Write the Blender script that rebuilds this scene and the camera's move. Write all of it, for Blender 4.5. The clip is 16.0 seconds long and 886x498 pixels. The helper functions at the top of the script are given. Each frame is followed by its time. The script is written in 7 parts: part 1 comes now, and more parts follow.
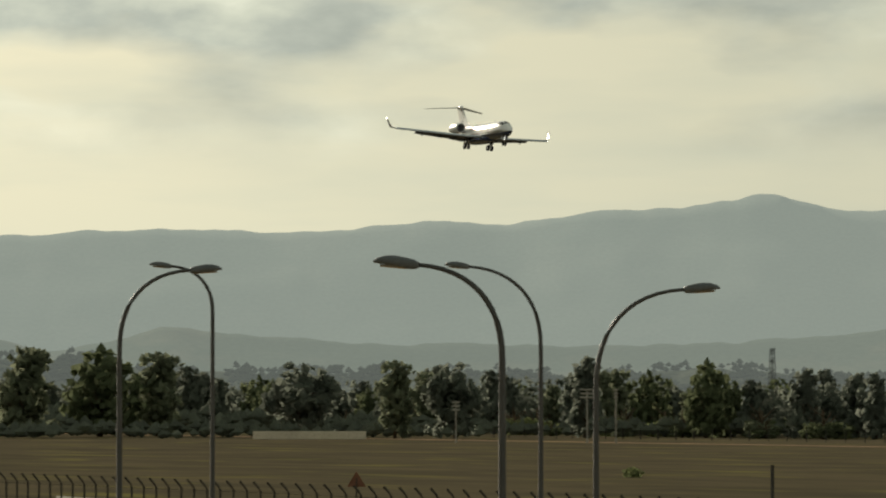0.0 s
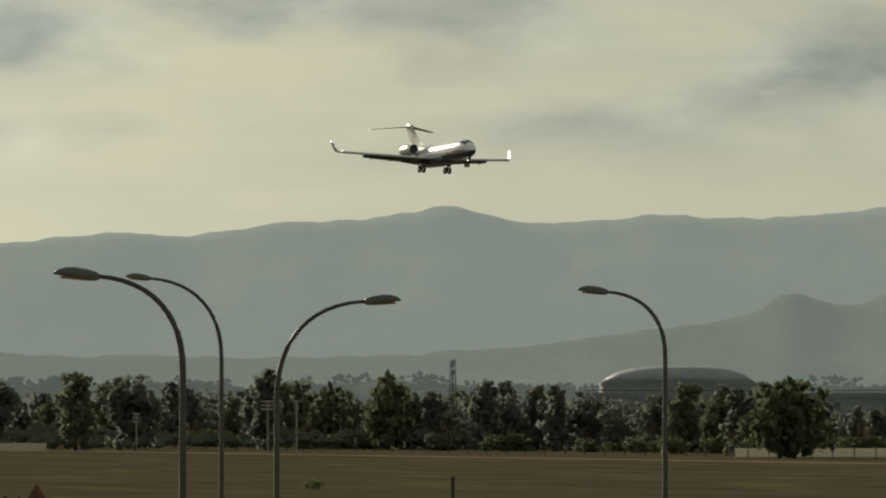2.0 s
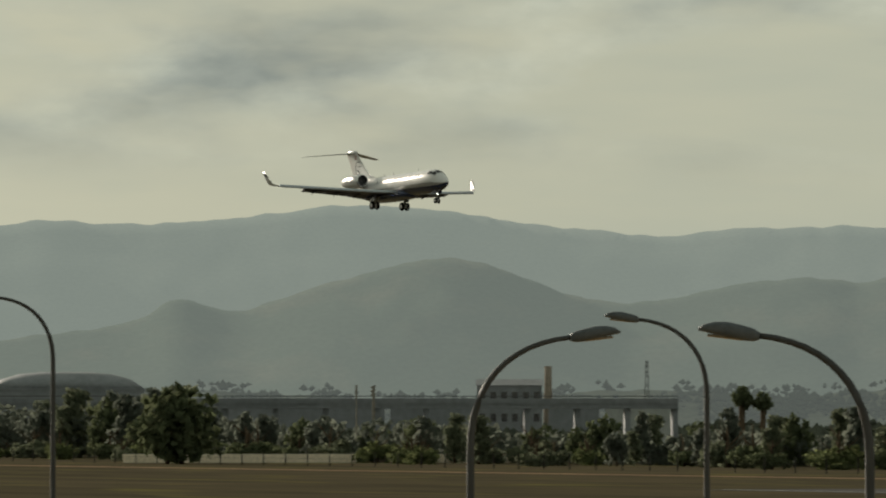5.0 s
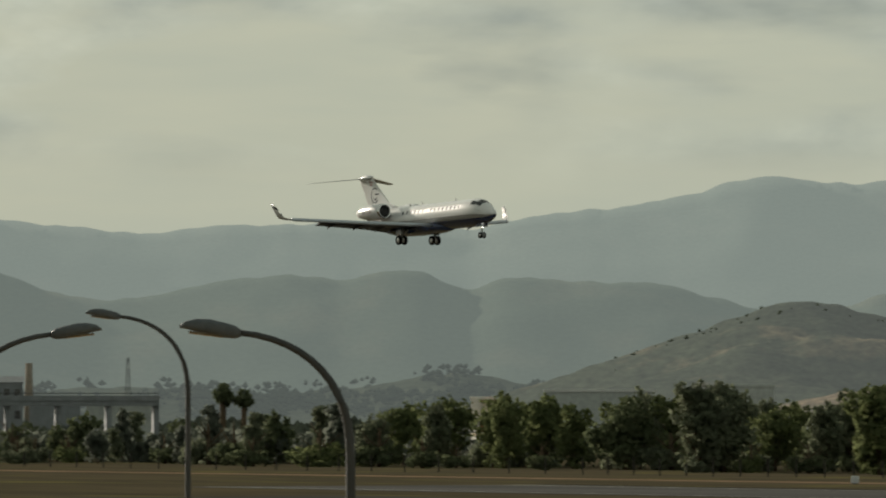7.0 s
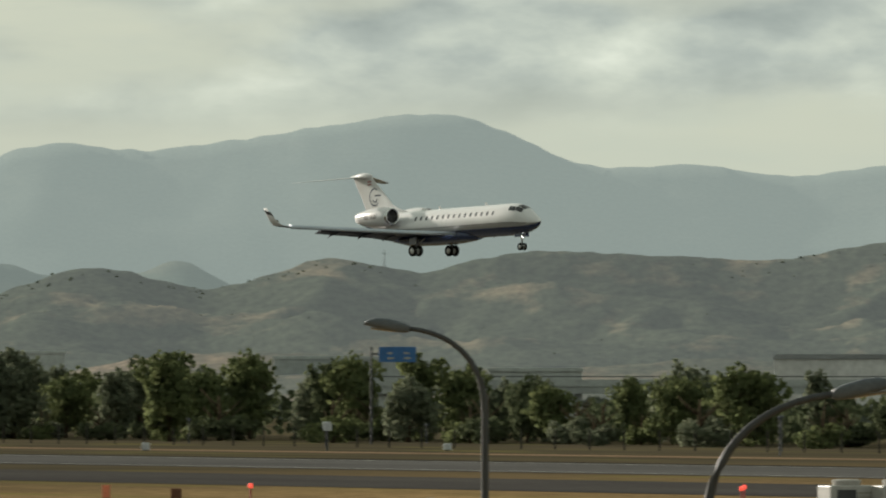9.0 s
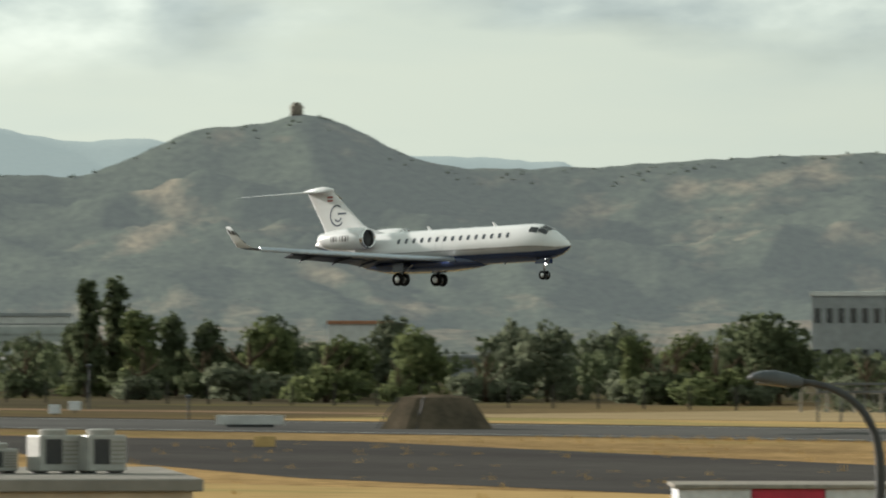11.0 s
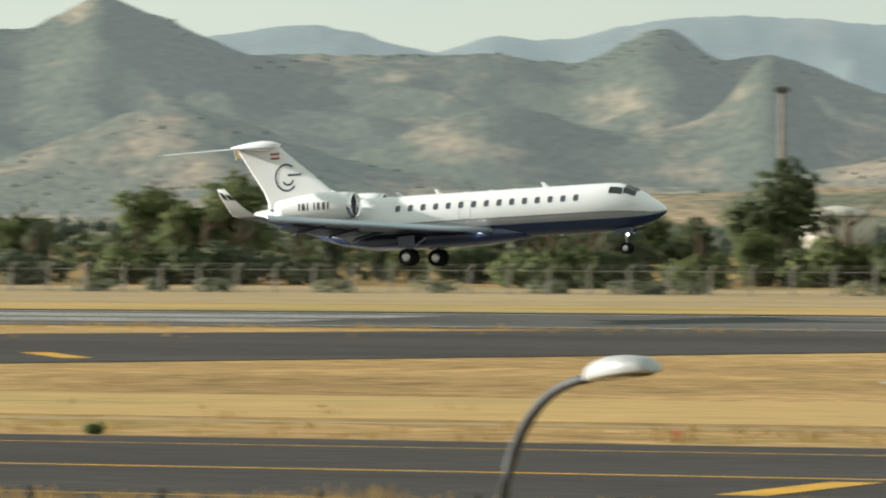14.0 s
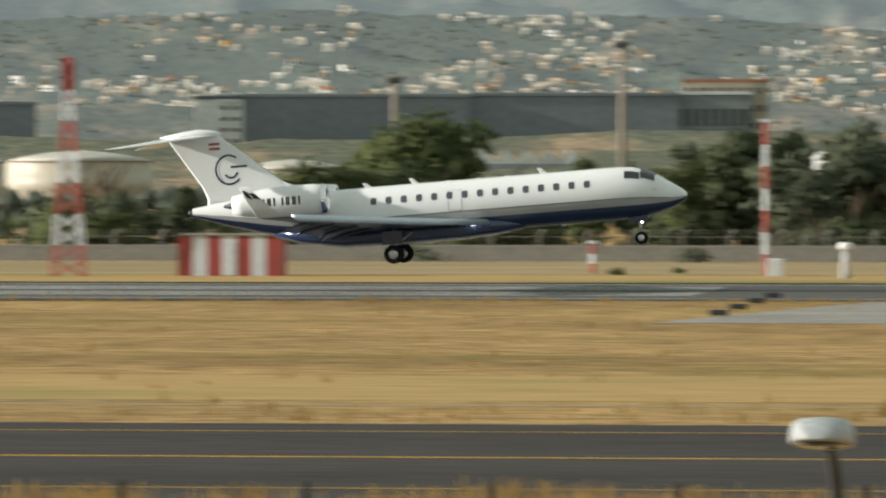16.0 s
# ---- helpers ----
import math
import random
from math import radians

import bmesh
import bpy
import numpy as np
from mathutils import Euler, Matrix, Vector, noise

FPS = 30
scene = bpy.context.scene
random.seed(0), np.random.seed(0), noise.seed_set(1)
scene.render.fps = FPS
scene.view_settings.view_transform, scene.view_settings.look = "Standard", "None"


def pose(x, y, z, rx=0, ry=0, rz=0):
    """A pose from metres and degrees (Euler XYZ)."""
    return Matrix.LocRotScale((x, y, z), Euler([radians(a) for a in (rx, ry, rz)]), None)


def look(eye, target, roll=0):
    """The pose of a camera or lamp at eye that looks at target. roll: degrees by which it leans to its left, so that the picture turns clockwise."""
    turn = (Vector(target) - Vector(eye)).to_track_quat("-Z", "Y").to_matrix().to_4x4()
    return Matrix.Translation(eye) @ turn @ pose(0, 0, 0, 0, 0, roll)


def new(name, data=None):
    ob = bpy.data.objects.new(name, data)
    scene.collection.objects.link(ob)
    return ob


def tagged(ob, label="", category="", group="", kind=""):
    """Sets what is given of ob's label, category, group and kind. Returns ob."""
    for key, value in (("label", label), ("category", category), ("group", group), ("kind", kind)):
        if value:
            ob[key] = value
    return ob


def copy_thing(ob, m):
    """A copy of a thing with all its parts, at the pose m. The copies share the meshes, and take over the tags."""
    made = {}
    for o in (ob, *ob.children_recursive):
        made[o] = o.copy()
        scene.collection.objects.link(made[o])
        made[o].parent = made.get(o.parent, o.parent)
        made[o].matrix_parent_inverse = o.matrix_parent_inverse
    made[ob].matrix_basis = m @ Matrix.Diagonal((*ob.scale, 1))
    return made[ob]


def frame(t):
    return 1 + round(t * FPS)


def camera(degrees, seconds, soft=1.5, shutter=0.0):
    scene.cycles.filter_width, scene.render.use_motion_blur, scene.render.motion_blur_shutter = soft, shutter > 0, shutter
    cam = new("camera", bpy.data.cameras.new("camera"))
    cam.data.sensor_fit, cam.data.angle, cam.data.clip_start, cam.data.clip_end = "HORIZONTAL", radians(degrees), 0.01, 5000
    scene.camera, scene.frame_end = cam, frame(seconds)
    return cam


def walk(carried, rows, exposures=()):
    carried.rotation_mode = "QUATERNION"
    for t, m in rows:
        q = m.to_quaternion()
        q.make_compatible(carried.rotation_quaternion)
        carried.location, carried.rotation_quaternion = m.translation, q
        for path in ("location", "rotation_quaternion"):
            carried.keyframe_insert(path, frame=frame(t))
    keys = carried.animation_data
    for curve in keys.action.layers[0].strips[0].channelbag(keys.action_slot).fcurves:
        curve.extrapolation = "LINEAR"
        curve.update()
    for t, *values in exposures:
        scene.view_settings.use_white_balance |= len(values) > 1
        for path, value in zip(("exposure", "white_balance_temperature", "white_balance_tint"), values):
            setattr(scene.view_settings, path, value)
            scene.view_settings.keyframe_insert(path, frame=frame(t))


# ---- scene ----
# ---- camera: stands still on a terrace and pans after the aeroplane ----
EYE_Z = 7.4
cam = camera(7.348, 16.0, soft=2.0, shutter=0.25)
PAN = [(0, -71.432, 1.272, 0), (0.5, -70.696, 1.408, 0), (1, -70.001, 1.483, 0), (1.5, -69.391, 1.514, 0), (2, -68.781, 1.370, 0), (2.5, -68.124, 1.342, 0), (3, -67.293, 1.342, 0), (3.2, -66.974, 1.342, 0), (5.3, -63.136, 1.427, 0), (5.5, -62.761, 1.427, 0), (6, -61.756, 1.384, 0), (6.5, -60.616, 1.384, 0), (7, -59.396, 1.394, 0), (7.5, -58.246, 1.290, 0), (8, -56.820, 1.192, 0), (8.5, -55.093, 1.117, 0), (9, -53.512, 1.117, 0), (9.5, -51.846, 0.990, 0), (10, -49.476, 0.913, 0), (10.2, -48.556, 0.896, 0), (12.3, -38.069, 0.136, 0), (12.5, -36.704, 0.061, 0), (13, -32.894, -0.225, 0), (13.5, -29.628, -0.361, 0), (14, -25.343, -0.446, 0), (14.5, -21.219, -0.521, 0), (15, -16.693, -0.619, 0), (15.5, -12.021, -0.619, 0), (16, -6.859, -0.788, 0)]
walk(cam, [(t, pose(0, 0, EYE_Z, 90 + tilt, roll, -bearing)) for t, bearing, tilt, roll in PAN],
     exposures=[(0, 0.20, 6600, 10), (1.0, 0.02, 6550, 10), (1.5, -0.06, 6550, 10), (6.0, -0.06, 6400, 10), (8.0, 0.08, 6250, 10), (9.0, 0.30, 6150, 10), (10.2, 0.42, 6000, 10), (12.3, 1.02, 5750, 10), (14.0, 1.04, 5850, 10), (15.2, 0.8, 5850, 10), (16.0, 0.68, 5850, 10)])

# ---- light: low sun far to one side under broken cloud ----
SUN_BEARING, SUN_ELEVATION = -98.0, 16.0
sun = new("sun", bpy.data.lights.new("sun", "SUN"))
sun.data.energy, sun.data.angle, sun.data.color = 5.0, radians(1.0), (1.0, 0.88, 0.72)
sun.matrix_world = look((0, 0, 0), (-math.sin(radians(SUN_BEARING)), -math.cos(radians(SUN_BEARING)), -math.tan(radians(SUN_ELEVATION))))


def make_world():
    world = bpy.data.worlds.new("world")
    world.use_nodes = True
    scene.world = world
    nt = world.node_tree
    N, L = nt.nodes, nt.links
    N.clear()
    sky = N.new("ShaderNodeTexSky")
    sky.sky_type, sky.sun_disc = "NISHITA", False
    sky.sun_elevation, sky.sun_rotation = radians(SUN_ELEVATION), radians(SUN_BEARING)
    sky.dust_density = 4.0
    scaled = N.new("ShaderNodeVectorMath")
    scaled.operation = "SCALE"
    scaled.inputs["Scale"].default_value = 0.09
    L.new(sky.outputs[0], scaled.inputs[0])
    tc = N.new("ShaderNodeTexCoord")

    def clouds(scale, stretch, detail, rough, seed):
        mp = N.new("ShaderNodeMapping")
        mp.inputs["Scale"].default_value = (scale, scale, scale * stretch)
        mp.inputs["Location"].default_value = (seed, seed * 0.7, seed * 0.3)
        L.new(tc.outputs["Generated"], mp.inputs[0])
        n = N.new("ShaderNodeTexNoise")
        n.inputs["Scale"].default_value, n.inputs["Detail"].default_value, n.inputs["Roughness"].default_value = 1.0, detail, rough
        n.inputs["Distortion"].default_value = 0.1
        L.new(mp.outputs[0], n.inputs["Vector"])
        return n.outputs["Fac"]

    def ramp(src, stops):
        r = N.new("ShaderNodeValToRGB")
        while len(r.color_ramp.elements) < len(stops):
            r.color_ramp.elements.new(0.5)
        for e, (p, c) in zip(r.color_ramp.elements, stops):
            e.position, e.color = p, (*c, 1) if isinstance(c, tuple) else (c, c, c, 1)
        L.new(src, r.inputs[0])
        return r.outputs[0]

    def mix(fac, a, b, mode="MIX"):
        m = N.new("ShaderNodeMix")
        m.data_type, m.blend_type = "RGBA", mode
        for value, sock in ((fac, m.inputs[0]), (a, m.inputs[6]), (b, m.inputs[7])):
            if isinstance(value, (int, float)):
                sock.default_value = value
            elif isinstance(value, tuple):
                sock.default_value = (*value, 1)
            else:
                L.new(value, sock)
        return m.outputs[2]

    sep = N.new("ShaderNodeSeparateXYZ")
    L.new(tc.outputs["Generated"], sep.inputs[0])
    veil = mix(0.88, scaled.outputs[0], (0.56, 0.585, 0.455))
    big = ramp(clouds(17, 3.6, 5, 0.45, 5.3), [(0.40, 0.0), (0.56, 1.0)])
    fine = ramp(clouds(34, 2.3, 9, 0.52, 8.4), [(0.34, (0.29, 0.325, 0.29)), (0.47, (0.40, 0.435, 0.375)), (0.58, (0.54, 0.57, 0.465)), (0.70, (0.74, 0.76, 0.61))])
    # the sheet of cloud begins a little above the horizon, a hazy glow lies beneath it
    band = ramp(sep.outputs[2], [(0.034, 0.0), (0.046, 0.95), (0.5, 1.0)])
    cover = mix(1.0, big, band, "MULTIPLY")
    streak = ramp(clouds(22, 6.0, 5, 0.5, 1.7), [(0.42, 0.0), (0.70, 0.35)])
    glow = mix(streak, veil, (0.45, 0.49, 0.40))
    colour = mix(cover, glow, fine)
    # the haze glows towards the sun's side, and the clouds opposite are lit by it
    toward = N.new("ShaderNodeVectorMath")
    toward.operation = "DOT_PRODUCT"
    toward.inputs[1].default_value = (math.sin(radians(SUN_BEARING + 10)), math.cos(radians(SUN_BEARING + 10)), -0.35)
    L.new(tc.outputs["Generated"], toward.inputs[0])
    half = N.new("ShaderNodeMath")
    half.operation = "MULTIPLY_ADD"
    half.inputs[1].default_value, half.inputs[2].default_value = 0.5, 0.5
    L.new(toward.outputs["Value"], half.inputs[0])
    side = ramp(half.outputs[0], [(0.0, 0.85), (0.25, 0.76), (0.5, 0.57), (0.57, 0.59), (0.685, 0.645), (0.80, 0.755), (0.89, 0.93), (0.95, 0.90), (0.967, 0.97), (0.982, 1.14)])
    colour = mix(1.0, colour, side, "MULTIPLY")
    bg = N.new("ShaderNodeBackground")
    L.new(colour, bg.inputs[0])
    out = N.new("ShaderNodeOutputWorld")
    L.new(bg.outputs[0], out.inputs[0])


make_world()


# ---- materials ----
def material(name, base, second=None, scale=1.0, rough=0.8, metal=0.0, bump=0.0, fine=None, random_hue=0.0, island=False, emit=0.0,
             stretch=(1, 1, 1), speckle=(0.82, 1.14), detail=6, lo=0.35, hi=0.65, coat=0.0, spec=0.5, through_light=0.0):
    """A two-scale noise material: base and second colour mixed at `scale` (per metre), speckled at `fine`."""
    m = bpy.data.materials.new(name)
    m.use_nodes = True
    N, L = m.node_tree.nodes, m.node_tree.links
    b = N["Principled BSDF"]
    b.inputs["Roughness"].default_value, b.inputs["Metallic"].default_value = rough, metal
    b.inputs["Specular IOR Level"].default_value = 0.0 if rough >= 0.8 else spec
    b.inputs["Coat Weight"].default_value = coat
    b.inputs["Coat Roughness"].default_value = 0.08
    tc = N.new("ShaderNodeTexCoord")
    mp = N.new("ShaderNodeMapping")
    mp.inputs["Scale"].default_value = stretch
    L.new(tc.outputs["Object"], mp.inputs[0])

    def noise_at(s, d):
        n = N.new("ShaderNodeTexNoise")
        n.inputs["Scale"].default_value, n.inputs["Detail"].default_value, n.inputs["Roughness"].default_value = s, d, 0.6
        L.new(mp.outputs[0], n.inputs["Vector"])
        return n.outputs["Fac"]

    def blend(fac, a, c, mode="MIX"):
        x = N.new("ShaderNodeMix")
        x.data_type, x.blend_type = "RGBA", mode
        for value, sock in ((fac, x.inputs[0]), (a, x.inputs[6]), (c, x.inputs[7])):
            if isinstance(value, (int, float)):
                sock.default_value = value
            elif isinstance(value, tuple):
                sock.default_value = (*value, 1)
            else:
                L.new(value, sock)
        return x.outputs[2]

    def band(src, a, c):
        r = N.new("ShaderNodeMapRange")
        r.inputs["From Min"].default_value, r.inputs["From Max"].default_value = a, c
        L.new(src, r.inputs["Value"])
        return r.outputs[0]

    n1 = noise_at(scale, detail)
    colour = blend(band(n1, lo, hi), base, second or tuple(0.78 * c for c in base))
    n2 = noise_at(fine or scale * 9, 4)
    r = N.new("ShaderNodeMapRange")
    r.inputs["From Min"].default_value, r.inputs["From Max"].default_value = 0.3, 0.7
    r.inputs["To Min"].default_value, r.inputs["To Max"].default_value = speckle
    L.new(n2, r.inputs["Value"])
    v = N.new("ShaderNodeVectorMath")
    v.operation = "SCALE"
    L.new(colour, v.inputs[0])
    L.new(r.outputs[0], v.inputs["Scale"])
    colour = v.outputs[0]
    if random_hue:
        if island:
            src = N.new("ShaderNodeNewGeometry").outputs["Random Per Island"]
        else:
            src = N.new("ShaderNodeObjectInfo").outputs["Random"]
        h = N.new("ShaderNodeHueSaturation")
        r2 = N.new("ShaderNodeMapRange")
        r2.inputs["To Min"].default_value, r2.inputs["To Max"].default_value = 1 - random_hue, 1 + random_hue
        L.new(src, r2.inputs["Value"])
        L.new(r2.outputs[0], h.inputs["Value"])
        L.new(colour, h.inputs["Color"])
        colour = h.outputs[0]
    L.new(colour, b.inputs["Base Color"])
    if bump:
        bp = N.new("ShaderNodeBump")
        bp.inputs["Strength"].default_value, bp.inputs["Distance"].default_value = min(bump, 1.0), 0.05 * bump
        L.new(n2, bp.inputs["Height"])
        L.new(bp.outputs[0], b.inputs["Normal"])
    if emit:
        L.new(colour, b.inputs["Emission Color"])
        b.inputs["Emission Strength"].default_value = emit
    if through_light:
        tr = N.new("ShaderNodeBsdfTranslucent")
        L.new(colour, tr.inputs[0])
        ms = N.new("ShaderNodeMixShader")
        ms.inputs[0].default_value = through_light
        L.new(b.outputs[0], ms.inputs[1])
        L.new(tr.outputs[0], ms.inputs[2])
        L.new(ms.outputs[0], N["Material Output"].inputs[0])
    return m


M = dict(
    white=material("white_paint", (0.69, 0.70, 0.70), (0.66, 0.67, 0.67), 0.6, 0.22, coat=0.5, speckle=(0.985, 1.01), fine=6),
    silver=material("silver_paint", (0.40, 0.40, 0.395), (0.36, 0.36, 0.355), 0.6, 0.25, metal=0.3, coat=0.4, speckle=(0.985, 1.01), fine=6),
    navy=material("navy_paint", (0.018, 0.032, 0.085), (0.014, 0.024, 0.065), 0.6, 0.2, coat=0.5, speckle=(0.985, 1.01), fine=6),
    slat=material("bright_slat_paint", (0.47, 0.52, 0.58), (0.42, 0.47, 0.53), 0.7, 0.25, metal=0.35, speckle=(0.98, 1.02), fine=5),
    alu=material("bare_aluminium", (0.62, 0.63, 0.64), (0.55, 0.56, 0.57), 0.8, 0.28, metal=0.9, fine=8),
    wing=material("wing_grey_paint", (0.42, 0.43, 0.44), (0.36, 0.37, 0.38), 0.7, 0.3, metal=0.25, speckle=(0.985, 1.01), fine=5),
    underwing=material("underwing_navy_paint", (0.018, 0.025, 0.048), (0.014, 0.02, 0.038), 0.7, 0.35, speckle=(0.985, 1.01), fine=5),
    chrome=material("polished_metal", (0.8, 0.8, 0.8), (0.74, 0.74, 0.74), 2, 0.08, metal=1.0),
    dark=material("dark_metal", (0.02, 0.02, 0.022), (0.03, 0.03, 0.03), 3, 0.5),
    glass=material("dark_glazing", (0.015, 0.017, 0.02), (0.02, 0.022, 0.026), 1, 0.08, spec=0.7),
    tyre=material("tyre_rubber", (0.014, 0.014, 0.014), (0.022, 0.022, 0.022), 6, 0.85),
    red=material("red_paint", (0.34, 0.055, 0.045), (0.27, 0.05, 0.04), 0.8, 0.5, fine=9),
    crimson=material("crimson_panel", (0.42, 0.012, 0.045), (0.36, 0.012, 0.04), 0.5, 0.45, fine=5),
    white_panel=material("white_panel", (0.62, 0.64, 0.66), (0.52, 0.54, 0.57), 0.5, 0.5, fine=5),
    orange=material("orange_paint", (0.66, 0.22, 0.12), (0.55, 0.17, 0.09), 1.2, 0.6, fine=12),
    pole=material("galvanised_steel", (0.062, 0.067, 0.070), (0.046, 0.050, 0.053), 1.5, 0.6, spec=0.2, fine=14, stretch=(1, 1, 0.25)),
    # one lantern shell in two colours: backlit darkness and sunlight are painted in
    lamp_shell_backlit=material("lamp_shell_backlit", (0.092, 0.106, 0.118), (0.07, 0.082, 0.092), 3, 0.5, spec=0.25, fine=20),
    lamp_shell_sunlit=material("sunlit_lamp_shell", (0.38, 0.395, 0.395), (0.31, 0.325, 0.325), 3, 0.45, spec=0.3, fine=20),
    cabin_pane=material("cabin_glazing", (0.055, 0.065, 0.08), (0.075, 0.085, 0.10), 1, 0.15, spec=0.6),
    lamp_glass=material("lamp_cover_glass", (0.10, 0.10, 0.095), (0.16, 0.16, 0.15), 5, 0.15),
    asphalt=material("asphalt", (0.115, 0.113, 0.108), (0.082, 0.081, 0.079), 0.05, 0.9, bump=0.15, fine=1.2, stretch=(0.25, 1, 1)),
    taxi=material("taxiway_asphalt", (0.077, 0.073, 0.068), (0.058, 0.055, 0.053), 0.06, 0.9, bump=0.15, fine=1.4, stretch=(0.25, 1, 1)),
    concrete=material("concrete", (0.30, 0.285, 0.255), (0.23, 0.22, 0.20), 0.12, 0.9, fine=1.5),
    mark_white=material("white_marking", (0.36, 0.36, 0.335), (0.28, 0.28, 0.26), 0.25, 0.8, fine=3),
    mark_yellow=material("yellow_marking", (0.50, 0.30, 0.06), (0.38, 0.24, 0.07), 0.3, 0.8, fine=3),
    straw=material("dry_straw", (0.40, 0.27, 0.095), (0.30, 0.20, 0.075), 0.4, 0.95, fine=5, random_hue=0.25, island=True),
    greengrass=material("green_grass", (0.215, 0.198, 0.085), (0.37, 0.26, 0.118), 0.06, 0.95, lo=0.33, hi=0.50, fine=0.8, stretch=(0.3, 1, 1)),
    verge=material("pale_dry_grass", (0.33, 0.255, 0.15), (0.26, 0.205, 0.12), 0.06, 0.95, fine=0.7, stretch=(0.3, 1, 1)),
    soil=material("bare_soil", (0.24, 0.17, 0.11), (0.17, 0.12, 0.08), 0.1, 0.95, fine=1.0, stretch=(0.4, 1, 1)),
    fence=material("fence_concrete_post", (0.30, 0.28, 0.24), (0.23, 0.215, 0.19), 2, 0.9, fine=9),
    mesh_wire=material("fence_wire", (0.20, 0.19, 0.165), (0.15, 0.145, 0.13), 1, 0.7, metal=0.2),
    darkpost=material("dark_fence_post", (0.035, 0.034, 0.03), (0.05, 0.048, 0.042), 3, 0.8, fine=14),
    bark=material("bark", (0.10, 0.075, 0.05), (0.065, 0.05, 0.035), 2.0, 0.95, fine=10),
    leaf=material("leaves_olive_green", (0.17, 0.195, 0.085), (0.12, 0.145, 0.07), 0.35, 0.8, fine=3, random_hue=0.25, island=True, through_light=0.5),
    leaf_grey=material("leaves_grey_green", (0.19, 0.21, 0.135), (0.14, 0.16, 0.11), 0.35, 0.8, fine=3, random_hue=0.25, island=True, through_light=0.5),
    leaf_dark=material("leaves_dark_green", (0.125, 0.145, 0.08), (0.095, 0.115, 0.065), 0.35, 0.8, fine=3, random_hue=0.25, island=True, through_light=0.45),
    # leaves greyed and paled: haze over the far woods is put into the colour
    leaf_hazed=material("leaves_hazed_grey_green", (0.165, 0.185, 0.15), (0.135, 0.152, 0.125), 0.35, 0.8, fine=3, random_hue=0.12, island=True, through_light=0.6),
    scrub=material("hill_scrub_leaves", (0.12, 0.13, 0.09), (0.09, 0.10, 0.07), 0.1, 0.9, fine=1, random_hue=0.25, island=True),
    white_wall=material("whitewash", (0.78, 0.76, 0.71), (0.68, 0.66, 0.62), 0.3, 0.85, fine=2, random_hue=0.1),
    town=material("town_render", (0.70, 0.66, 0.59), (0.54, 0.43, 0.33), 0.02, 0.85, fine=0.6, random_hue=0.35, island=True),
    shed=material("white_shed_cladding", (0.60, 0.60, 0.58), (0.50, 0.50, 0.49), 0.08, 0.7, fine=0.8, random_hue=0.12),
    greyshed=material("grey_shed_cladding", (0.26, 0.27, 0.275), (0.20, 0.21, 0.215), 0.05, 0.7, fine=0.6, random_hue=0.12),
    darkshed=material("dark_grey_cladding", (0.10, 0.11, 0.12), (0.075, 0.083, 0.09), 0.05, 0.6, fine=0.6),
    slateshed=material("slate_blue_cladding", (0.215, 0.232, 0.25), (0.17, 0.186, 0.20), 0.05, 0.7, fine=0.6, random_hue=0.1),
    # cladding paled towards blue-grey: distance haze is mixed into the colour
    haze_shed=material("hazed_pale_cladding", (0.38, 0.40, 0.385), (0.33, 0.35, 0.34), 0.05, 0.85, fine=0.6, random_hue=0.15),
    ochre=material("ochre_render", (0.55, 0.38, 0.16), (0.46, 0.32, 0.14), 0.2, 0.85, fine=2, random_hue=0.15),
    cream=material("cream_render", (0.62, 0.54, 0.42), (0.53, 0.46, 0.36), 0.2, 0.85, fine=2, random_hue=0.2),
    brick=material("brown_brick", (0.24, 0.14, 0.095), (0.18, 0.105, 0.075), 0.15, 0.9, fine=2.5),
    chimney=material("chimney_concrete", (0.27, 0.235, 0.195), (0.21, 0.18, 0.15), 0.06, 0.9, fine=0.8),
    tile=material("clay_roof_tiles", (0.34, 0.17, 0.10), (0.27, 0.14, 0.085), 0.4, 0.85, fine=3, random_hue=0.2),
    tank=material("cream_tank_paint", (0.47, 0.43, 0.34), (0.38, 0.345, 0.27), 0.06, 0.55, fine=0.5, stretch=(1, 1, 0.3)),
    tank_dome=material("pale_tank_roof", (0.45, 0.425, 0.36), (0.37, 0.35, 0.30), 0.08, 0.6, fine=0.6),
    blue=material("blue_sign_sheet", (0.03, 0.13, 0.34), (0.028, 0.11, 0.29), 0.2, 0.5, fine=2),
    ac=material("beige_enamel", (0.36, 0.355, 0.325), (0.29, 0.285, 0.26), 1.0, 0.5, fine=8),
    dome=material("skylight_acrylic", (0.36, 0.36, 0.34), (0.28, 0.28, 0.27), 1.2, 0.25, coat=0.5),
    lamp_on=material("landing_light_glow", (1.0, 0.93, 0.80), (1.0, 0.93, 0.80), 1, 0.3, emit=14.0),
    red_on=material("red_beacon_glow", (1.0, 0.10, 0.06), (1.0, 0.10, 0.06), 1, 0.3, emit=0.7),
    rust=material("weathered_brown_sheet", (0.15, 0.075, 0.05), (0.10, 0.055, 0.04), 0.4, 0.8, fine=3),
    tarp=material("brown_camouflage_sheet", (0.13, 0.105, 0.075), (0.07, 0.06, 0.045), 0.5, 0.9, fine=3),
)


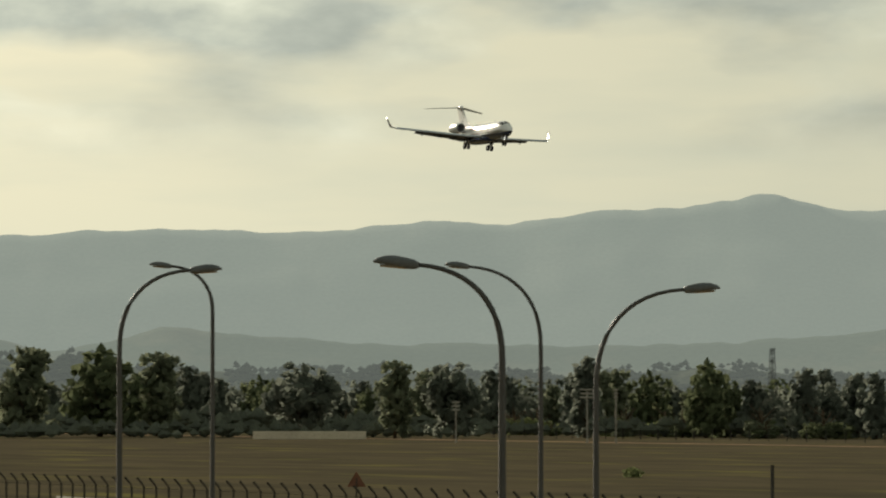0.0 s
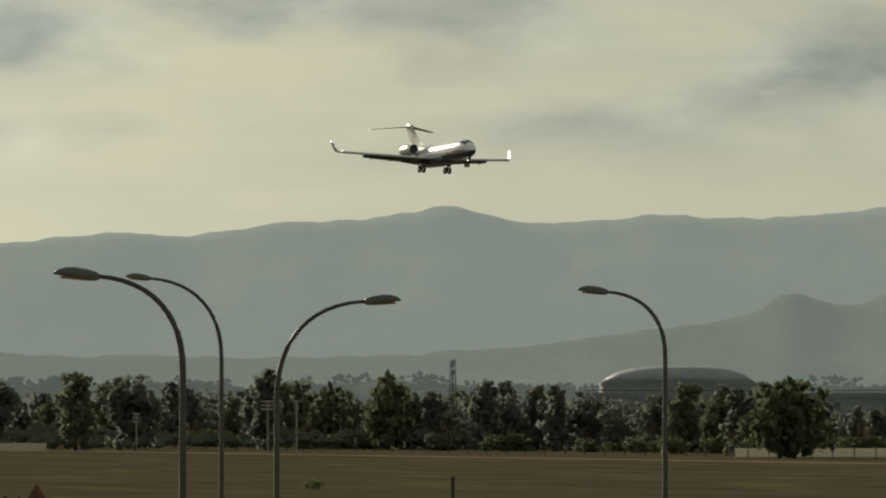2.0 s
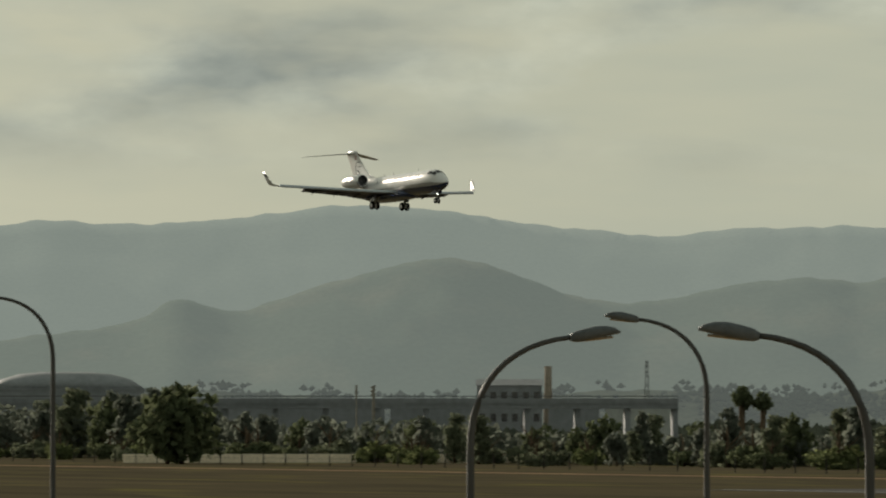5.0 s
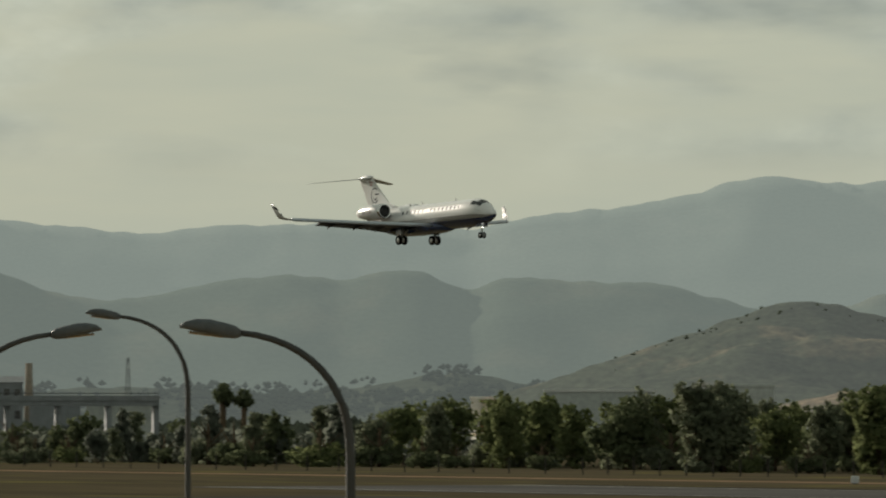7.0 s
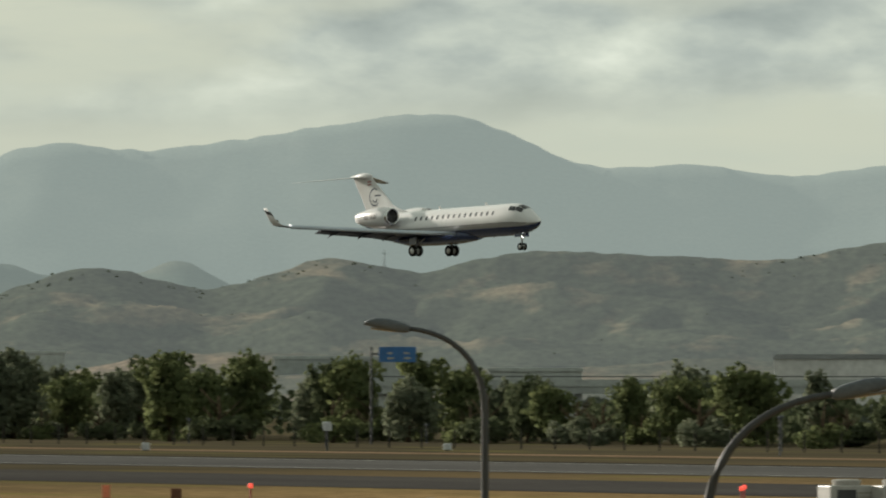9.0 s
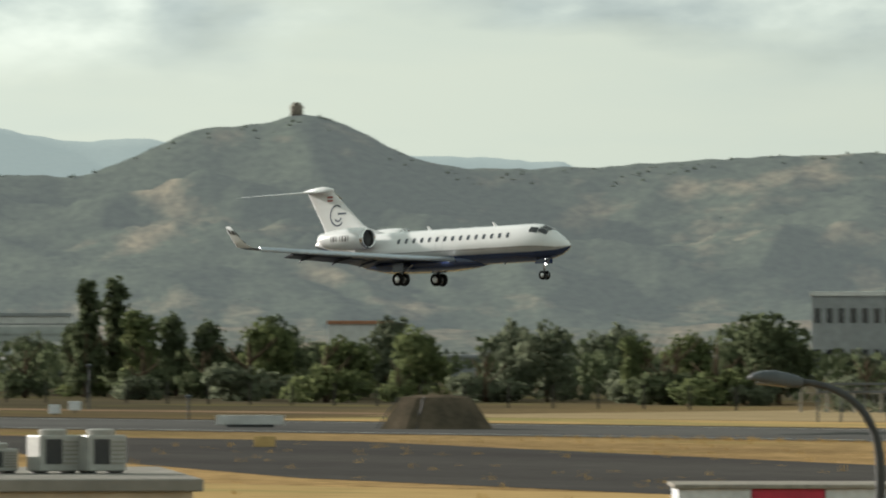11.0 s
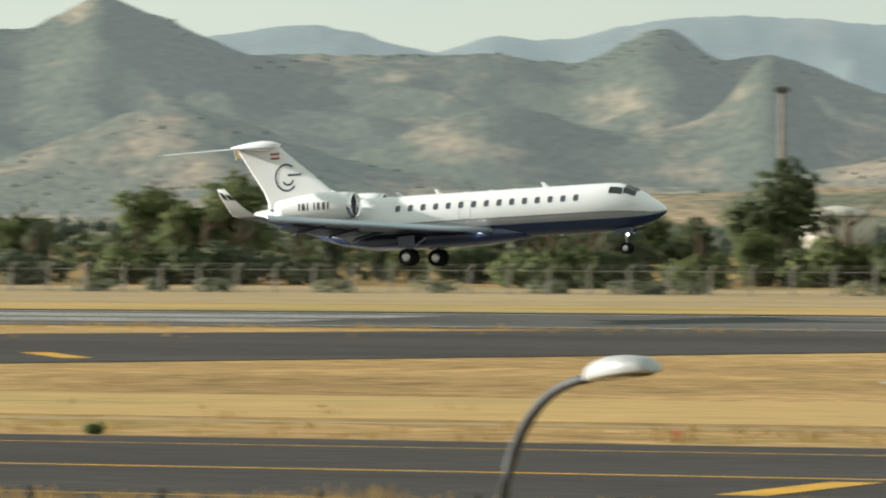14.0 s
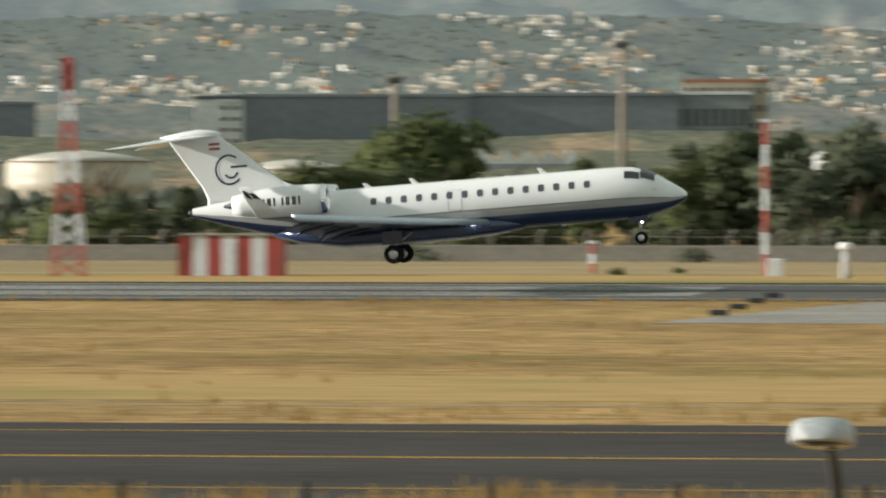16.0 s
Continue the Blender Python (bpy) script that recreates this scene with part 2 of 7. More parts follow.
def ground_material():
    """Dry grass over the airfield, painted darker brown under the approach where it stands backlit, mown stripes along
    the runway.
    """
    m = material("dry_grass_ground", (0.38, 0.258, 0.118), (0.238, 0.16, 0.077), 0.055, 0.95, bump=0.4, fine=0.8, speckle=(0.5, 1.38), stretch=(0.55, 1, 1))
    N, L = m.node_tree.nodes, m.node_tree.links
    b = N["Principled BSDF"]
    old = b.inputs["Base Color"].links[0].from_socket
    tc = N.new("ShaderNodeTexCoord")
    sep = N.new("ShaderNodeSeparateXYZ")
    L.new(tc.outputs["Object"], sep.inputs[0])
    nz = N.new("ShaderNodeTexNoise")
    nz.inputs["Scale"].default_value, nz.inputs["Detail"].default_value = 0.012, 5
    L.new(tc.outputs["Object"], nz.inputs["Vector"])
    add = N.new("ShaderNodeMath")
    add.operation = "MULTIPLY_ADD"
    add.inputs[1].default_value = 160.0
    L.new(nz.outputs["Fac"], add.inputs[0])
    L.new(sep.outputs[0], add.inputs[2])
    r = N.new("ShaderNodeMapRange")
    r.inputs["From Min"].default_value, r.inputs["From Max"].default_value = -420.0, -180.0
    L.new(add.outputs[0], r.inputs["Value"])
    mp = N.new("ShaderNodeMapping")
    mp.inputs["Scale"].default_value = (0.28, 1, 1)
    L.new(tc.outputs["Object"], mp.inputs[0])
    nf = N.new("ShaderNodeTexNoise")
    nf.inputs["Scale"].default_value, nf.inputs["Detail"].default_value, nf.inputs["Roughness"].default_value = 0.06, 8, 0.7
    L.new(mp.outputs[0], nf.inputs["Vector"])
    # backlit darkness of the approach field put into its grass colour
    brown = N.new("ShaderNodeValToRGB")
    brown.color_ramp.elements[0].position, brown.color_ramp.elements[0].color = 0.35, (0.058, 0.052, 0.035, 1)
    brown.color_ramp.elements[1].position, brown.color_ramp.elements[1].color = 0.65, (0.092, 0.077, 0.050, 1)
    L.new(nf.outputs["Fac"], brown.inputs[0])
    x = N.new("ShaderNodeMix")
    x.data_type = "RGBA"
    L.new(r.outputs[0], x.inputs[0])
    L.new(brown.outputs[0], x.inputs[6])
    L.new(old, x.inputs[7])
    # greener tufts in patches
    ng = N.new("ShaderNodeTexNoise")
    ng.inputs["Scale"].default_value, ng.inputs["Detail"].default_value = 0.09, 6
    L.new(mp.outputs[0], ng.inputs["Vector"])
    rg = N.new("ShaderNodeMapRange")
    rg.inputs["From Min"].default_value, rg.inputs["From Max"].default_value, rg.inputs["To Max"].default_value = 0.56, 0.70, 0.7
    L.new(ng.outputs["Fac"], rg.inputs["Value"])
    y = N.new("ShaderNodeMix")
    y.data_type = "RGBA"
    L.new(rg.outputs[0], y.inputs[0])
    L.new(x.outputs[2], y.inputs[6])
    y.inputs[7].default_value = (0.145, 0.135, 0.045, 1)
    L.new(y.outputs[2], b.inputs["Base Color"])
    return m


def hazed_hill_material(name, green, tan, amount, scale, emit, haze=(0.3, 0.33, 0.3), speckle=(0.55, 1.4)):
    """Scrub with bare slopes: tan shows through the scrub where the noise is high. haze, emit: colour and strength of
    the air haze painted on as glow.
    """
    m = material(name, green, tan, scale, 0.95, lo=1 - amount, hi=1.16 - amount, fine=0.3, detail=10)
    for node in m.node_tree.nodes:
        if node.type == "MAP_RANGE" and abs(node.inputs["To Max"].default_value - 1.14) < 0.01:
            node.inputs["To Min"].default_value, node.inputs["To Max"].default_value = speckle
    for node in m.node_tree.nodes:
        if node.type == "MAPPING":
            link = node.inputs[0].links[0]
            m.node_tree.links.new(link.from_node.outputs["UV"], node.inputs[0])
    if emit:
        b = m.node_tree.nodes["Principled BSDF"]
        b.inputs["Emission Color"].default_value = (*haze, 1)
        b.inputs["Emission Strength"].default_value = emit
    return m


# ---- mesh helpers ----
def part(name, bm, mat, parent=None, label="", smooth=False):
    me = bpy.data.meshes.new(name)
    if smooth:
        for f in bm.faces:
            f.smooth = True
    bm.to_mesh(me)
    bm.free()
    for x in mat if isinstance(mat, (list, tuple)) else [mat]:
        me.materials.append(x)
    ob = new(name, me)
    if parent:
        ob.parent = parent
    if label:
        tagged(ob, label)
    return ob


def mesh_from(name, verts, faces, mat, parent=None, smooth=False):
    me = bpy.data.meshes.new(name)
    me.from_pydata(verts, [], faces)
    if smooth:
        me.polygons.foreach_set("use_smooth", [True] * len(me.polygons))
    me.materials.append(mat)
    ob = new(name, me)
    if parent:
        ob.parent = parent
    return ob


def shared(name, me, parent, m):
    """Another object on the mesh of a piece made before."""
    ob = new(name, me)
    ob.parent = parent
    ob.matrix_basis = m
    return ob


def box(x0, x1, y0, y1, z0, z1, bm=None, bevel=0.0):
    bm = bm or bmesh.new()
    v = [bm.verts.new((x, y, z)) for z in (z0, z1) for x, y in ((x0, y0), (x1, y0), (x1, y1), (x0, y1))]
    made = [bm.faces.new([v[i] for i in q]) for q in ((3, 2, 1, 0), (4, 5, 6, 7), (0, 1, 5, 4), (1, 2, 6, 5), (2, 3, 7, 6), (3, 0, 4, 7))]
    if bevel:
        edges = list({e for f in made for e in f.edges})
        bmesh.ops.bevel(bm, geom=edges, offset=bevel, segments=2, profile=0.5, affect="EDGES")
    return bm


def loft(rings, bm=None, closed=True, caps=True):
    """Skin over rings of equal length."""
    bm = bm or bmesh.new()
    rows = [[bm.verts.new(p) for p in ring] for ring in rings]
    n = len(rows[0])
    for a, b in zip(rows, rows[1:]):
        for i in range(n if closed else n - 1):
            j = (i + 1) % n
            bm.faces.new((a[i], a[j], b[j], b[i]))
    if caps and closed:
        bm.faces.new(rows[0][::-1])
        bm.faces.new(rows[-1])
    bmesh.ops.recalc_face_normals(bm, faces=bm.faces)
    return bm


def tube(points, radii, n=10, bm=None, caps=True):
    """A round bar along points."""
    pts = [Vector(p) for p in points]
    rings = []
    for i, p in enumerate(pts):
        d = (pts[min(i + 1, len(pts) - 1)] - pts[max(i - 1, 0)]).normalized()
        side = d.cross(Vector((0, 0, 1)) if abs(d.z) < 0.9 else Vector((0, 1, 0))).normalized()
        up = side.cross(d)
        r = radii[i] if isinstance(radii, (list, tuple)) else radii
        rings.append([p + r * (math.cos(a) * side + math.sin(a) * up) for a in (2 * math.pi * k / n for k in range(n))])
    return loft(rings, bm, caps=caps)


def lathe(profile, axis="x", n=24, caps=False, centre=(0, 0, 0)):
    """Turn (along, radius) about an axis."""
    rings = []
    for s, r in profile:
        ring = []
        for k in range(n):
            a = 2 * math.pi * k / n
            c, d = r * math.cos(a), r * math.sin(a)
            p = {"x": (s, c, d), "y": (c, s, d), "z": (c, d, s)}[axis]
            ring.append((p[0] + centre[0], p[1] + centre[1], p[2] + centre[2]))
        rings.append(ring)
    return loft(rings, caps=caps)


def spot(bearing, d, z=0.0):
    r = radians(bearing)
    return d * math.sin(r), d * math.cos(r), z


def empty(name, m, label, category, group="", kind=""):
    ob = new(name)
    ob.matrix_basis = m
    return tagged(ob, label, category, group, kind)


def facing(bearing, d, z=0.0, turn=0.0):
    """A pose at that bearing whose y axis points away from the terrace."""
    x, y, z = spot(bearing, d, z)
    return pose(x, y, z, 0, 0, -bearing + turn)


# ---- ground, hills ----
def smooth_sum(values, k):
    top = max(values)
    return top + math.log(sum(math.exp((v - top) * k) for v in values)) / k


# rounded summits and saddles: bearing, height, half width in degrees, over a common base height
FAR_BASE, FAR_HILLS = 92.3, [(-72.70, -8.2, 0.80), (-70.96, -7.8, 0.55), (-68.75, 9.5, 0.46), (-68.04, -3.1, 0.79), (-67.82, 45.2, 10.08), (-66.93, 2.7, 0.28), (-64.26, 16.2, 1.05), (-61.88, -3.3, 0.41), (-59.35, -6.8, 0.74), (-59.16, -4.2, 0.25), (-56.78, 11.8, 0.54), (-53.31, 35.1, 1.81), (-52.39, -21.0, 0.70), (-51.01, 360.9, 6.23), (-50.78, -316.5, 5.72), (-49.46, 19.7, 0.87), (-47.52, 6.1, 0.37), (-27.07, -64.3, 5.78), (-26.19, 52.3, 1.07), (-25.71, -68.9, 1.58), (-24.93, 17.4, 0.43), (-21.27, -56.4, 2.59), (-20.65, -8.9, 0.59), (-18.43, 5.7, 0.28), (-17.63, -15.9, 1.40), (-15.62, 182.4, 14.82), (-13.99, -119.6, 7.60), (-7.09, -13.7, 2.30)]
MID_BASE, MID_HILLS = 29.5, [(-74.64, -8.0, 0.49), (-73.68, 4.2, 0.31), (-68.34, -67.9, 5.63), (-65.92, 8.2, 0.25), (-65.83, 84.9, 8.85), (-65.33, -3.2, 0.25), (-63.54, 23.0, 1.05), (-62.63, -21.6, 1.28), (-60.26, -4.2, 0.25), (-59.21, -10.2, 0.27), (-59.05, 6.8, 1.03), (-57.63, 8.3, 0.69), (-55.69, 14.5, 0.41), (-51.80, -98.3, 1.47)]
NEAR_BASE, NEAR_HILLS = 13.1, [(-66.39, -83.8, 6.46), (-56.61, 7.4, 0.73), (-55.44, -5.2, 0.46), (-54.44, 3.4, 0.30), (-53.65, -4.3, 0.38), (-50.90, -6.9, 0.98), (-48.03, -2.6, 0.34), (-46.56, -5.6, 0.37), (-46.27, 24.3, 1.12), (-45.36, -7.3, 0.90), (-40.14, 51.2, 24.32), (-39.40, -7.9, 0.99), (-39.23, 8.1, 0.34), (-37.72, 16.8, 2.73), (-37.28, -8.6, 0.43), (-35.66, 4.9, 0.40), (-33.42, 8.2, 0.54), (-30.87, 13.3, 2.99), (-28.83, -3.4, 0.24), (-28.20, 3.9, 0.20), (-28.01, 11.8, 0.70), (-26.95, -1.5, 0.20), (-24.27, -5.9, 0.51), (-23.43, 8.3, 0.48), (-23.25, 11.3, 2.47), (-23.09, -7.3, 0.31), (-22.59, 0.7, 0.20), (-21.55, -9.0, 0.78), (-17.41, -3.0, 0.8), (-15.63, 2.0, 1.82), (-6.35, -3.0, 1.78), (-6.32, 35.7, 7.85)]
FORE_BASE, FORE_HILLS = 0.0, [(-54.63, 14, 2), (-55.78, 12, 2.5), (-51.09, 12, 2.5), (-40.38, 10, 3), (-33.35, 20, 1.2), (-33.01, 26, 0.8), (-32.37, 16, 0.9), (-27.54, 28, 1.5), (-27.61, 26, 1.5), (-20.67, 22, 1.8), (-17.54, 22, 2.5), (-14.29, 20, 2.5), (-9.60, 20, 3), (-4.91, 20, 4)]
SPUR_BASE, SPUR_HILLS = 16.0, [(-24.9, 15.0, 0.9), (-22.60, 15.0, 0.34), (-22.75, 13.5, 1.0), (-18.2, 6.0, 1.2)]
BACK_BASE, BACK_HILLS = 45.0, [(-19.9, 12.0, 0.6), (-17.4, 14.0, 0.6), (-16.1, 20.0, 0.55), (-14.6, 28.0, 0.7), (-12.3, 40.0, 1.4), (-8.0, 58.0, 3.5), (-2.0, 50.0, 4.0)]
RISE_BASE, RISE_HILLS = 15.0, [(-75.0, 9.0, 1.6), (-71.6, 4.0, 1.2), (-69.2, 5.0, 0.8), (-66.0, 3.0, 1.4), (-62.0, 4.0, 1.0), (-59.3, 8.0, 0.9)]
MESA_BASE, MESA_HILLS = 2.0, [(-19.6, 21.0, 1.6), (-17.2, 20.0, 1.3), (-21.0, 6.0, 0.8)]
PLAIN_HILLS = [(-20, 9.0, 6), (-12, 10.5, 6), (-4, 11.5, 6), (4, 11.5, 8)]


def crest(hills, b):
    if hills is FORE_HILLS or hills is PLAIN_HILLS:
        return smooth_sum([h / (1 + ((b - c) / w) ** 2) for c, h, w in hills], 0.35)
    base = next(z for own, z in ((FAR_HILLS, FAR_BASE), (MID_HILLS, MID_BASE), (NEAR_HILLS, NEAR_BASE), (SPUR_HILLS, SPUR_BASE), (BACK_HILLS, BACK_BASE), (RISE_HILLS, RISE_BASE), (MESA_HILLS, MESA_BASE)) if own is hills)
    return base + sum(h * math.exp(-((b - c) / w) ** 2) for c, h, w in hills)


def slope_shape(s):
    """Rise from the foot at s = 0 to the crest at s = 1, and the fall behind it."""
    if s <= 1:
        return s ** 1.25 * (1.6 - 0.6 * s)
    return max(0.0, 1 - (s - 1) * 1.6)


def hill_height(hills, b, d, foot, top, rough):
    s = (d - foot) / (top - foot)
    if s <= 0:
        return -1.0
    r = radians(b)
    p = Vector((d * math.sin(r), d * math.cos(r), 0))
    arc = r * top
    # spurs and gullies that wind down the slope and hide one another
    wx, wy = 34 * noise.noise(p * (1 / 170) + Vector((7, 0, top))), 34 * noise.noise(p * (1 / 170) + Vector((0, 9, top)))
    q = Vector(((arc + wx + 0.35 * d) / top * 2300, (d + wy) * 0.62, top * 0.01))
    gully = 0.62 * abs(noise.noise(q * (1 / 120))) + 0.30 * abs(noise.noise(q * (1 / 52) + Vector((3, 1, 0)))) + 0.16 * abs(noise.noise(q * (1 / 23)))
    low = s * max(0.0, 1 - s) * 4
    fine = top / 60
    jag = top / 1000 * (0.12 + 0.88 * max(0.0, 1 - abs(s - 1) * 7)) * min(1, s * 1.5) * (0.55 * noise.fractal(Vector((arc / fine, d / fine, 0.4)), 1.0, 2.0, 3) + 0.35 * noise.noise(Vector((arc * 6 / fine, d * 6 / fine, 0.2))))
    return max(-1.0, crest(hills, b) * slope_shape(s) * (1 - rough * min(1.0, low * 1.25) * min(0.95, 1.75 * gully)) + (rough * 3.0 * noise.fractal(p * (1 / 30), 1.0, 2.0, 4) * (0.45 if s > 0.9 else 1.0)) * min(1, s * 4) + jag - 1.0 * (1 - min(1, s * 6)))


def hills_mesh(name, hills, foot, top, back, rough, mat, b0, b1, nb, nd, label):
    verts, faces = [], []
    for i in range(nd):
        k = int(nd * 0.75)
        d = foot + (top - foot) * i / k if i <= k else top + (back - top) * (i - k) / (nd - 1 - k)
        for j in range(nb):
            b = b0 + (b1 - b0) * j / (nb - 1)
            fade = min(1.0, max(0.0, (b - b0) / 4.0), max(0.0, (b1 - b) / 4.0))
            z = hill_height(hills, b, d, foot, top, rough)
            verts.append(spot(b, d, z * fade if z > 0 else z))
    for i in range(nd - 1):
        for j in range(nb - 1):
            a = i * nb + j
            faces.append((a, a + 1, a + nb + 1, a + nb))
    ob = mesh_from(name, verts, faces, mat, smooth=True)
    # texture runs along the slope: round the bearing, and up the hillside
    uv = ob.data.uv_layers.new(name="slope")
    for loop in ob.data.loops:
        x, y, z = ob.data.vertices[loop.vertex_index].co
        d = math.hypot(x, y)
        uv.data[loop.index].uv = (math.atan2(x, y) * top, z * 1.3 + d * 0.2)
    return tagged(ob, label, "hills", kind="structure")


NEAR_FOOT, NEAR_TOP = 1850.0, 2300.0
FORE_FOOT, FORE_TOP = 1480.0, 1700.0


def make_land():
    rings, n = [0, 60, 120, 200, 300, 420, 600, 900, 1400, 2200, 3200, 4950], 96
    verts = [(0, 0, 0)]
    faces = []
    for r in rings[1:]:
        verts += [(r * math.cos(2 * math.pi * k / n), r * math.sin(2 * math.pi * k / n), 0) for k in range(n)]
    for k in range(n):
        faces.append((0, 1 + k, 1 + (k + 1) % n))
        for i in range(len(rings) - 2):
            a, c = 1 + i * n, 1 + (i + 1) * n
            faces.append((a + k, c + k, c + (k + 1) % n, a + (k + 1) % n))
    tagged(mesh_from("ground", verts, faces, ground_material()), "dry golden and brown grass plain of the airfield", "ground", kind="structure")
    # every slope glows a little: aerial haze is put in as emission
    far_mat = hazed_hill_material("far_range_hazed_scrub", (0.085, 0.10, 0.09), (0.10, 0.112, 0.10), 0.5, 0.02, 0.54, (0.37, 0.42, 0.375), (0.88, 1.1))
    east_mat = hazed_hill_material("east_range_hazed_scrub", (0.07, 0.085, 0.075), (0.12, 0.12, 0.10), 0.5, 0.012, 0.36, (0.35, 0.395, 0.375), (0.8, 1.18))
    mid_mat = hazed_hill_material("mid_range_hazed_scrub", (0.06, 0.075, 0.06), (0.085, 0.09, 0.07), 0.5, 0.02, 0.38, (0.36, 0.41, 0.37), (0.85, 1.12))
    near_mat = hazed_hill_material("near_hill_hazed_scrub", (0.046, 0.056, 0.038), (0.18, 0.148, 0.096), 0.46, 0.026, 0.205, (0.365, 0.385, 0.355))
    plain_mat = hazed_hill_material("rising_plain_hazed_grass", (0.10, 0.10, 0.06), (0.26, 0.19, 0.115), 0.5, 0.03, 0.06, (0.36, 0.43, 0.41))
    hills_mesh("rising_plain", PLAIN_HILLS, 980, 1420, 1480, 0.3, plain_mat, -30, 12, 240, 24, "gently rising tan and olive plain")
    fore_mat = hazed_hill_material("low_hill_hazed_grass", (0.080, 0.08, 0.055), (0.20, 0.152, 0.10), 0.52, 0.035, 0.16, (0.36, 0.41, 0.39))
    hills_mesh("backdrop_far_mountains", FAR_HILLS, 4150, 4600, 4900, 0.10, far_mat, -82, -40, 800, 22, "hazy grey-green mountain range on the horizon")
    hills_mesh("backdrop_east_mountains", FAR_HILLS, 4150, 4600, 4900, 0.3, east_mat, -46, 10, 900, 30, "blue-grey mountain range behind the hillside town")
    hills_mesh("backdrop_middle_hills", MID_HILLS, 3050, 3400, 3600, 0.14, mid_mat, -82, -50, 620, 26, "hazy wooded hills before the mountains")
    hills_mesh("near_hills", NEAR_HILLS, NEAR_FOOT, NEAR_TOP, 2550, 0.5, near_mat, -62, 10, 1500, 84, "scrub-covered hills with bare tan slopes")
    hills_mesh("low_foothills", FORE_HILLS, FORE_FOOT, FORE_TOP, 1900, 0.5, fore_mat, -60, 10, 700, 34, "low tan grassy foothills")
    spur_mat = hazed_hill_material("spur_hazed_scrub", (0.048, 0.056, 0.038), (0.155, 0.126, 0.085), 0.48, 0.03, 0.19, (0.365, 0.39, 0.36))
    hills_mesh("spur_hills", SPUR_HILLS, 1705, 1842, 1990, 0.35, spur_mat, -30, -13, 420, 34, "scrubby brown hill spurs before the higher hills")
    mesa_mat = hazed_hill_material("dry_mesa_hazed_grass", (0.105, 0.092, 0.058), (0.23, 0.17, 0.11), 0.58, 0.04, 0.08, (0.36, 0.40, 0.38), (0.75, 1.25))
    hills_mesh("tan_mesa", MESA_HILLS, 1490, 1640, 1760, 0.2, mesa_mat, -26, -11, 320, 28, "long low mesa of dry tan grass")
    back_mat = hazed_hill_material("back_hill_hazed_scrub", (0.055, 0.066, 0.052), (0.13, 0.115, 0.088), 0.48, 0.02, 0.27, (0.36, 0.395, 0.375), (0.7, 1.25))
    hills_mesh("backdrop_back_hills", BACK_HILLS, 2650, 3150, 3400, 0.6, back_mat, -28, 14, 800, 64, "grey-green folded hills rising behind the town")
    rise_mat = hazed_hill_material("wooded_rise_hazed_leaves", (0.05, 0.06, 0.045), (0.07, 0.078, 0.058), 0.5, 0.05, 0.22, (0.36, 0.40, 0.37), (0.7, 1.25))
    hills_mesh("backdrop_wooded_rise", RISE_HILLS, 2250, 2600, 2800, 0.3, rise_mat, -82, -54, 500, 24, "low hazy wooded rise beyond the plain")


make_land()


def strip(name, corners, z, mat, label, category, thick=0.02):
    """A paved or mown area: a thin slab with the given outline."""
    bm = bmesh.new()
    top = [bm.verts.new((x, y, z)) for x, y in corners]
    low = [bm.verts.new((x, y, z - thick)) for x, y in corners]
    bm.faces.new(top)
    n = len(corners)
    if thick:
        for i in range(n):
            bm.faces.new((top[i], low[i], low[(i + 1) % n], top[(i + 1) % n]))
    else:
        for v in low:
            bm.verts.remove(v)
    bm.normal_update()
    for f in bm.faces:
        if abs(f.normal.z) > 0.5 and f.normal.z < 0:
            f.normal_flip()
    return tagged(part(name, bm, mat), label, category, kind="structure")


def rect(x0, x1, y0, y1):
    return [(x0, y0), (x1, y0), (x1, y1), (x0, y1)]


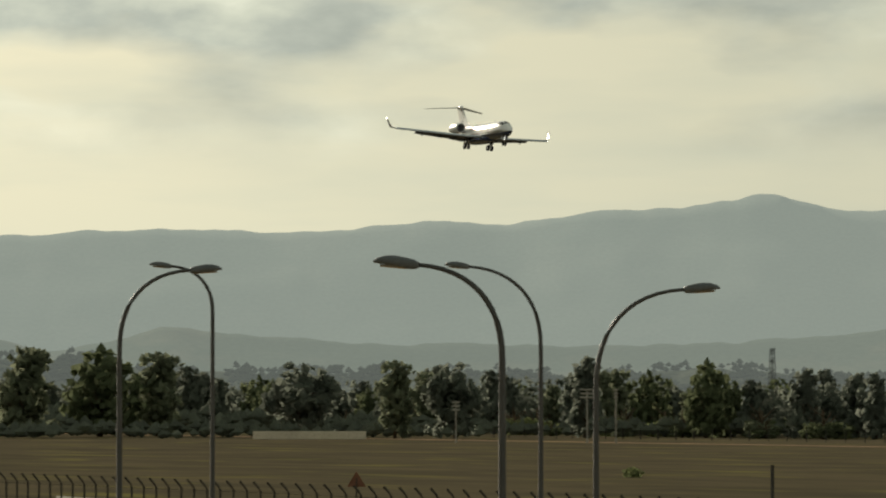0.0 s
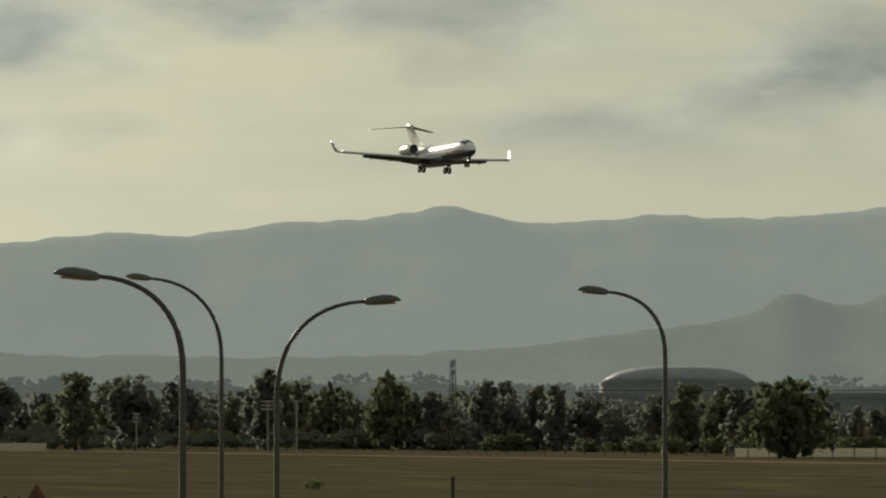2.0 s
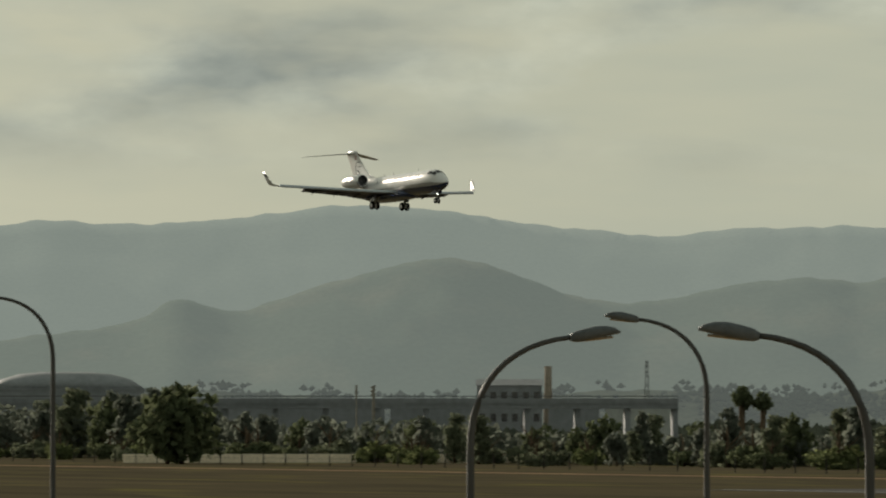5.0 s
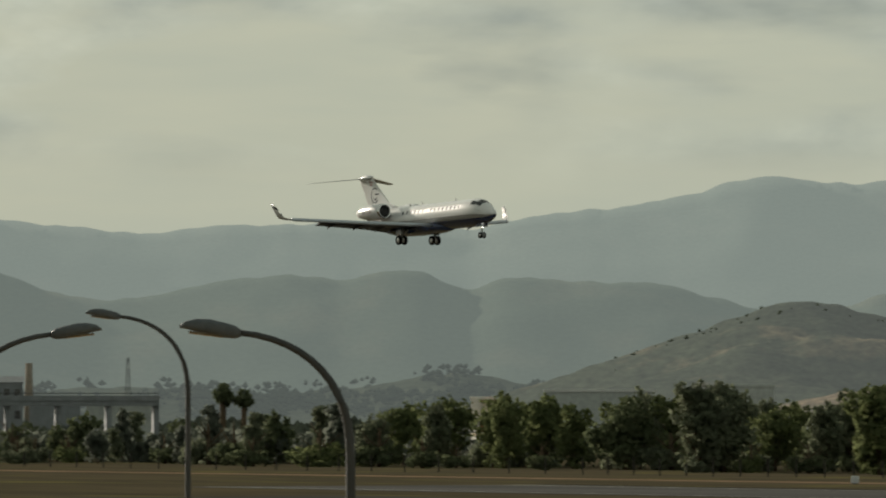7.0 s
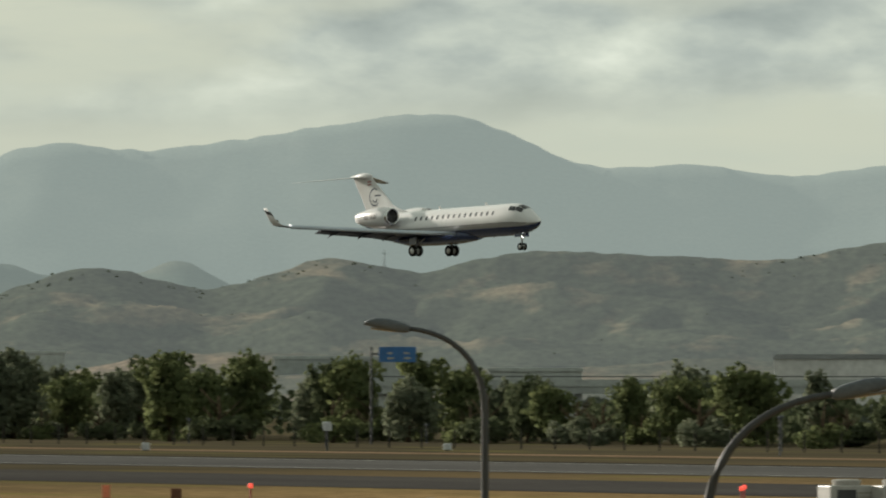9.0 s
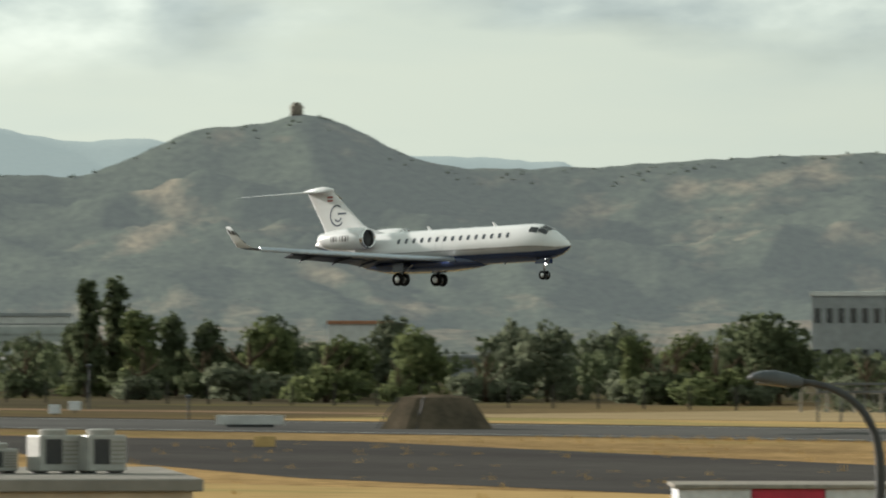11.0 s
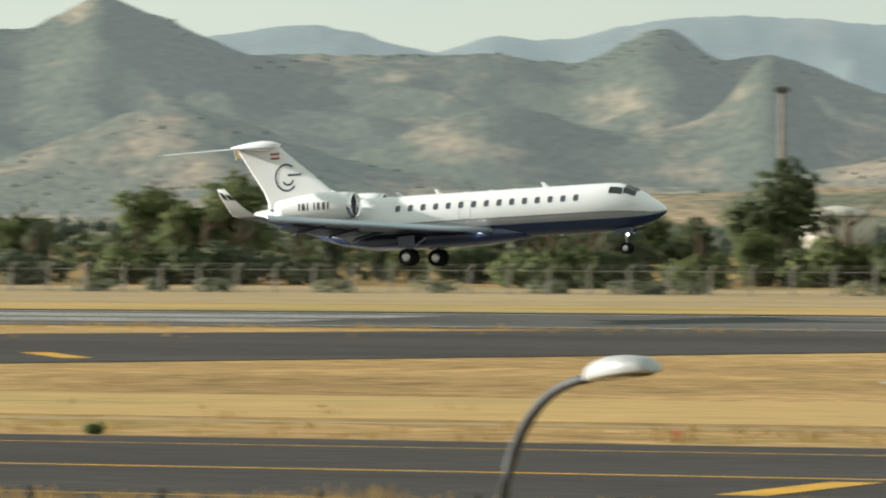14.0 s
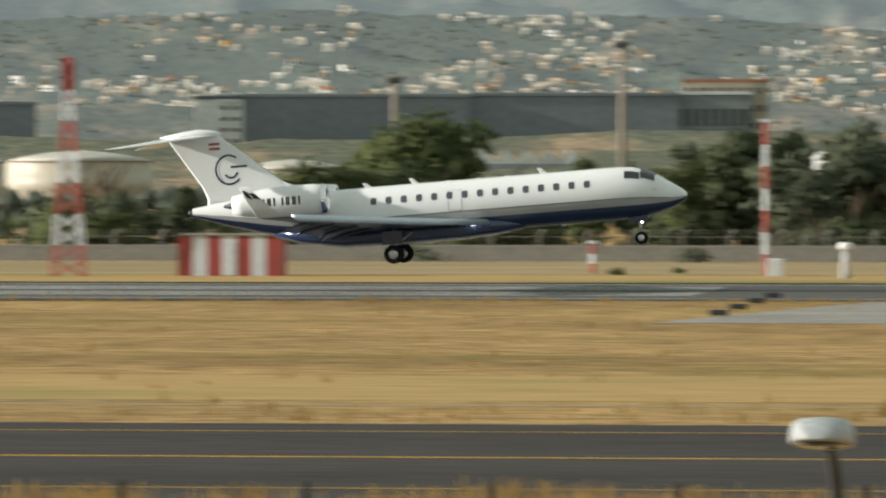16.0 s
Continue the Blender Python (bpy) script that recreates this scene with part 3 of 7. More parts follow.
def make_pavement():
    strip("runway", rect(-640, 500, 346, 390), 0.04, M["asphalt"], "dark grey asphalt runway with white edge lines", "runway")
    # narrow dark strip just beyond the asphalt's far edge
    strip("runway_shoulder", rect(-640, 500, 390.2, 392.5), 0.05, M["tyre"], "dark strip along the far edge of the runway", "runway")
    strip("taxiway", rect(-420, 500, 146, 187), 0.03, M["taxi"], "dark asphalt taxiway with a yellow centre line", "taxiway")
    strip("exit_taxiway", [(-330, 286), (-250, 240), (-178, 216), (-168, 226), (-150, 262), (-118, 304), (-75, 340), (-40, 347), (-150, 347), (-184, 317), (-205, 288), (-214, 268), (-262, 290), (-330, 322)], 0.036, M["taxi"], "asphalt exit taxiway joining the runway", "taxiway")
    strip("link_taxiway", [(-560, 286), (-330, 286), (-330, 322), (-560, 322)], 0.032, M["taxi"], "asphalt link taxiway beside the runway", "taxiway")
    strip("green_verge", rect(-420, 500, 392, 418), 0.022, M["greengrass"], "strip of green grass along the runway edge", "grass verge")
    strip("pale_verge", rect(-430, 500, 420, 500), 0.018, M["verge"], "pale dry grass between runway and perimeter fence", "grass verge")
    strip("mown_strip", rect(-420, 500, 205, 228), 0.016, M["greengrass"], "band of greener grass beside the taxiway", "grass verge")
    strip("taxiway_shoulder", rect(-420, 500, 200.6, 202.4), 0.014, M["verge"], "pale trampled shoulder of the taxiway", "grass verge")
    strip("service_road", [(-1700, 428), (-430, 428), (-430, 436), (-1700, 436)], 0.03, M["soil"], "brown earth service road beyond the field", "road")
    strip("concrete_pad", [(-27, 300), (3, 300), (13, 344), (-20, 344)], 0.03, M["concrete"], "pale concrete stub beside the runway", "pavement")
    for y in (349.5, 386.5):
        strip("runway_edge_line", rect(-640, 500, y - 0.45, y + 0.45), 0.048, M["mark_white"], "white painted runway edge line", "road marking", 0)
    for x0 in (-235, -85):
        for k in range(4):
            strip("touchdown_bar", rect(x0, x0 + 55, 357 + k * 2.6, 358.6 + k * 2.6), 0.048, M["mark_white"], "white painted touchdown bar", "road marking", 0)
            strip("touchdown_bar", rect(x0, x0 + 55, 371 + k * 2.6, 372.6 + k * 2.6), 0.048, M["mark_white"], "white painted touchdown bar", "road marking", 0)
    strip("taxiway_centre_line", rect(-420, 500, 166.0, 166.5), 0.038, M["mark_yellow"], "yellow painted taxiway centre line", "road marking", 0)
    for y in (150.5, 181.5):
        strip("taxiway_edge_line", rect(-420, 500, y, y + 0.3), 0.038, M["mark_yellow"], "thin yellow taxiway edge line", "road marking", 0)
    for x0, y0, x1, y1 in [(-196.1, 240.8, -194.2, 246.4), (-179.8, 244.1, -163.1, 228.3), (-196.3, 280.4, -189.9, 274.1), (-169.8, 262.5, -160.6, 253.6), (-182.4, 303.8, -176.2, 298.0), (-94.2, 152.6, -96.3, 166.4), (-155.7, 284.0, -148.6, 275.1), (-65.8, 155.9, -66.1, 164.4), (-36.8, 153.3, -37.1, 166.1), (-129.4, 169.3, -126.5, 170.2)]:
        d = Vector((x1 - x0, y1 - y0)).normalized()
        n = Vector((-d.y, d.x)) * 0.7
        strip("lead_line", [(x0 + n.x, y0 + n.y), (x0 - n.x, y0 - n.y), (x1 - n.x, y1 - n.y), (x1 + n.x, y1 + n.y)], 0.046, M["mark_yellow"], "yellow painted lead-in line", "road marking", 0)


make_pavement()


# ---- the aeroplane: x forward, y to port, z up from the wheels' lowest point ----
FUSELAGE = [(15.8, 2.28, 0.04, 0.04), (15.7, 2.29, 0.24, 0.22), (15.4, 2.31, 0.46, 0.43), (14.9, 2.36, 0.72, 0.72), (14.25, 2.48, 0.95, 1.03), (13.6, 2.57, 1.10, 1.26),
            (12.9, 2.62, 1.19, 1.39), (12.2, 2.64, 1.27, 1.42), (11.2, 2.64, 1.33, 1.425), (9.0, 2.64, 1.345, 1.42), (0.0, 2.64, 1.345, 1.42), (-3.0, 2.66, 1.335, 1.38),
            (-5.0, 2.78, 1.24, 1.25), (-7.0, 3.0, 1.03, 1.04), (-9.0, 3.22, 0.72, 0.70), (-10.4, 3.36, 0.42, 0.38), (-11.0, 3.41, 0.28, 0.25)]


def section(a):
    for (a0, *p0), (a1, *p1) in zip(FUSELAGE, FUSELAGE[1:]):
        if a1 <= a <= a0:
            k = (a0 - a) / (a0 - a1)
            return [u + (v - u) * k for u, v in zip(p0, p1)]
    return FUSELAGE[-1][1:]


def skin(a, deg, off=0.0):
    """A point on the hull: deg from the starboard side (0) over the top (90) to port (180)."""
    z, ry, rz = section(a)
    t = radians(deg)
    return Vector((a, -(ry + off) * math.cos(t), z + (rz + off) * math.sin(t)))


def hull_band(d0, d1, n):
    stations = []
    for (a0, *_), (a1, *_) in zip(FUSELAGE, FUSELAGE[1:]):
        k = max(1, int((a0 - a1) / 0.8))
        stations += [a0 + (a1 - a0) * i / k for i in range(k)]
    stations.append(FUSELAGE[-1][0])
    return loft([[skin(a, d0 + (d1 - d0) * i / n) for i in range(n + 1)] for a in stations], closed=False)


def patch(a0, a1, d0, d1, off=0.012, na=3, nd=3):
    """A panel lying on the hull."""
    bm = bmesh.new()
    g = [[bm.verts.new(skin(a0 + (a1 - a0) * i / na, d0 + (d1 - d0) * j / nd, off)) for j in range(nd + 1)] for i in range(na + 1)]
    for i in range(na):
        for j in range(nd):
            bm.faces.new((g[i][j], g[i + 1][j], g[i + 1][j + 1], g[i][j + 1]))
    bmesh.ops.recalc_face_normals(bm, faces=bm.faces)
    return bm


def oval_patch(a, deg, ra, rd, off=0.012, n=14):
    bm = bmesh.new()
    pts = []
    for k in range(n):
        t = 2 * math.pi * k / n
        c, s = math.cos(t), math.sin(t)
        u = abs(c) ** 0.6 * (1 if c > 0 else -1)
        v = abs(s) ** 0.6 * (1 if s > 0 else -1)
        pts.append(bm.verts.new(skin(a + ra * u, deg + rd * v, off)))
    bm.faces.new(pts)
    return bm


def foil(le, chord, thick, n=9):
    """Outline of a wing section in its own plane: (back from le, height)."""
    up = [(chord * (1 - math.cos(math.pi * i / n)) / 2) for i in range(n + 1)]
    half = lambda s: thick * chord * (1.8 * math.sqrt(max(s, 0)) * (1 - s) + 0.02)
    top = [(le - u, half(u / chord) * 0.62) for u in up]
    low = [(le - u, -half(u / chord) * 0.38) for u in reversed(up[1:-1])]
    return top + low


def surface(stations, upright=False):
    """Loft wing sections (span, le, chord, height, thickness)."""
    rings = []
    for s, le, c, z, th in stations:
        rings.append([(a, v, z + s) if upright else (a, s, z + v) for a, v in foil(le, c, th)])
    return loft(rings)


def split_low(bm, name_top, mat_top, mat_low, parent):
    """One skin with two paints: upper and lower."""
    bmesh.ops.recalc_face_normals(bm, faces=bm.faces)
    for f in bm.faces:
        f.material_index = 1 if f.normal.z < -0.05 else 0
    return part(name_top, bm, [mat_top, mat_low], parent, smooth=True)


def wheel(parent, x, y, r, width):
    w = part("wheel", lathe([(-width * 0.30, r * 0.55), (-width * 0.5, r * 0.72), (-width * 0.46, r * 0.92), (-width * 0.25, r), (width * 0.25, r), (width * 0.46, r * 0.92), (width * 0.5, r * 0.72), (width * 0.30, r * 0.55)], "y", 28, caps=True), M["tyre"], parent, smooth=True)
    w.location = (x, y, r)
    part("rim", lathe([(-width * 0.36, r * 0.12), (-width * 0.40, r * 0.42), (-width * 0.33, r * 0.56), (width * 0.33, r * 0.56), (width * 0.40, r * 0.42), (width * 0.36, r * 0.12)], "y", 20, caps=True), M["alu"], w, "silver wheel rim", smooth=True)
    return w


def arc_band(cx, cz, r, t, a0, a1, y, n=22):
    """A flat curved stroke in the fin's plane."""
    bm = bmesh.new()
    rows = []
    for i in range(n + 1):
        a = radians(a0 + (a1 - a0) * i / n)
        rows.append([bm.verts.new((cx + q * math.cos(a) * 0.92, y, cz + q * math.sin(a))) for q in (r - t / 2, r + t / 2)])
    for p, q in zip(rows, rows[1:]):
        bm.faces.new((p[0], p[1], q[1], q[0]))
    return bm


def make_aeroplane():
    jet = empty("business_jet", pose(0, 0, 0), "white twin-engine business jet with navy belly, landing gear down", "aeroplane")
    part("fuselage", hull_band(-11, 191, 40), M["white"], jet, "glossy white upper hull", smooth=True)
    for d0, d1 in ((-29, -11), (191, 209)):
        part("hull_band", hull_band(d0, d1, 6), M["silver"], jet, "silver-grey band along the hull", smooth=True)
    part("belly", hull_band(-151, -29, 22), M["navy"], jet, "navy blue belly", smooth=True)
    for d in (-11, 191):
        part("cheat_line", patch(14.9, -9.5, d - 0.8, d + 0.8, 0.008, 50, 1), M["dark"], jet)
    # belly fairing between the wing roots
    rings = []
    for a, hw, top, low in ((7.0, 0.6, 1.7, 1.18), (5.6, 1.25, 1.95, 0.98), (3.8, 1.62, 2.05, 0.84), (0.5, 1.78, 2.1, 0.80), (-2.8, 1.68, 2.1, 0.88), (-5.0, 1.2, 2.15, 1.25), (-6.6, 0.5, 2.2, 1.75)):
        rings.append([(a, hw * math.cos(t), (top + low) / 2 + (top - low) / 2 * (abs(math.sin(t)) ** 0.7) * (1 if math.sin(t) > 0 else -1)) for t in (2 * math.pi * k / 20 for k in range(20))])
    part("wing_fairing", loft(rings), M["navy"], jet, "navy belly fairing", smooth=True)
    # cabin windows, door, windscreen, aerials
    deg = math.degrees(math.asin((3.22 - 2.61) / 1.38))
    pitch = 0.825
    for side in (0, 1):
        for k in range(15):
            a = 10.55 - pitch * k
            d = 180 - deg if side else deg
            rim = part("window", oval_patch(a, d, 0.185, 9.2, 0.006), M["silver"], jet)
            part("pane", oval_patch(a, d, 0.148, 7.8, 0.014), M["cabin_pane"], rim, "dark cabin window pane")
    frame_bm = bmesh.new()
    for (a0, a1, d0, d1) in ((3.02, 3.06, -8, 38), (3.74, 3.78, -8, 38), (3.02, 3.78, 37.4, 38.6), (3.02, 3.78, -8.4, -7.2)):
        q = patch(a0, a1, d0, d1, 0.009, 2, 6)
        me = bpy.data.meshes.new("tmp")
        q.to_mesh(me)
        q.free()
        frame_bm.from_mesh(me)
        bpy.data.meshes.remove(me)
    part("emergency_door", frame_bm, M["wing"], jet, "outline of the over-wing door")
    for a0, a1, d0, d1 in ((12.55, 13.35, 34, 56), (13.40, 14.15, 38, 62), (13.42, 14.22, 65, 89)):
        part("windscreen_pane", patch(a0, a1, d0, d1, 0.02, 6, 5), M["glass"], jet, "dark windscreen pane", smooth=True)
        part("windscreen_pane", patch(a0, a1, 180 - d0, 180 - d1, 0.02, 6, 5), M["glass"], jet, "dark windscreen pane", smooth=True)
    for a, hgt in ((8.2, 0.34), (1.25, 0.34), (-1.3, 0.28)):
        part("blade_aerial", loft([[(a + x, y, 4.0) for x, y in ((0.22, 0), (0, 0.03), (-0.22, 0), (0, -0.03))], [(a - 0.28 + x, y, 4.02 + hgt) for x, y in ((0.1, 0), (0, 0.015), (-0.12, 0), (0, -0.015))]]), M["white"], jet)
    for a in (6.2, 4.6, 3.0):
        part("satellite_cap", lathe([(3.98, 0.3), (4.05, 0.25), (4.08, 0.08)], "z", 14, True, (a, 0, 0)), M["white"], jet, smooth=True)
    part("belly_aerial", box(8.9, 9.15, -0.02, 0.02, 1.15, 1.45), M["white"], jet)
    part("pitot_probe", tube([skin(14.0, 12, 0.0), skin(14.05, 12, 0.14), skin(14.3, 12, 0.16)], 0.025, 6), M["alu"], jet)
    part("exhaust_pipe", lathe([(-11.25, 0.12), (-11.2, 0.17), (-10.9, 0.2)], "x", 14, True, (0, 0, 3.40)), M["dark"], jet, "dark tail cone outlet", smooth=True)
    # wings
    for s in (1, -1):
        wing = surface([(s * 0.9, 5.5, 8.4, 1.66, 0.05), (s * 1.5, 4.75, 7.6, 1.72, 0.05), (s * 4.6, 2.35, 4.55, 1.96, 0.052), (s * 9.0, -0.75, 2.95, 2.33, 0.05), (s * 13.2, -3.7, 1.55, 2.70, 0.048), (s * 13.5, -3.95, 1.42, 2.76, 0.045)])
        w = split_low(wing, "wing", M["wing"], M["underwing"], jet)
        tagged(w, "grey swept wing with a polished leading edge")
        rings = []
        for y, le, z, c in ((1.4, 4.9, 1.72, 0.42), (4.6, 2.38, 1.97, 0.32), (9.0, -0.72, 2.34, 0.24), (13.2, -3.68, 2.70, 0.16)):
            rings.append([(le + 0.05 - c, s * y, z + 0.12 + 0.1 * c), (le + 0.12, s * y, z + 0.13), (le + 0.30, s * y, z + 0.0), (le + 0.32, s * y, z - 0.16), (le + 0.22, s * y, z - 0.24), (le + 0.0, s * y, z - 0.14)])
        part("slat", loft(rings), M["slat"], w, "polished metal leading-edge slat", smooth=True)
        # flaps let down behind the trailing edge
        for y0, y1 in ((1.6, 4.55), (4.6, 7.3), (7.35, 9.8)):
            rr = []
            for y in (y0, y1):
                te = -2.85 + (0.65 if y < 4.6 else 0.65) * min(1, (y - 1.5) / 3.1) - max(0, y - 4.6) * 0.345
                z = 1.72 + 0.077 * y * 0.9
                c = 1.35 - 0.055 * y
                rr.append([(te + 0.45, s * y, z - 0.05), (te + 0.35, s * y, z + 0.05), (te - c * 0.85, s * y, z - c * 0.36), (te - c * 0.87, s * y, z - c * 0.39), (te + 0.30, s * y, z - 0.16)])
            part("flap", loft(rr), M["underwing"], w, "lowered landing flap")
        for y in (3.6, 6.0, 8.6):
            te = -2.2 - max(0, y - 4.6) * 0.345
            z = 1.70 + 0.07 * y
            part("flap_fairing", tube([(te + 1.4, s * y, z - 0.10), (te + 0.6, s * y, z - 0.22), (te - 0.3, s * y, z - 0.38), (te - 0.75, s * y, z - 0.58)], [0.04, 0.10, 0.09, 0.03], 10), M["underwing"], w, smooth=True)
        rings = []
        for k, (le, c) in enumerate(((-3.95, 1.42), (-4.15, 1.38), (-4.7, 1.05), (-5.35, 0.72), (-5.75, 0.5))):
            y, z = ((13.5, 2.76), (13.75, 2.86), (13.98, 3.3), (14.15, 3.95), (14.25, 4.45))[k]
            rings.append([(a, s * (y - v * 0.9), z + v * 0.25) for a, v in foil(le, c, 0.045)])
        wlt = part("winglet", loft(rings), M["white"], w, "white upturned wing tip with dark stripes", smooth=True)
        for z0, z1, f0, f1 in ((3.15, 3.42, 0.1, 0.95), (3.6, 4.15, 0.15, 0.5), (3.75, 4.3, 0.6, 0.9)):
            bm = bmesh.new()
            pts = []
            for z, f in ((z0, f0), (z0 + 0.14, f1), (z1, f1), (z1 - 0.1, f0)):
                k = (z - 2.86) / 1.59
                le, c = -4.15 - 1.6 * k, 1.38 - 0.88 * k
                pts.append((le - c * f, s * (13.75 + 0.5 * k), z))
            for off in (0.075, -0.075):
                bm.faces.new([bm.verts.new((p[0], p[1] + off, p[2])) for p in pts])
            part("winglet_stripe", bm, M["dark"], wlt)
        part("landing_light", box(4.25, 4.62, min(s * 1.62, s * 1.98), max(s * 1.62, s * 1.98), 1.66, 1.80, bevel=0.03), M["lamp_on"], w, "lit landing light in the wing root")
    # fin, tailplane
    part("fin", surface([(0, -4.3, 5.9, 3.55, 0.035), (0.55, -5.2, 4.95, 3.55, 0.04), (1.2, -5.95, 4.45, 3.55, 0.045), (3.75, -9.05, 2.95, 3.55, 0.045), (4.05, -9.4, 2.75, 3.55, 0.04)], upright=True), M["white"], jet, "white swept tail fin with a dark emblem", smooth=True)
    part("dorsal_fillet", surface([(0, -3.1, 3.2, 3.9, 0.03), (0.55, -5.3, 1.2, 3.9, 0.06), (0.85, -6.0, 0.6, 3.9, 0.08)], upright=True), M["white"], jet, smooth=True)
    part("tail_bullet", lathe([(-9.15, 0.03), (-9.4, 0.14), (-9.85, 0.25), (-10.4, 0.30), (-11.2, 0.24), (-12.5, 0.04)], "x", 18, True, (0, 0, 7.60)), M["white"], jet, smooth=True)
    for s in (1, -1):
        part("tailplane", surface([(0, -9.35, 3.0, 7.50, 0.065), (s * 0.6, -9.85, 2.8, 7.48, 0.06), (s * 4.8, -13.2, 1.45, 7.16, 0.05), (s * 5.1, -13.75, 1.05, 7.13, 0.035)]), M["white"], jet, "white tailplane", smooth=True)
    for y in (0.09, -0.06):
        part("emblem_ring", arc_band(-8.85, 5.60, 0.78, 0.11, 52, 318, y), M["navy"], jet, "dark ring-shaped emblem")
        part("emblem_bow", arc_band(-8.75, 5.54, 0.38, 0.11, 208, 345, y), M["navy"], jet, "dark curved emblem stroke")
        part("emblem_bar", box(-8.75, -7.85, y - 0.002, y + 0.002, 5.68, 5.80), M["navy"], jet, "dark emblem stroke")
        for z in (6.72, 6.98):
            part("flag_stripe", box(-9.85, -9.25, y - 0.002, y + 0.002, z, z + 0.13), M["red"], jet, "red stripe of a small flag")
    # engines
    for s in (1, -1):
        yc, zc = s * 2.05, 3.62
        n = part("nacelle", lathe([(-3.42, 0.70), (-3.5, 0.76), (-4.1, 0.84), (-5.2, 0.87), (-6.6, 0.80), (-7.9, 0.62), (-8.5, 0.50), (-8.45, 0.44), (-7.6, 0.42)], "x", 30, False, (0, yc, zc)), M["white"], jet, "white engine nacelle", smooth=True)
        part("intake_lip", lathe([(-3.75, 0.60), (-3.45, 0.63), (-3.33, 0.68), (-3.33, 0.71), (-3.42, 0.76), (-3.62, 0.795)], "x", 30, False, (0, yc, zc)), M["chrome"], n, "polished metal intake lip", smooth=True)
        part("intake_duct", lathe([(-3.74, 0.605), (-4.3, 0.58), (-4.32, 0.05)], "x", 26, True, (0, yc, zc)), M["dark"], n, "dark engine intake", smooth=True)
        part("spinner", lathe([(-3.95, 0.02), (-4.1, 0.12), (-4.3, 0.2)], "x", 14, True, (0, yc, zc)), M["alu"], n, smooth=True)
        part("exhaust_cone", lathe([(-7.7, 0.40), (-8.2, 0.30), (-9.0, 0.06)], "x", 16, True, (0, yc, zc)), M["dark"], n, smooth=True)
        part("pylon", surface([(s * 0.9, -4.4, 3.2, 3.55, 0.06), (s * 1.45, -4.6, 2.9, 3.58, 0.06)]), M["white"], n, smooth=True)
        for k in range(12):
            if k in (4, 5):
                continue
            x0 = -6.75 + 0.17 * k + (0.06 if k % 2 else 0.0)
            rows = []
            bm = bmesh.new()
            for x in (x0, x0 + 0.10):
                r = 0.80 + 0.065 * min(1, max(0, (x + 6.6) / 1.4)) + 0.008
                rows.append([bm.verts.new((x, yc + s * r * math.cos(t), zc + r * math.sin(t))) for t in (radians(-13), radians(-3), radians(7), radians(17))])
            for i in range(3):
                bm.faces.new((rows[0][i], rows[1][i], rows[1][i + 1], rows[0][i + 1]))
            part("marking_bar", bm, M["dark"], n, "thin dark marking bar on the engine")
    # undercarriage
    for s in (1, -1):
        g = part("main_gear", tube([(0.1, s * 1.95, 1.9), (0.03, s * 2.0, 1.2), (0, s * 2.03, 0.5)], [0.13, 0.12, 0.09], 12), M["alu"], jet, "main landing gear leg", smooth=True)
        part("axle", tube([(0, s * 1.55, 0.5), (0, s * 2.5, 0.5)], 0.07, 10), M["alu"], g)
        part("drag_brace", tube([(1.0, s * 1.7, 1.6), (0.05, s * 2.0, 0.95)], 0.05, 8), M["alu"], g)
        part("torque_link", tube([(-0.1, s * 2.02, 1.05), (-0.38, s * 2.02, 0.8), (-0.08, s * 2.02, 0.55)], 0.035, 6), M["alu"], g)
        part("gear_door", box(-0.55, 0.55, s * 2.33 - 0.02, s * 2.33 + 0.02, 1.05, 1.75, bevel=0.01), M["navy"], g, "navy gear door")
        wheel(g, 0, s * 1.70, 0.50, 0.34)
        wheel(g, 0, s * 2.36, 0.50, 0.34)
        g.location.z = -0.15
    g = part("nose_gear", tube([(13.1, 0, 1.9), (13.13, 0, 1.1), (13.15, 0, 0.36)], [0.09, 0.08, 0.06], 12), M["alu"], jet, "nose landing gear leg", smooth=True)
    part("axle", tube([(13.15, -0.24, 0.34), (13.15, 0.24, 0.34)], 0.045, 8), M["alu"], g)
    part("drag_brace", tube([(13.95, 0, 1.75), (13.18, 0, 1.05)], 0.04, 8), M["alu"], g)
    for s in (1, -1):
        wheel(g, 13.15, s * 0.22, 0.33, 0.2)
        part("gear_door", box(12.6, 13.6, s * 0.42 - 0.015, s * 0.42 + 0.015, 1.2, 1.62, bevel=0.008), M["navy"], g, "navy nose gear door")
    g.location.z = -0.15
    part("taxi_light", lathe([(13.22, 0.045), (13.30, 0.065), (13.32, 0.015)], "x", 16, True, (0, 0, 1.16)), M["lamp_on"], g, "lit taxi light on the nose leg", smooth=True)
    return jet


JET = make_aeroplane()


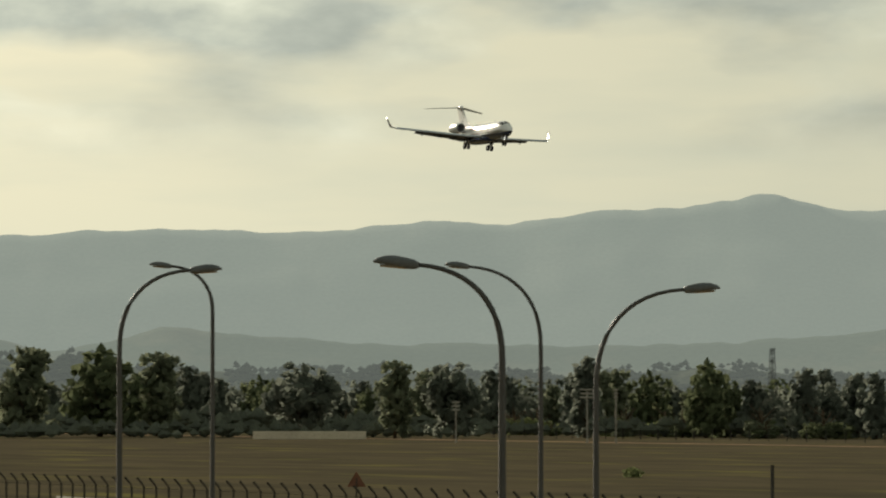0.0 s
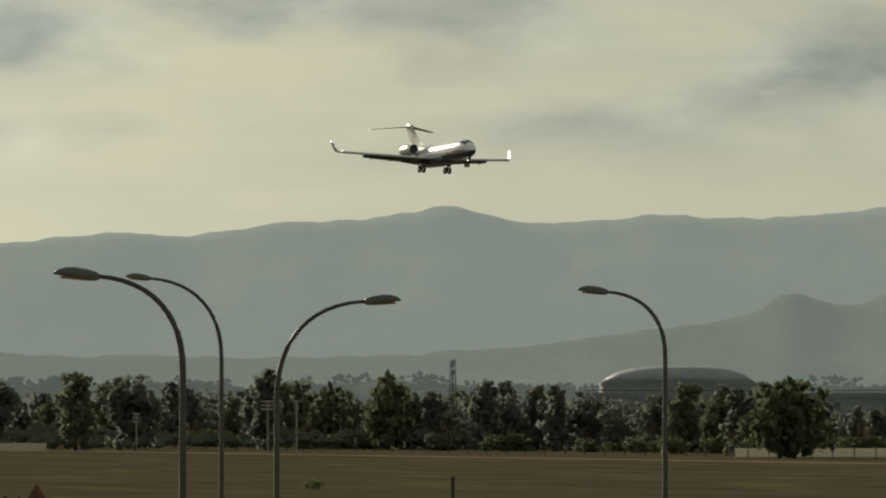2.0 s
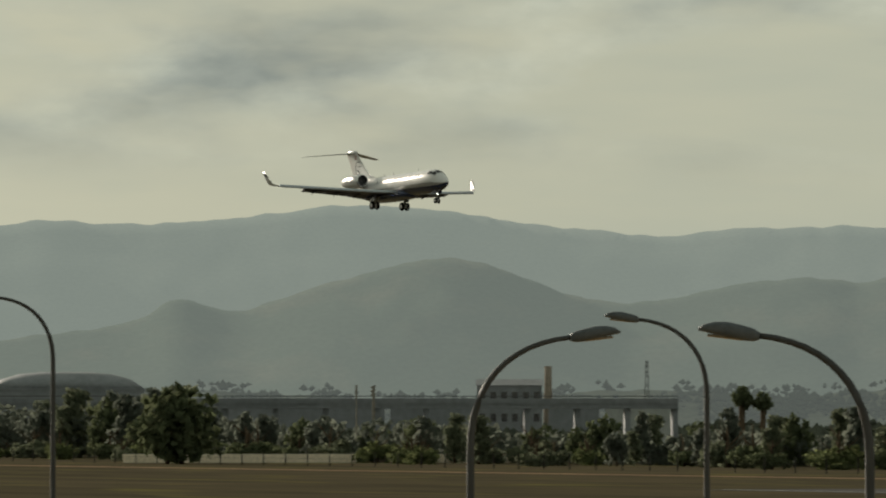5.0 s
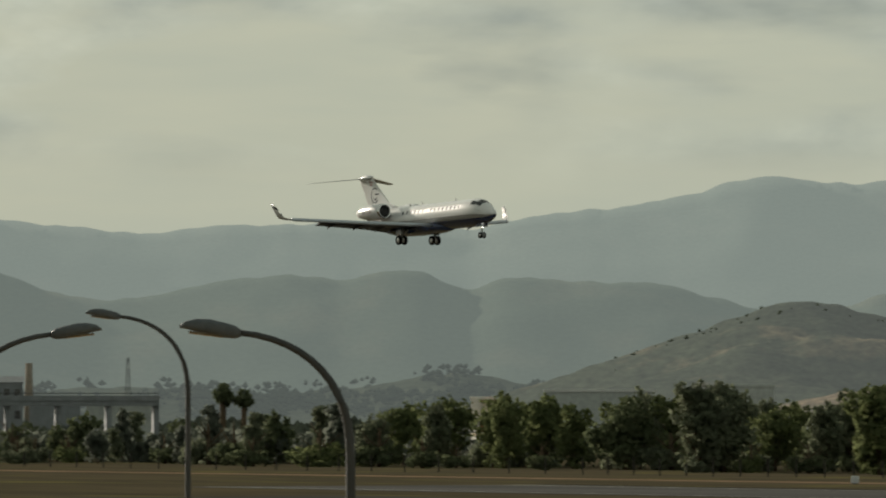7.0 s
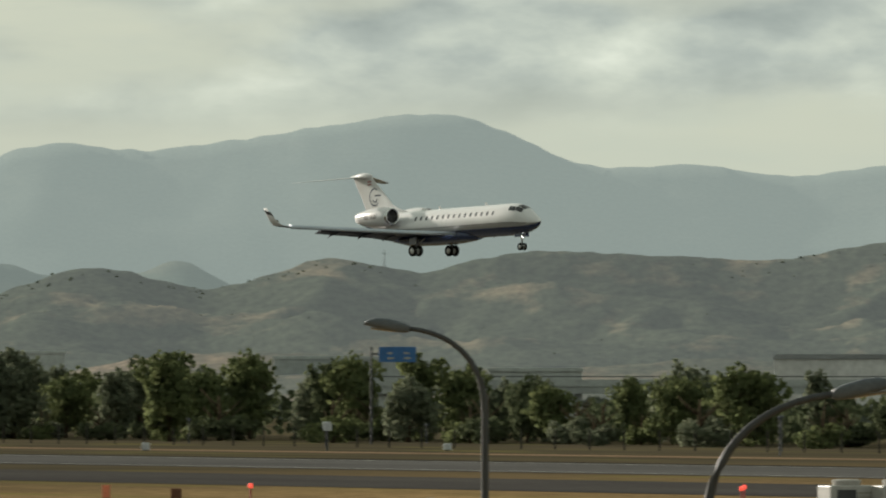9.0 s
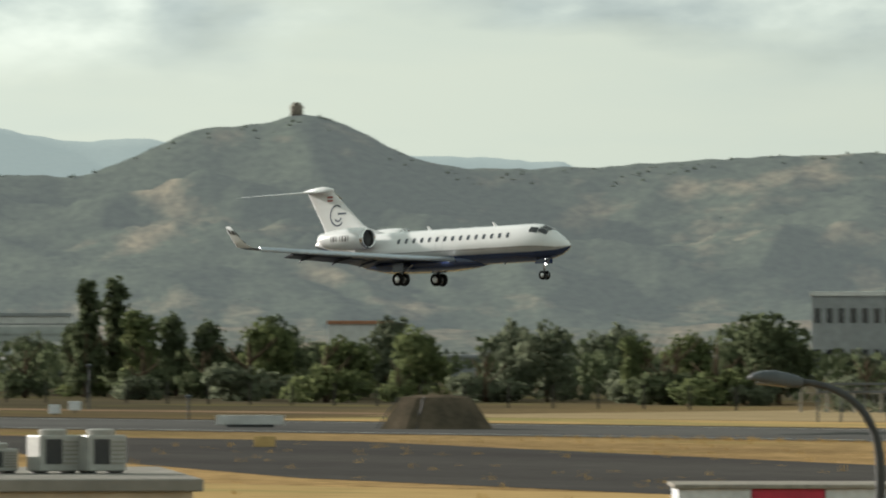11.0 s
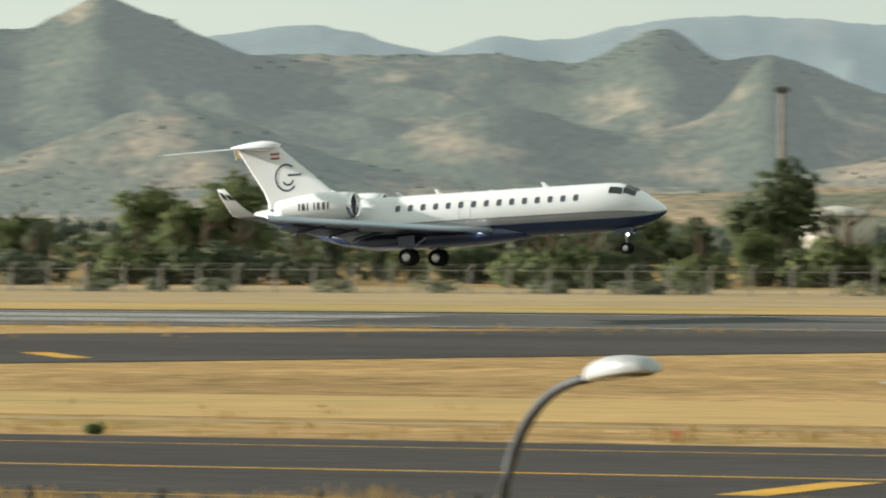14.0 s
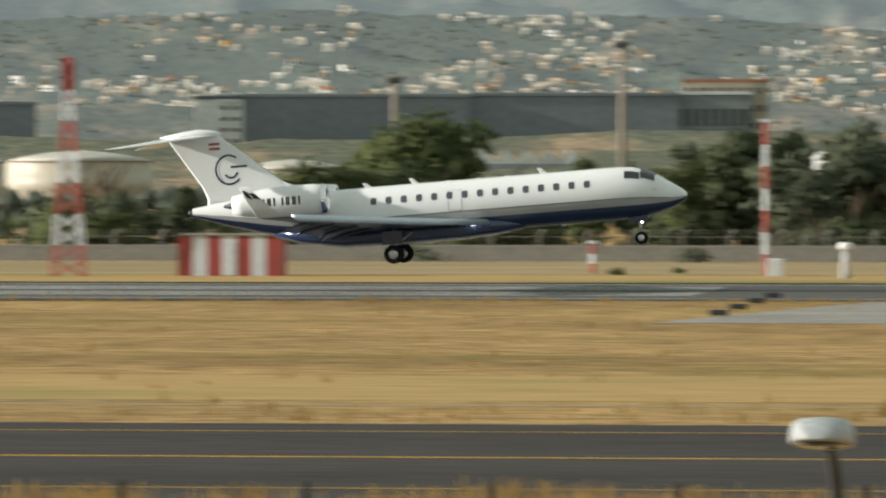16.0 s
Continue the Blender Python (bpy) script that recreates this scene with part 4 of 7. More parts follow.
# ---- street lamps ----
def make_lamp(bearing, d, head_z, reach, sign, tilt, turn, head, thick, label):
    """A pole that bends over into an arm, with a flat lantern at its end. reach: from pole to lantern; sign: which way the arm goes."""
    lamp = empty("street_lamp", facing(bearing, d, 0, turn), label, "street lamp", "street lamps along the access road")
    r = reach
    pts = [(0, 0, 0), (0, 0, head_z * 0.4), (0, 0, head_z - r * 1.15)]
    n = 12
    for k in range(1, n + 1):
        a = (math.pi / 2 - radians(tilt)) * k / n
        pts.append((sign * r * (1 - math.cos(a) ** 0.84) / (1 - math.sin(radians(tilt)) ** 0.84), 0, head_z - r * 1.15 + r * 1.15 * math.sin(a) ** 0.84))
    rad = [thick * 1.5, thick * 1.25, thick] + [thick * (1 - 0.35 * k / n) for k in range(1, n + 1)]
    part("pole", tube(pts, rad, 14), M["pole"], lamp, "bent galvanised steel pole", smooth=True)
    part("base_plate", box(-0.2, 0.2, -0.2, 0.2, 0, 0.04, bevel=0.01), M["pole"], lamp)
    e = Vector(pts[-1])
    L, W = head, head * 0.42
    # slim poles carry the shell colour painted as sunlit, the rest as backlit
    pale = thick < 0.053
    under = 0.35 if pale else 1.0
    rings = []
    for u, w, top, low in ((0.0, 0.30, 0.05, -0.07), (0.10, 0.55, 0.10, -0.11), (0.28, 0.92, 0.13, -0.12), (0.5, 1.0, 0.155, -0.10), (0.72, 0.9, 0.135, -0.075), (0.9, 0.62, 0.075, -0.055), (1.0, 0.25, -0.01, -0.05)):
        x = sign * (u * L - 0.03)
        c = math.cos(radians(tilt))
        z0 = u * L * math.sin(radians(tilt)) * 0.9
        ring = []
        for k in range(16):
            t = 2 * math.pi * k / 16
            c0, s0 = math.cos(t), math.sin(t)
            yy = W / 2 * w * math.copysign(abs(c0) ** 0.45, c0)
            zz = (top if s0 > 0 else -low * under) * head * math.copysign(abs(s0) ** 0.7, s0)
            ring.append((e.x + x * c, e.y + yy, e.z + zz + z0))
        rings.append(ring)
    part("lantern", loft(rings), M["lamp_shell_sunlit" if pale else "lamp_shell_backlit"], lamp, "flat lantern housing in the pale sunlit tone" if pale else "flat lantern housing in the dark backlit tone", smooth=True)
    g = []
    for u, w in ((0.3, 0.7), (0.5, 0.8), (0.7, 0.7), (0.85, 0.45)):
        x = sign * (u * L - 0.03) * math.cos(radians(tilt))
        z0 = u * L * math.sin(radians(tilt)) * 0.9
        g.append([(e.x + x, e.y + W / 2 * w * math.cos(t), e.z + z0 - head * under * (0.075 + 0.05 * max(0, -math.sin(t)))) for t in (2 * math.pi * k / 12 for k in range(12))])
    part("cover_glass", loft(g), M["lamp_glass"], lamp, "dark lantern cover glass", smooth=True)
    return lamp


def make_lamps():
    tall = "tall bent street lamp with one flat lantern"
    make_lamp(-70.620, 175.0, 10.85, 1.83, -1, 6, 0, 0.64, 0.055, tall)
    make_lamp(-70.940, 112.0, 9.64, 1.38, -1, 6, 0, 0.75, 0.055, tall)
    make_lamp(-70.161, 140.0, 9.69, 1.80, 1, 4, 0, 0.75, 0.055, tall)
    make_lamp(-74.117, 150.0, 10.27, 1.55, 1, 4, 0, 0.71, 0.055, tall)
    make_lamp(-73.345, 190.0, 11.15, 1.15, -1, 6, 0, 0.62, 0.055, tall)
    make_lamp(-66.937, 160.0, 10.24, 1.35, -1, 6, 0, 0.71, 0.055, tall)
    make_lamp(-63.474, 100.0, 8.61, 1.47, 1, 8, 0, 0.74, 0.055, tall)
    make_lamp(-61.512, 140.0, 9.45, 1.40, -1, 8, 0, 0.71, 0.055, tall)
    make_lamp(-60.163, 80.0, 8.39, 1.30, -1, 8, 0, 0.72, 0.055, tall)
    make_lamp(-53.164, 105.0, 8.25, 1.17, -1, 8, 0, 0.71, 0.055, tall)
    make_lamp(-51.334, 74.0, 7.31, 1.38, 1, 10, 0, 0.72, 0.055, tall)
    make_lamp(-39.224, 88.0, 7.27, 1.01, -1, 6, 0, 0.71, 0.055, tall)
    make_lamp(-41.369, 78.0, 6.83, 0.89, -1, 6, 0, 0.64, 0.055, tall)
    make_lamp(-24.883, 50.0, 6.11, 1.25, 1, 6, -58, 0.85, 0.050, tall)
    make_lamp(-17.012, 60.0, 6.21, 1.20, -1, 6, 73, 0.90, 0.050, tall)
    make_lamp(-3.560, 42.0, 5.68, 1.10, -1, 6, 86, 0.92, 0.050, tall)



make_lamps()


# bearings of the view, and the horizon's height in it, second by second
BEARING = {0: -71.432, 0.5: -70.696, 1: -70.001, 1.5: -69.391, 2: -68.781, 2.5: -68.124, 3: -67.293, 3.2: -66.974, 5.3: -63.136, 5.5: -62.761, 6: -61.756, 6.5: -60.616, 7: -59.396, 7.5: -58.246, 8: -56.820, 8.5: -55.093, 9: -53.512, 9.5: -51.846, 10: -49.476, 10.2: -48.556, 12.3: -38.069, 12.5: -36.704, 13: -32.894, 13.5: -29.628, 14: -25.343, 14.5: -21.219, 15: -16.693, 15.5: -12.021, 16: -6.859}
HORIZON = {0: 712, 0.5: 741, 1: 757, 1.5: 763.6, 2: 733, 2.5: 727, 3: 727, 3.2: 727, 5.3: 745, 5.5: 745, 6: 736, 6.5: 736, 7: 738, 7.5: 716, 8: 695, 8.5: 679, 9: 679, 9.5: 652, 10: 635.5, 10.2: 632, 12.3: 470, 12.5: 454, 13: 393, 13.5: 364, 14: 346, 14.5: 330, 15: 309, 15.5: 309, 16: 273}


# ---- trees and shrubs ----
def leaf_spray(verts, faces, normals, centre, p, s, rng, flat=1.0):
    """Two crossed irregular leaf sprays at p, shaded as part of the rounded crown about centre."""
    out = (p - centre).normalized() if (p - centre).length > 1e-6 else Vector((0, 0, 1))
    m = Euler((rng.uniform(0, 6.3), rng.uniform(0, 6.3), rng.uniform(0, 6.3))).to_matrix()
    for quad in (((1, 0.15, 0), (0.1, 0.75, 0.2), (-1, 0, 0), (-0.1, -0.75, 0.2)), ((0.9, 0, 0.1), (0, 0.2, 0.8), (-0.9, 0, -0.1), (0, -0.2, -0.7))):
        base = len(verts)
        pts = []
        for v in quad:
            w = m @ Vector([x * s * rng.uniform(0.7, 1.3) for x in v])
            pts.append(Vector((p.x + w.x, p.y + w.y, max(-0.02, p.z + w.z * flat))))
        n = (pts[2] - pts[0]).cross(pts[3] - pts[1])
        if n.dot(out) < 0:
            pts.reverse()
            n = -n
        n = n.normalized() if n.length > 1e-9 else out
        soft = (out * 0.72 + n * 0.45 + Vector((0, 0, 0.12))).normalized()
        verts.extend(tuple(q) for q in pts)
        normals.extend([tuple(soft)] * 4)
        faces.append((base, base + 1, base + 2, base + 3))


def leaf_mesh(name, verts, faces, normals):
    me = bpy.data.meshes.new(name)
    me.from_pydata(verts, [], faces)
    me.polygons.foreach_set("use_smooth", [True] * len(me.polygons))
    me.normals_split_custom_set_from_vertices(normals)
    return me


def clump_mesh(name, lobes, count, size, rng, flat=1.0):
    """Crown of many small irregular leaf clumps scattered over the outside of a few lobes (centre, radii)."""
    verts, faces, normals = [], [], []
    weights = [a * b for _, (a, b) in lobes]
    for _ in range(count):
        (c, (rr, rz)) = rng.choices(lobes, weights)[0]
        u, t = rng.uniform(-1, 1), rng.uniform(0, 2 * math.pi)
        q = math.sqrt(1 - u * u)
        k = rng.uniform(0.62, 1.08) if rng.random() < 0.85 else rng.uniform(0.2, 0.7)
        p = Vector((c[0] + rr * k * q * math.cos(t), c[1] + rr * k * q * math.sin(t), c[2] + rz * k * u))
        leaf_spray(verts, faces, normals, Vector(c) * 0.75, p, size * rng.uniform(0.55, 1.35), rng, flat)
    return leaf_mesh(name, verts, faces, normals)


def make_tree(kind, seed, mat, label, category="tree", group="trees beyond the perimeter fence", coarse=False):
    """kind: broad, tall, poplar, bush or palm. About 10 m high as built."""
    rng = random.Random(seed)
    tree = empty(category.replace(" ", "_"), pose(0, -400 - seed, -60), label, category, group)
    if kind == "palm":
        bm = tube([(0, 0, 0), (0.1, 0, 3.0), (0.05, 0, 8.2)], [0.5, 0.42, 0.45], 10)
    else:
        bm = tube([(0, 0, 0), (0.1, 0.05, 1.8), (0.0, 0.1, 3.6), (0.12, 0, 5.5)], [0.28, 0.22, 0.17, 0.08], 8)
    for k in range(0 if kind == "palm" else 5):
        a = rng.uniform(0, 6.3)
        z = rng.uniform(1.6, 4.2)
        tube([(0, 0, z), (0.9 * math.cos(a), 0.9 * math.sin(a), z + 0.9), (2.0 * math.cos(a), 2.0 * math.sin(a), z + 2.3)], [0.11, 0.08, 0.03], 6, bm)
    part("trunk", bm, M["bark"], tree, "brown bark trunk with limbs", smooth=True)
    if kind == "broad":
        lobes = [((rng.uniform(-2.4, 2.4), rng.uniform(-2.4, 2.4), rng.uniform(1.4, 7.6)), (rng.uniform(1.2, 2.2), rng.uniform(1.0, 1.9))) for _ in range(18)]
        lobes += [((0, 0, 5.2), (3.0, 3.4)), ((rng.uniform(-1, 1), 0, 8.2), (1.4, 1.4))]
        n, s = 1450, 0.36
    elif kind == "tall":
        lobes = [((rng.uniform(-1.5, 1.5), rng.uniform(-1.5, 1.5), z), (rng.uniform(1.0, 1.7), rng.uniform(1.0, 1.7))) for z in (1.0, 1.9, 2.8, 3.6, 4.4, 5.2, 6.0, 6.8, 7.5, 8.2, 8.8, 9.1)]
        lobes += [((0, 0, 5.0), (2.0, 4.0))]
        n, s = 1250, 0.34
    elif kind == "poplar":
        lobes = [((rng.uniform(-0.4, 0.4), rng.uniform(-0.4, 0.4), z), (1.25 - 0.06 * z, 1.2)) for z in (1.6, 2.6, 3.6, 4.6, 5.6, 6.6, 7.6, 8.5, 9.2)]
        n, s = 900, 0.27
    elif kind == "palm":
        lobes = [((0, 0, 8.4), (1.3, 1.3)), ((0.9, 0, 8.0), (1.0, 0.6)), ((-0.9, 0.2, 8.0), (1.0, 0.6)), ((0, 0.5, 7.4), (0.7, 0.7))]
        n, s = 420, 0.3
    else:
        lobes = [((rng.uniform(-2.6, 2.6), rng.uniform(-1.8, 1.8), rng.uniform(0.8, 2.4)), (rng.uniform(0.9, 1.6), rng.uniform(0.8, 1.4))) for _ in range(10)]
        n, s = 650, 0.32
    if coarse:
        n, s = int(n * 0.3), s * 1.75
    me = clump_mesh("crown", lobes, n, s, rng)
    me.materials.append(mat)
    crown = new("crown", me)
    crown.parent = tree
    return tree


def tree_height(b):
    """How tall the belt of trees grows along the fence."""
    table = [(-76, 16), (-73, 15), (-71, 14), (-67.5, 13.5), (-66.2, 11), (-64.5, 8.0), (-62, 8.0), (-60.4, 8.5), (-59, 10.5), (-55, 11), (-53, 9.5), (-50, 9.0), (-48, 9.5), (-45, 8.5), (-42, 8.6),
             (-40.3, 7.5), (-39.4, 6.0), (-38.7, 5.2), (-37.8, 5.2), (-37.3, 8.8), (-35.6, 9.0), (-35.2, 6.5), (-34.3, 7.0), (-33.3, 9.0), (-32.3, 9.0), (-32.0, 5.0), (-30.8, 5.0),
             (-30.5, 6.5), (-29.4, 6.0), (-28.6, 6.0), (-28.2, 8.8), (-26.6, 8.6), (-26.3, 5.0), (-25.0, 4.6), (-24.8, 6.3), (-23.4, 6.0), (-23.1, 4.5), (-19.3, 4.0), (-15.5, 3.9), (-10, 4.2), (-8.3, 7.0),
             (-5.6, 6.5), (-4.2, 9.0), (0, 9.5), (6, 9)]
    for (b0, h0), (b1, h1) in zip(table, table[1:]):
        if b0 <= b <= b1:
            return h0 + (h1 - h0) * (b - b0) / (b1 - b0)
    return 9.0


def make_trees():
    rng = random.Random(11)
    olive = "olive-green broadleaf tree beyond the perimeter fence"
    kinds = {"broad": [make_tree("broad", i, M[m], olive) for i, m in ((1, "leaf"), (2, "leaf_dark"), (3, "leaf_grey"), (4, "leaf"))],
             "tall": [make_tree("tall", i, M[m], "upright dark green tree beyond the perimeter fence") for i, m in ((11, "leaf_dark"), (12, "leaf"), (13, "leaf_grey"))],
             "bush": [make_tree("bush", i, M[m], "grey-green bush at the foot of the trees", "shrub", "shrubs under the trees") for i, m in ((21, "leaf_grey"), (22, "leaf"), (23, "leaf_dark"))],
             "poplar": [make_tree("poplar", 31, M["leaf_dark"], "slender dark poplar beyond the fence", "tree", "poplars")],
             "far": [make_tree(k, i, M[m], "grey-green tree in the woods under the approach", "tree", "trees under the approach", True) for k, i, m in (("broad", 51, "leaf_hazed"), ("tall", 52, "leaf_hazed"), ("tall", 53, "leaf_grey"), ("broad", 54, "leaf_dark"))],
             "palm": [make_tree("palm", 41, M["leaf_dark"], "palm tree with a dense round head", "palm tree", "palm trees")]}

    def plant(kind, x, y, height, wide=1.0):
        src = rng.choice(kinds[kind])
        full = {"broad": 9.4, "tall": 10.3, "bush": 3.6, "poplar": 10.4, "palm": 9.6, "far": 9.9}[kind]
        k = height / full
        t = copy_thing(src, pose(x, y, 0, 0, 0, rng.uniform(0, 360)))
        t.scale = (k * wide, k * wide, k)
        return t

    x = -2150.0
    while x < 130:
        y = 520 + rng.uniform(-8, 14)
        b = math.degrees(math.atan2(x, y))
        h = tree_height(b)
        step = rng.uniform(3.1, 5.0) if b > -43 else rng.uniform(6.0, 9.0) if b > -60 else rng.uniform(6.5, 10.5) if b > -66 else rng.uniform(8.5, 13)
        if rng.random() < 0.93:
            plant("far" if b < -60 else "tall" if rng.random() < 0.4 else "broad", x, y, h * rng.uniform(0.62 if b < -60 else 0.78, 1.08), rng.uniform(0.85, 1.15))
        if rng.random() < 0.75:
            plant("bush", x + rng.uniform(-4, 4), y - rng.uniform(7, 16), rng.uniform(2.0, 4.2), rng.uniform(1.0, 1.5))
        x += step
    # a second belt farther back
    x = -2300.0
    while x < 160:
        y = 590 + rng.uniform(-20, 60)
        b = math.degrees(math.atan2(x, y))
        if not -24 < b < -7:
            plant("broad", x, y, tree_height(b) * rng.uniform(0.6, 1.0), rng.uniform(0.9, 1.3))
        x += rng.uniform(26, 40) if b > -60 else rng.uniform(60, 90)
    for b, d, h, kind, w in ((-47.95, 770, 13.11, "poplar", 1.25), (-47.71, 775, 13.46, "poplar", 1.25), (-65.99, 1150, 12.58, "far", 1.1), (-65.87, 1152, 13.53, "far", 1.2),
                             (-61.22, 1250, 13.24, "palm", 0.95), (-61.05, 1250, 12.21, "palm", 0.85), (-57.26, 920, 12.30, "tall", 1.3), (-57.07, 925, 12.17, "tall", 1.3), (-55.81, 915, 11.52, "tall", 1.25),
                             (-53.72, 880, 11.29, "tall", 1.2), (-55.78, 880, 11.29, "tall", 1.2), (-6.97, 545, 10.88, "broad", 1.1), (-7.30, 548, 9.55, "broad", 1.0), (-4.79, 530, 8.40, "tall", 1.0), (-4.39, 530, 9.05, "broad", 1.0), (-4.02, 530, 9.18, "tall", 1.0),
                             (-19.99, 545, 5.57, "broad", 1.0), (-22.55, 640, 10.81, "broad", 1.0), (-21.14, 640, 9.50, "broad", 0.9), (-19.74, 1330, 18.2, "broad", 1.1), (-71.33, 1400, 15.84, "far", 1.1), (-71.83, 1400, 15.27, "far", 1.0), (-69.25, 1420, 16.19, "far", 0.9), (-70.25, 1420, 15.73, "far", 0.9), (-74.28, 1480, 19.5, "far", 1.3), (-74.9, 1470, 18.5, "far", 1.3), (-73.8, 1490, 17.5, "far", 1.2), (-72.64, 1450, 16.2, "far", 1.4), (-65.89, 1330, 13.78, "far", 1.3), (-66.08, 1330, 12.69, "far", 1.1)):
        px, py, _ = spot(b, d)
        plant(kind, px, py, h, w)
    for src in [t for k in kinds.values() for t in k]:
        for o in (*src.children_recursive, src):
            bpy.data.objects.remove(o)
    # undergrowth and closed canopy between the trees
    for name, x_from, x_to, mat in (("approach_undergrowth", -2200.0, -880.0, M["leaf_hazed"]), ("tree_belt_undergrowth", -880.0, 130.0, M["leaf_dark"])):
        verts, faces, normals = [], [], []
        x = x_from
        while x < x_to:
            y = 532 + rng.uniform(-4, 20)
            b = math.degrees(math.atan2(x, y))
            lift = 1.0 if b < -63 else 0.8
            h = tree_height(b) * (lift * 0.78 + 0.32 * noise.noise(Vector((x / (30 if b < -60 else 14), 0, 0)))) * rng.uniform(0.7, 1.0)
            for _ in range(10 if b > -43 else 22):
                p = Vector((x + rng.uniform(-2.5, 2.5), y + rng.uniform(-3, 3), max(0.1, h * rng.random() ** 0.7)))
                leaf_spray(verts, faces, normals, Vector((x, 536, h * 0.45)), p, rng.uniform(0.4, 0.7) * (1.5 if b < -60 else 1.0), rng)
            x += 0.9 if b > -43 else 1.5
        me = leaf_mesh(name, verts, faces, normals)
        me.materials.append(mat)
        tagged(new(name, me), "dense grey-green undergrowth between the trees", "undergrowth", kind="stuff")
    # woods and hedges far out on the plain, and scrub trees along the hill crests
    verts, faces = [], []

    def puff(x, y, z, s):
        base = len(verts)
        for v in ((1, 0, 0), (-1, 0, 0), (0, 1, 0), (0, -1, 0), (0, 0, 0.9), (0, 0, -0.5)):
            verts.append((x + v[0] * s * rng.uniform(0.6, 1.3), y + v[1] * s * rng.uniform(0.6, 1.3), z + v[2] * s * rng.uniform(0.6, 1.3)))
        faces.extend([(base + a, base + b, base + c2) for a, b, c2 in ((0, 2, 4), (2, 1, 4), (1, 3, 4), (3, 0, 4), (2, 0, 5), (1, 2, 5), (3, 1, 5), (0, 3, 5))])

    for b0, b1, d0, d1, top, count in ((-77, -57, 1700, 2250, 11, 1500), (-76, -62, 1400, 1650, 8, 420), (-60, -52, 1250, 1800, 7, 500), (-52, -22, 900, 1450, 5, 700), (-24, -2, 700, 1450, 4.5, 900)):
        for _ in range(count):
            b, d = rng.uniform(b0, b1), rng.uniform(d0, d1)
            x, y, _ = spot(b, d)
            h = top * rng.uniform(0.35, 1.0) * (0.6 + 0.5 * noise.noise(Vector((x / 120, y / 120, 0))))
            for k in range(7):
                q = rng.uniform(0.5, 1.0)
                puff(x + rng.uniform(-4, 4), y + rng.uniform(-4, 4), h * q * 0.8, 1.3 + 0.09 * h)
    tagged(mesh_from("distant_woods", verts, faces, M["leaf_hazed"]), "scattered woods and hedges out on the plain", "woods", kind="stuff")
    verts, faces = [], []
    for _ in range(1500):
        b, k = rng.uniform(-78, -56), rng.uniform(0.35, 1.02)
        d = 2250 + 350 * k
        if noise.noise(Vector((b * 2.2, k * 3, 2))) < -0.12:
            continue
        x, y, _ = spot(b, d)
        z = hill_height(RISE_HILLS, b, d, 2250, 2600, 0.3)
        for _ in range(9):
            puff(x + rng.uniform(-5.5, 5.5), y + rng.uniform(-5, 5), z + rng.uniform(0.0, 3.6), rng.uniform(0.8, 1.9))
    # these woods carry the rise's painted haze glow too
    tagged(mesh_from("backdrop_rise_woods", verts, faces, bpy.data.materials["wooded_rise_hazed_leaves"]), "hazy woods on the low rise", "woods", kind="stuff")
    verts, faces = [], []
    for k in range(2400):
        b = rng.uniform(-58, 2)
        d = NEAR_FOOT + (NEAR_TOP - NEAR_FOOT) * (rng.uniform(0.94, 1.01) if k < 1100 else rng.uniform(0.1, 1.0))
        x, y, _ = spot(b, d)
        if noise.noise(Vector((math.radians(b) * 2300 / 90, d / 60, 3))) < 0.02:
            continue
        z = hill_height(NEAR_HILLS, b, d, NEAR_FOOT, NEAR_TOP, 0.5)
        s = rng.uniform(0.3, 0.9) if k < 1100 else rng.uniform(0.15, 0.4)
        puff(x, y, z + s * 0.2, s)
    # gardens among the houses of the town
    for _ in range(4200):
        b, q = rng.uniform(-19, -0.5), rng.uniform(0.2, 1.0)
        d = NEAR_FOOT + (NEAR_TOP - NEAR_FOOT) * q
        x, y, _ = spot(b, d)
        z = hill_height(NEAR_HILLS, b, d, NEAR_FOOT, NEAR_TOP, 0.5)
        s = rng.uniform(0.4, 1.1)
        puff(x, y, z + s * 0.3, s)
    # low scrub on the foothills
    for _ in range(900):
        b = rng.uniform(-40, 2)
        d = FORE_FOOT + (FORE_TOP - FORE_FOOT) * rng.uniform(0.1, 1.0)
        x, y, _ = spot(b, d)
        z = hill_height(FORE_HILLS, b, d, FORE_FOOT, FORE_TOP, 0.5)
        s = rng.uniform(0.3, 0.9)
        puff(x, y, z + s * 0.2, s)
    tagged(mesh_from("hillside_scrub", verts, faces, M["scrub"]), "scrub and low trees dotted over the hillsides", "scrub", kind="stuff")


make_trees()


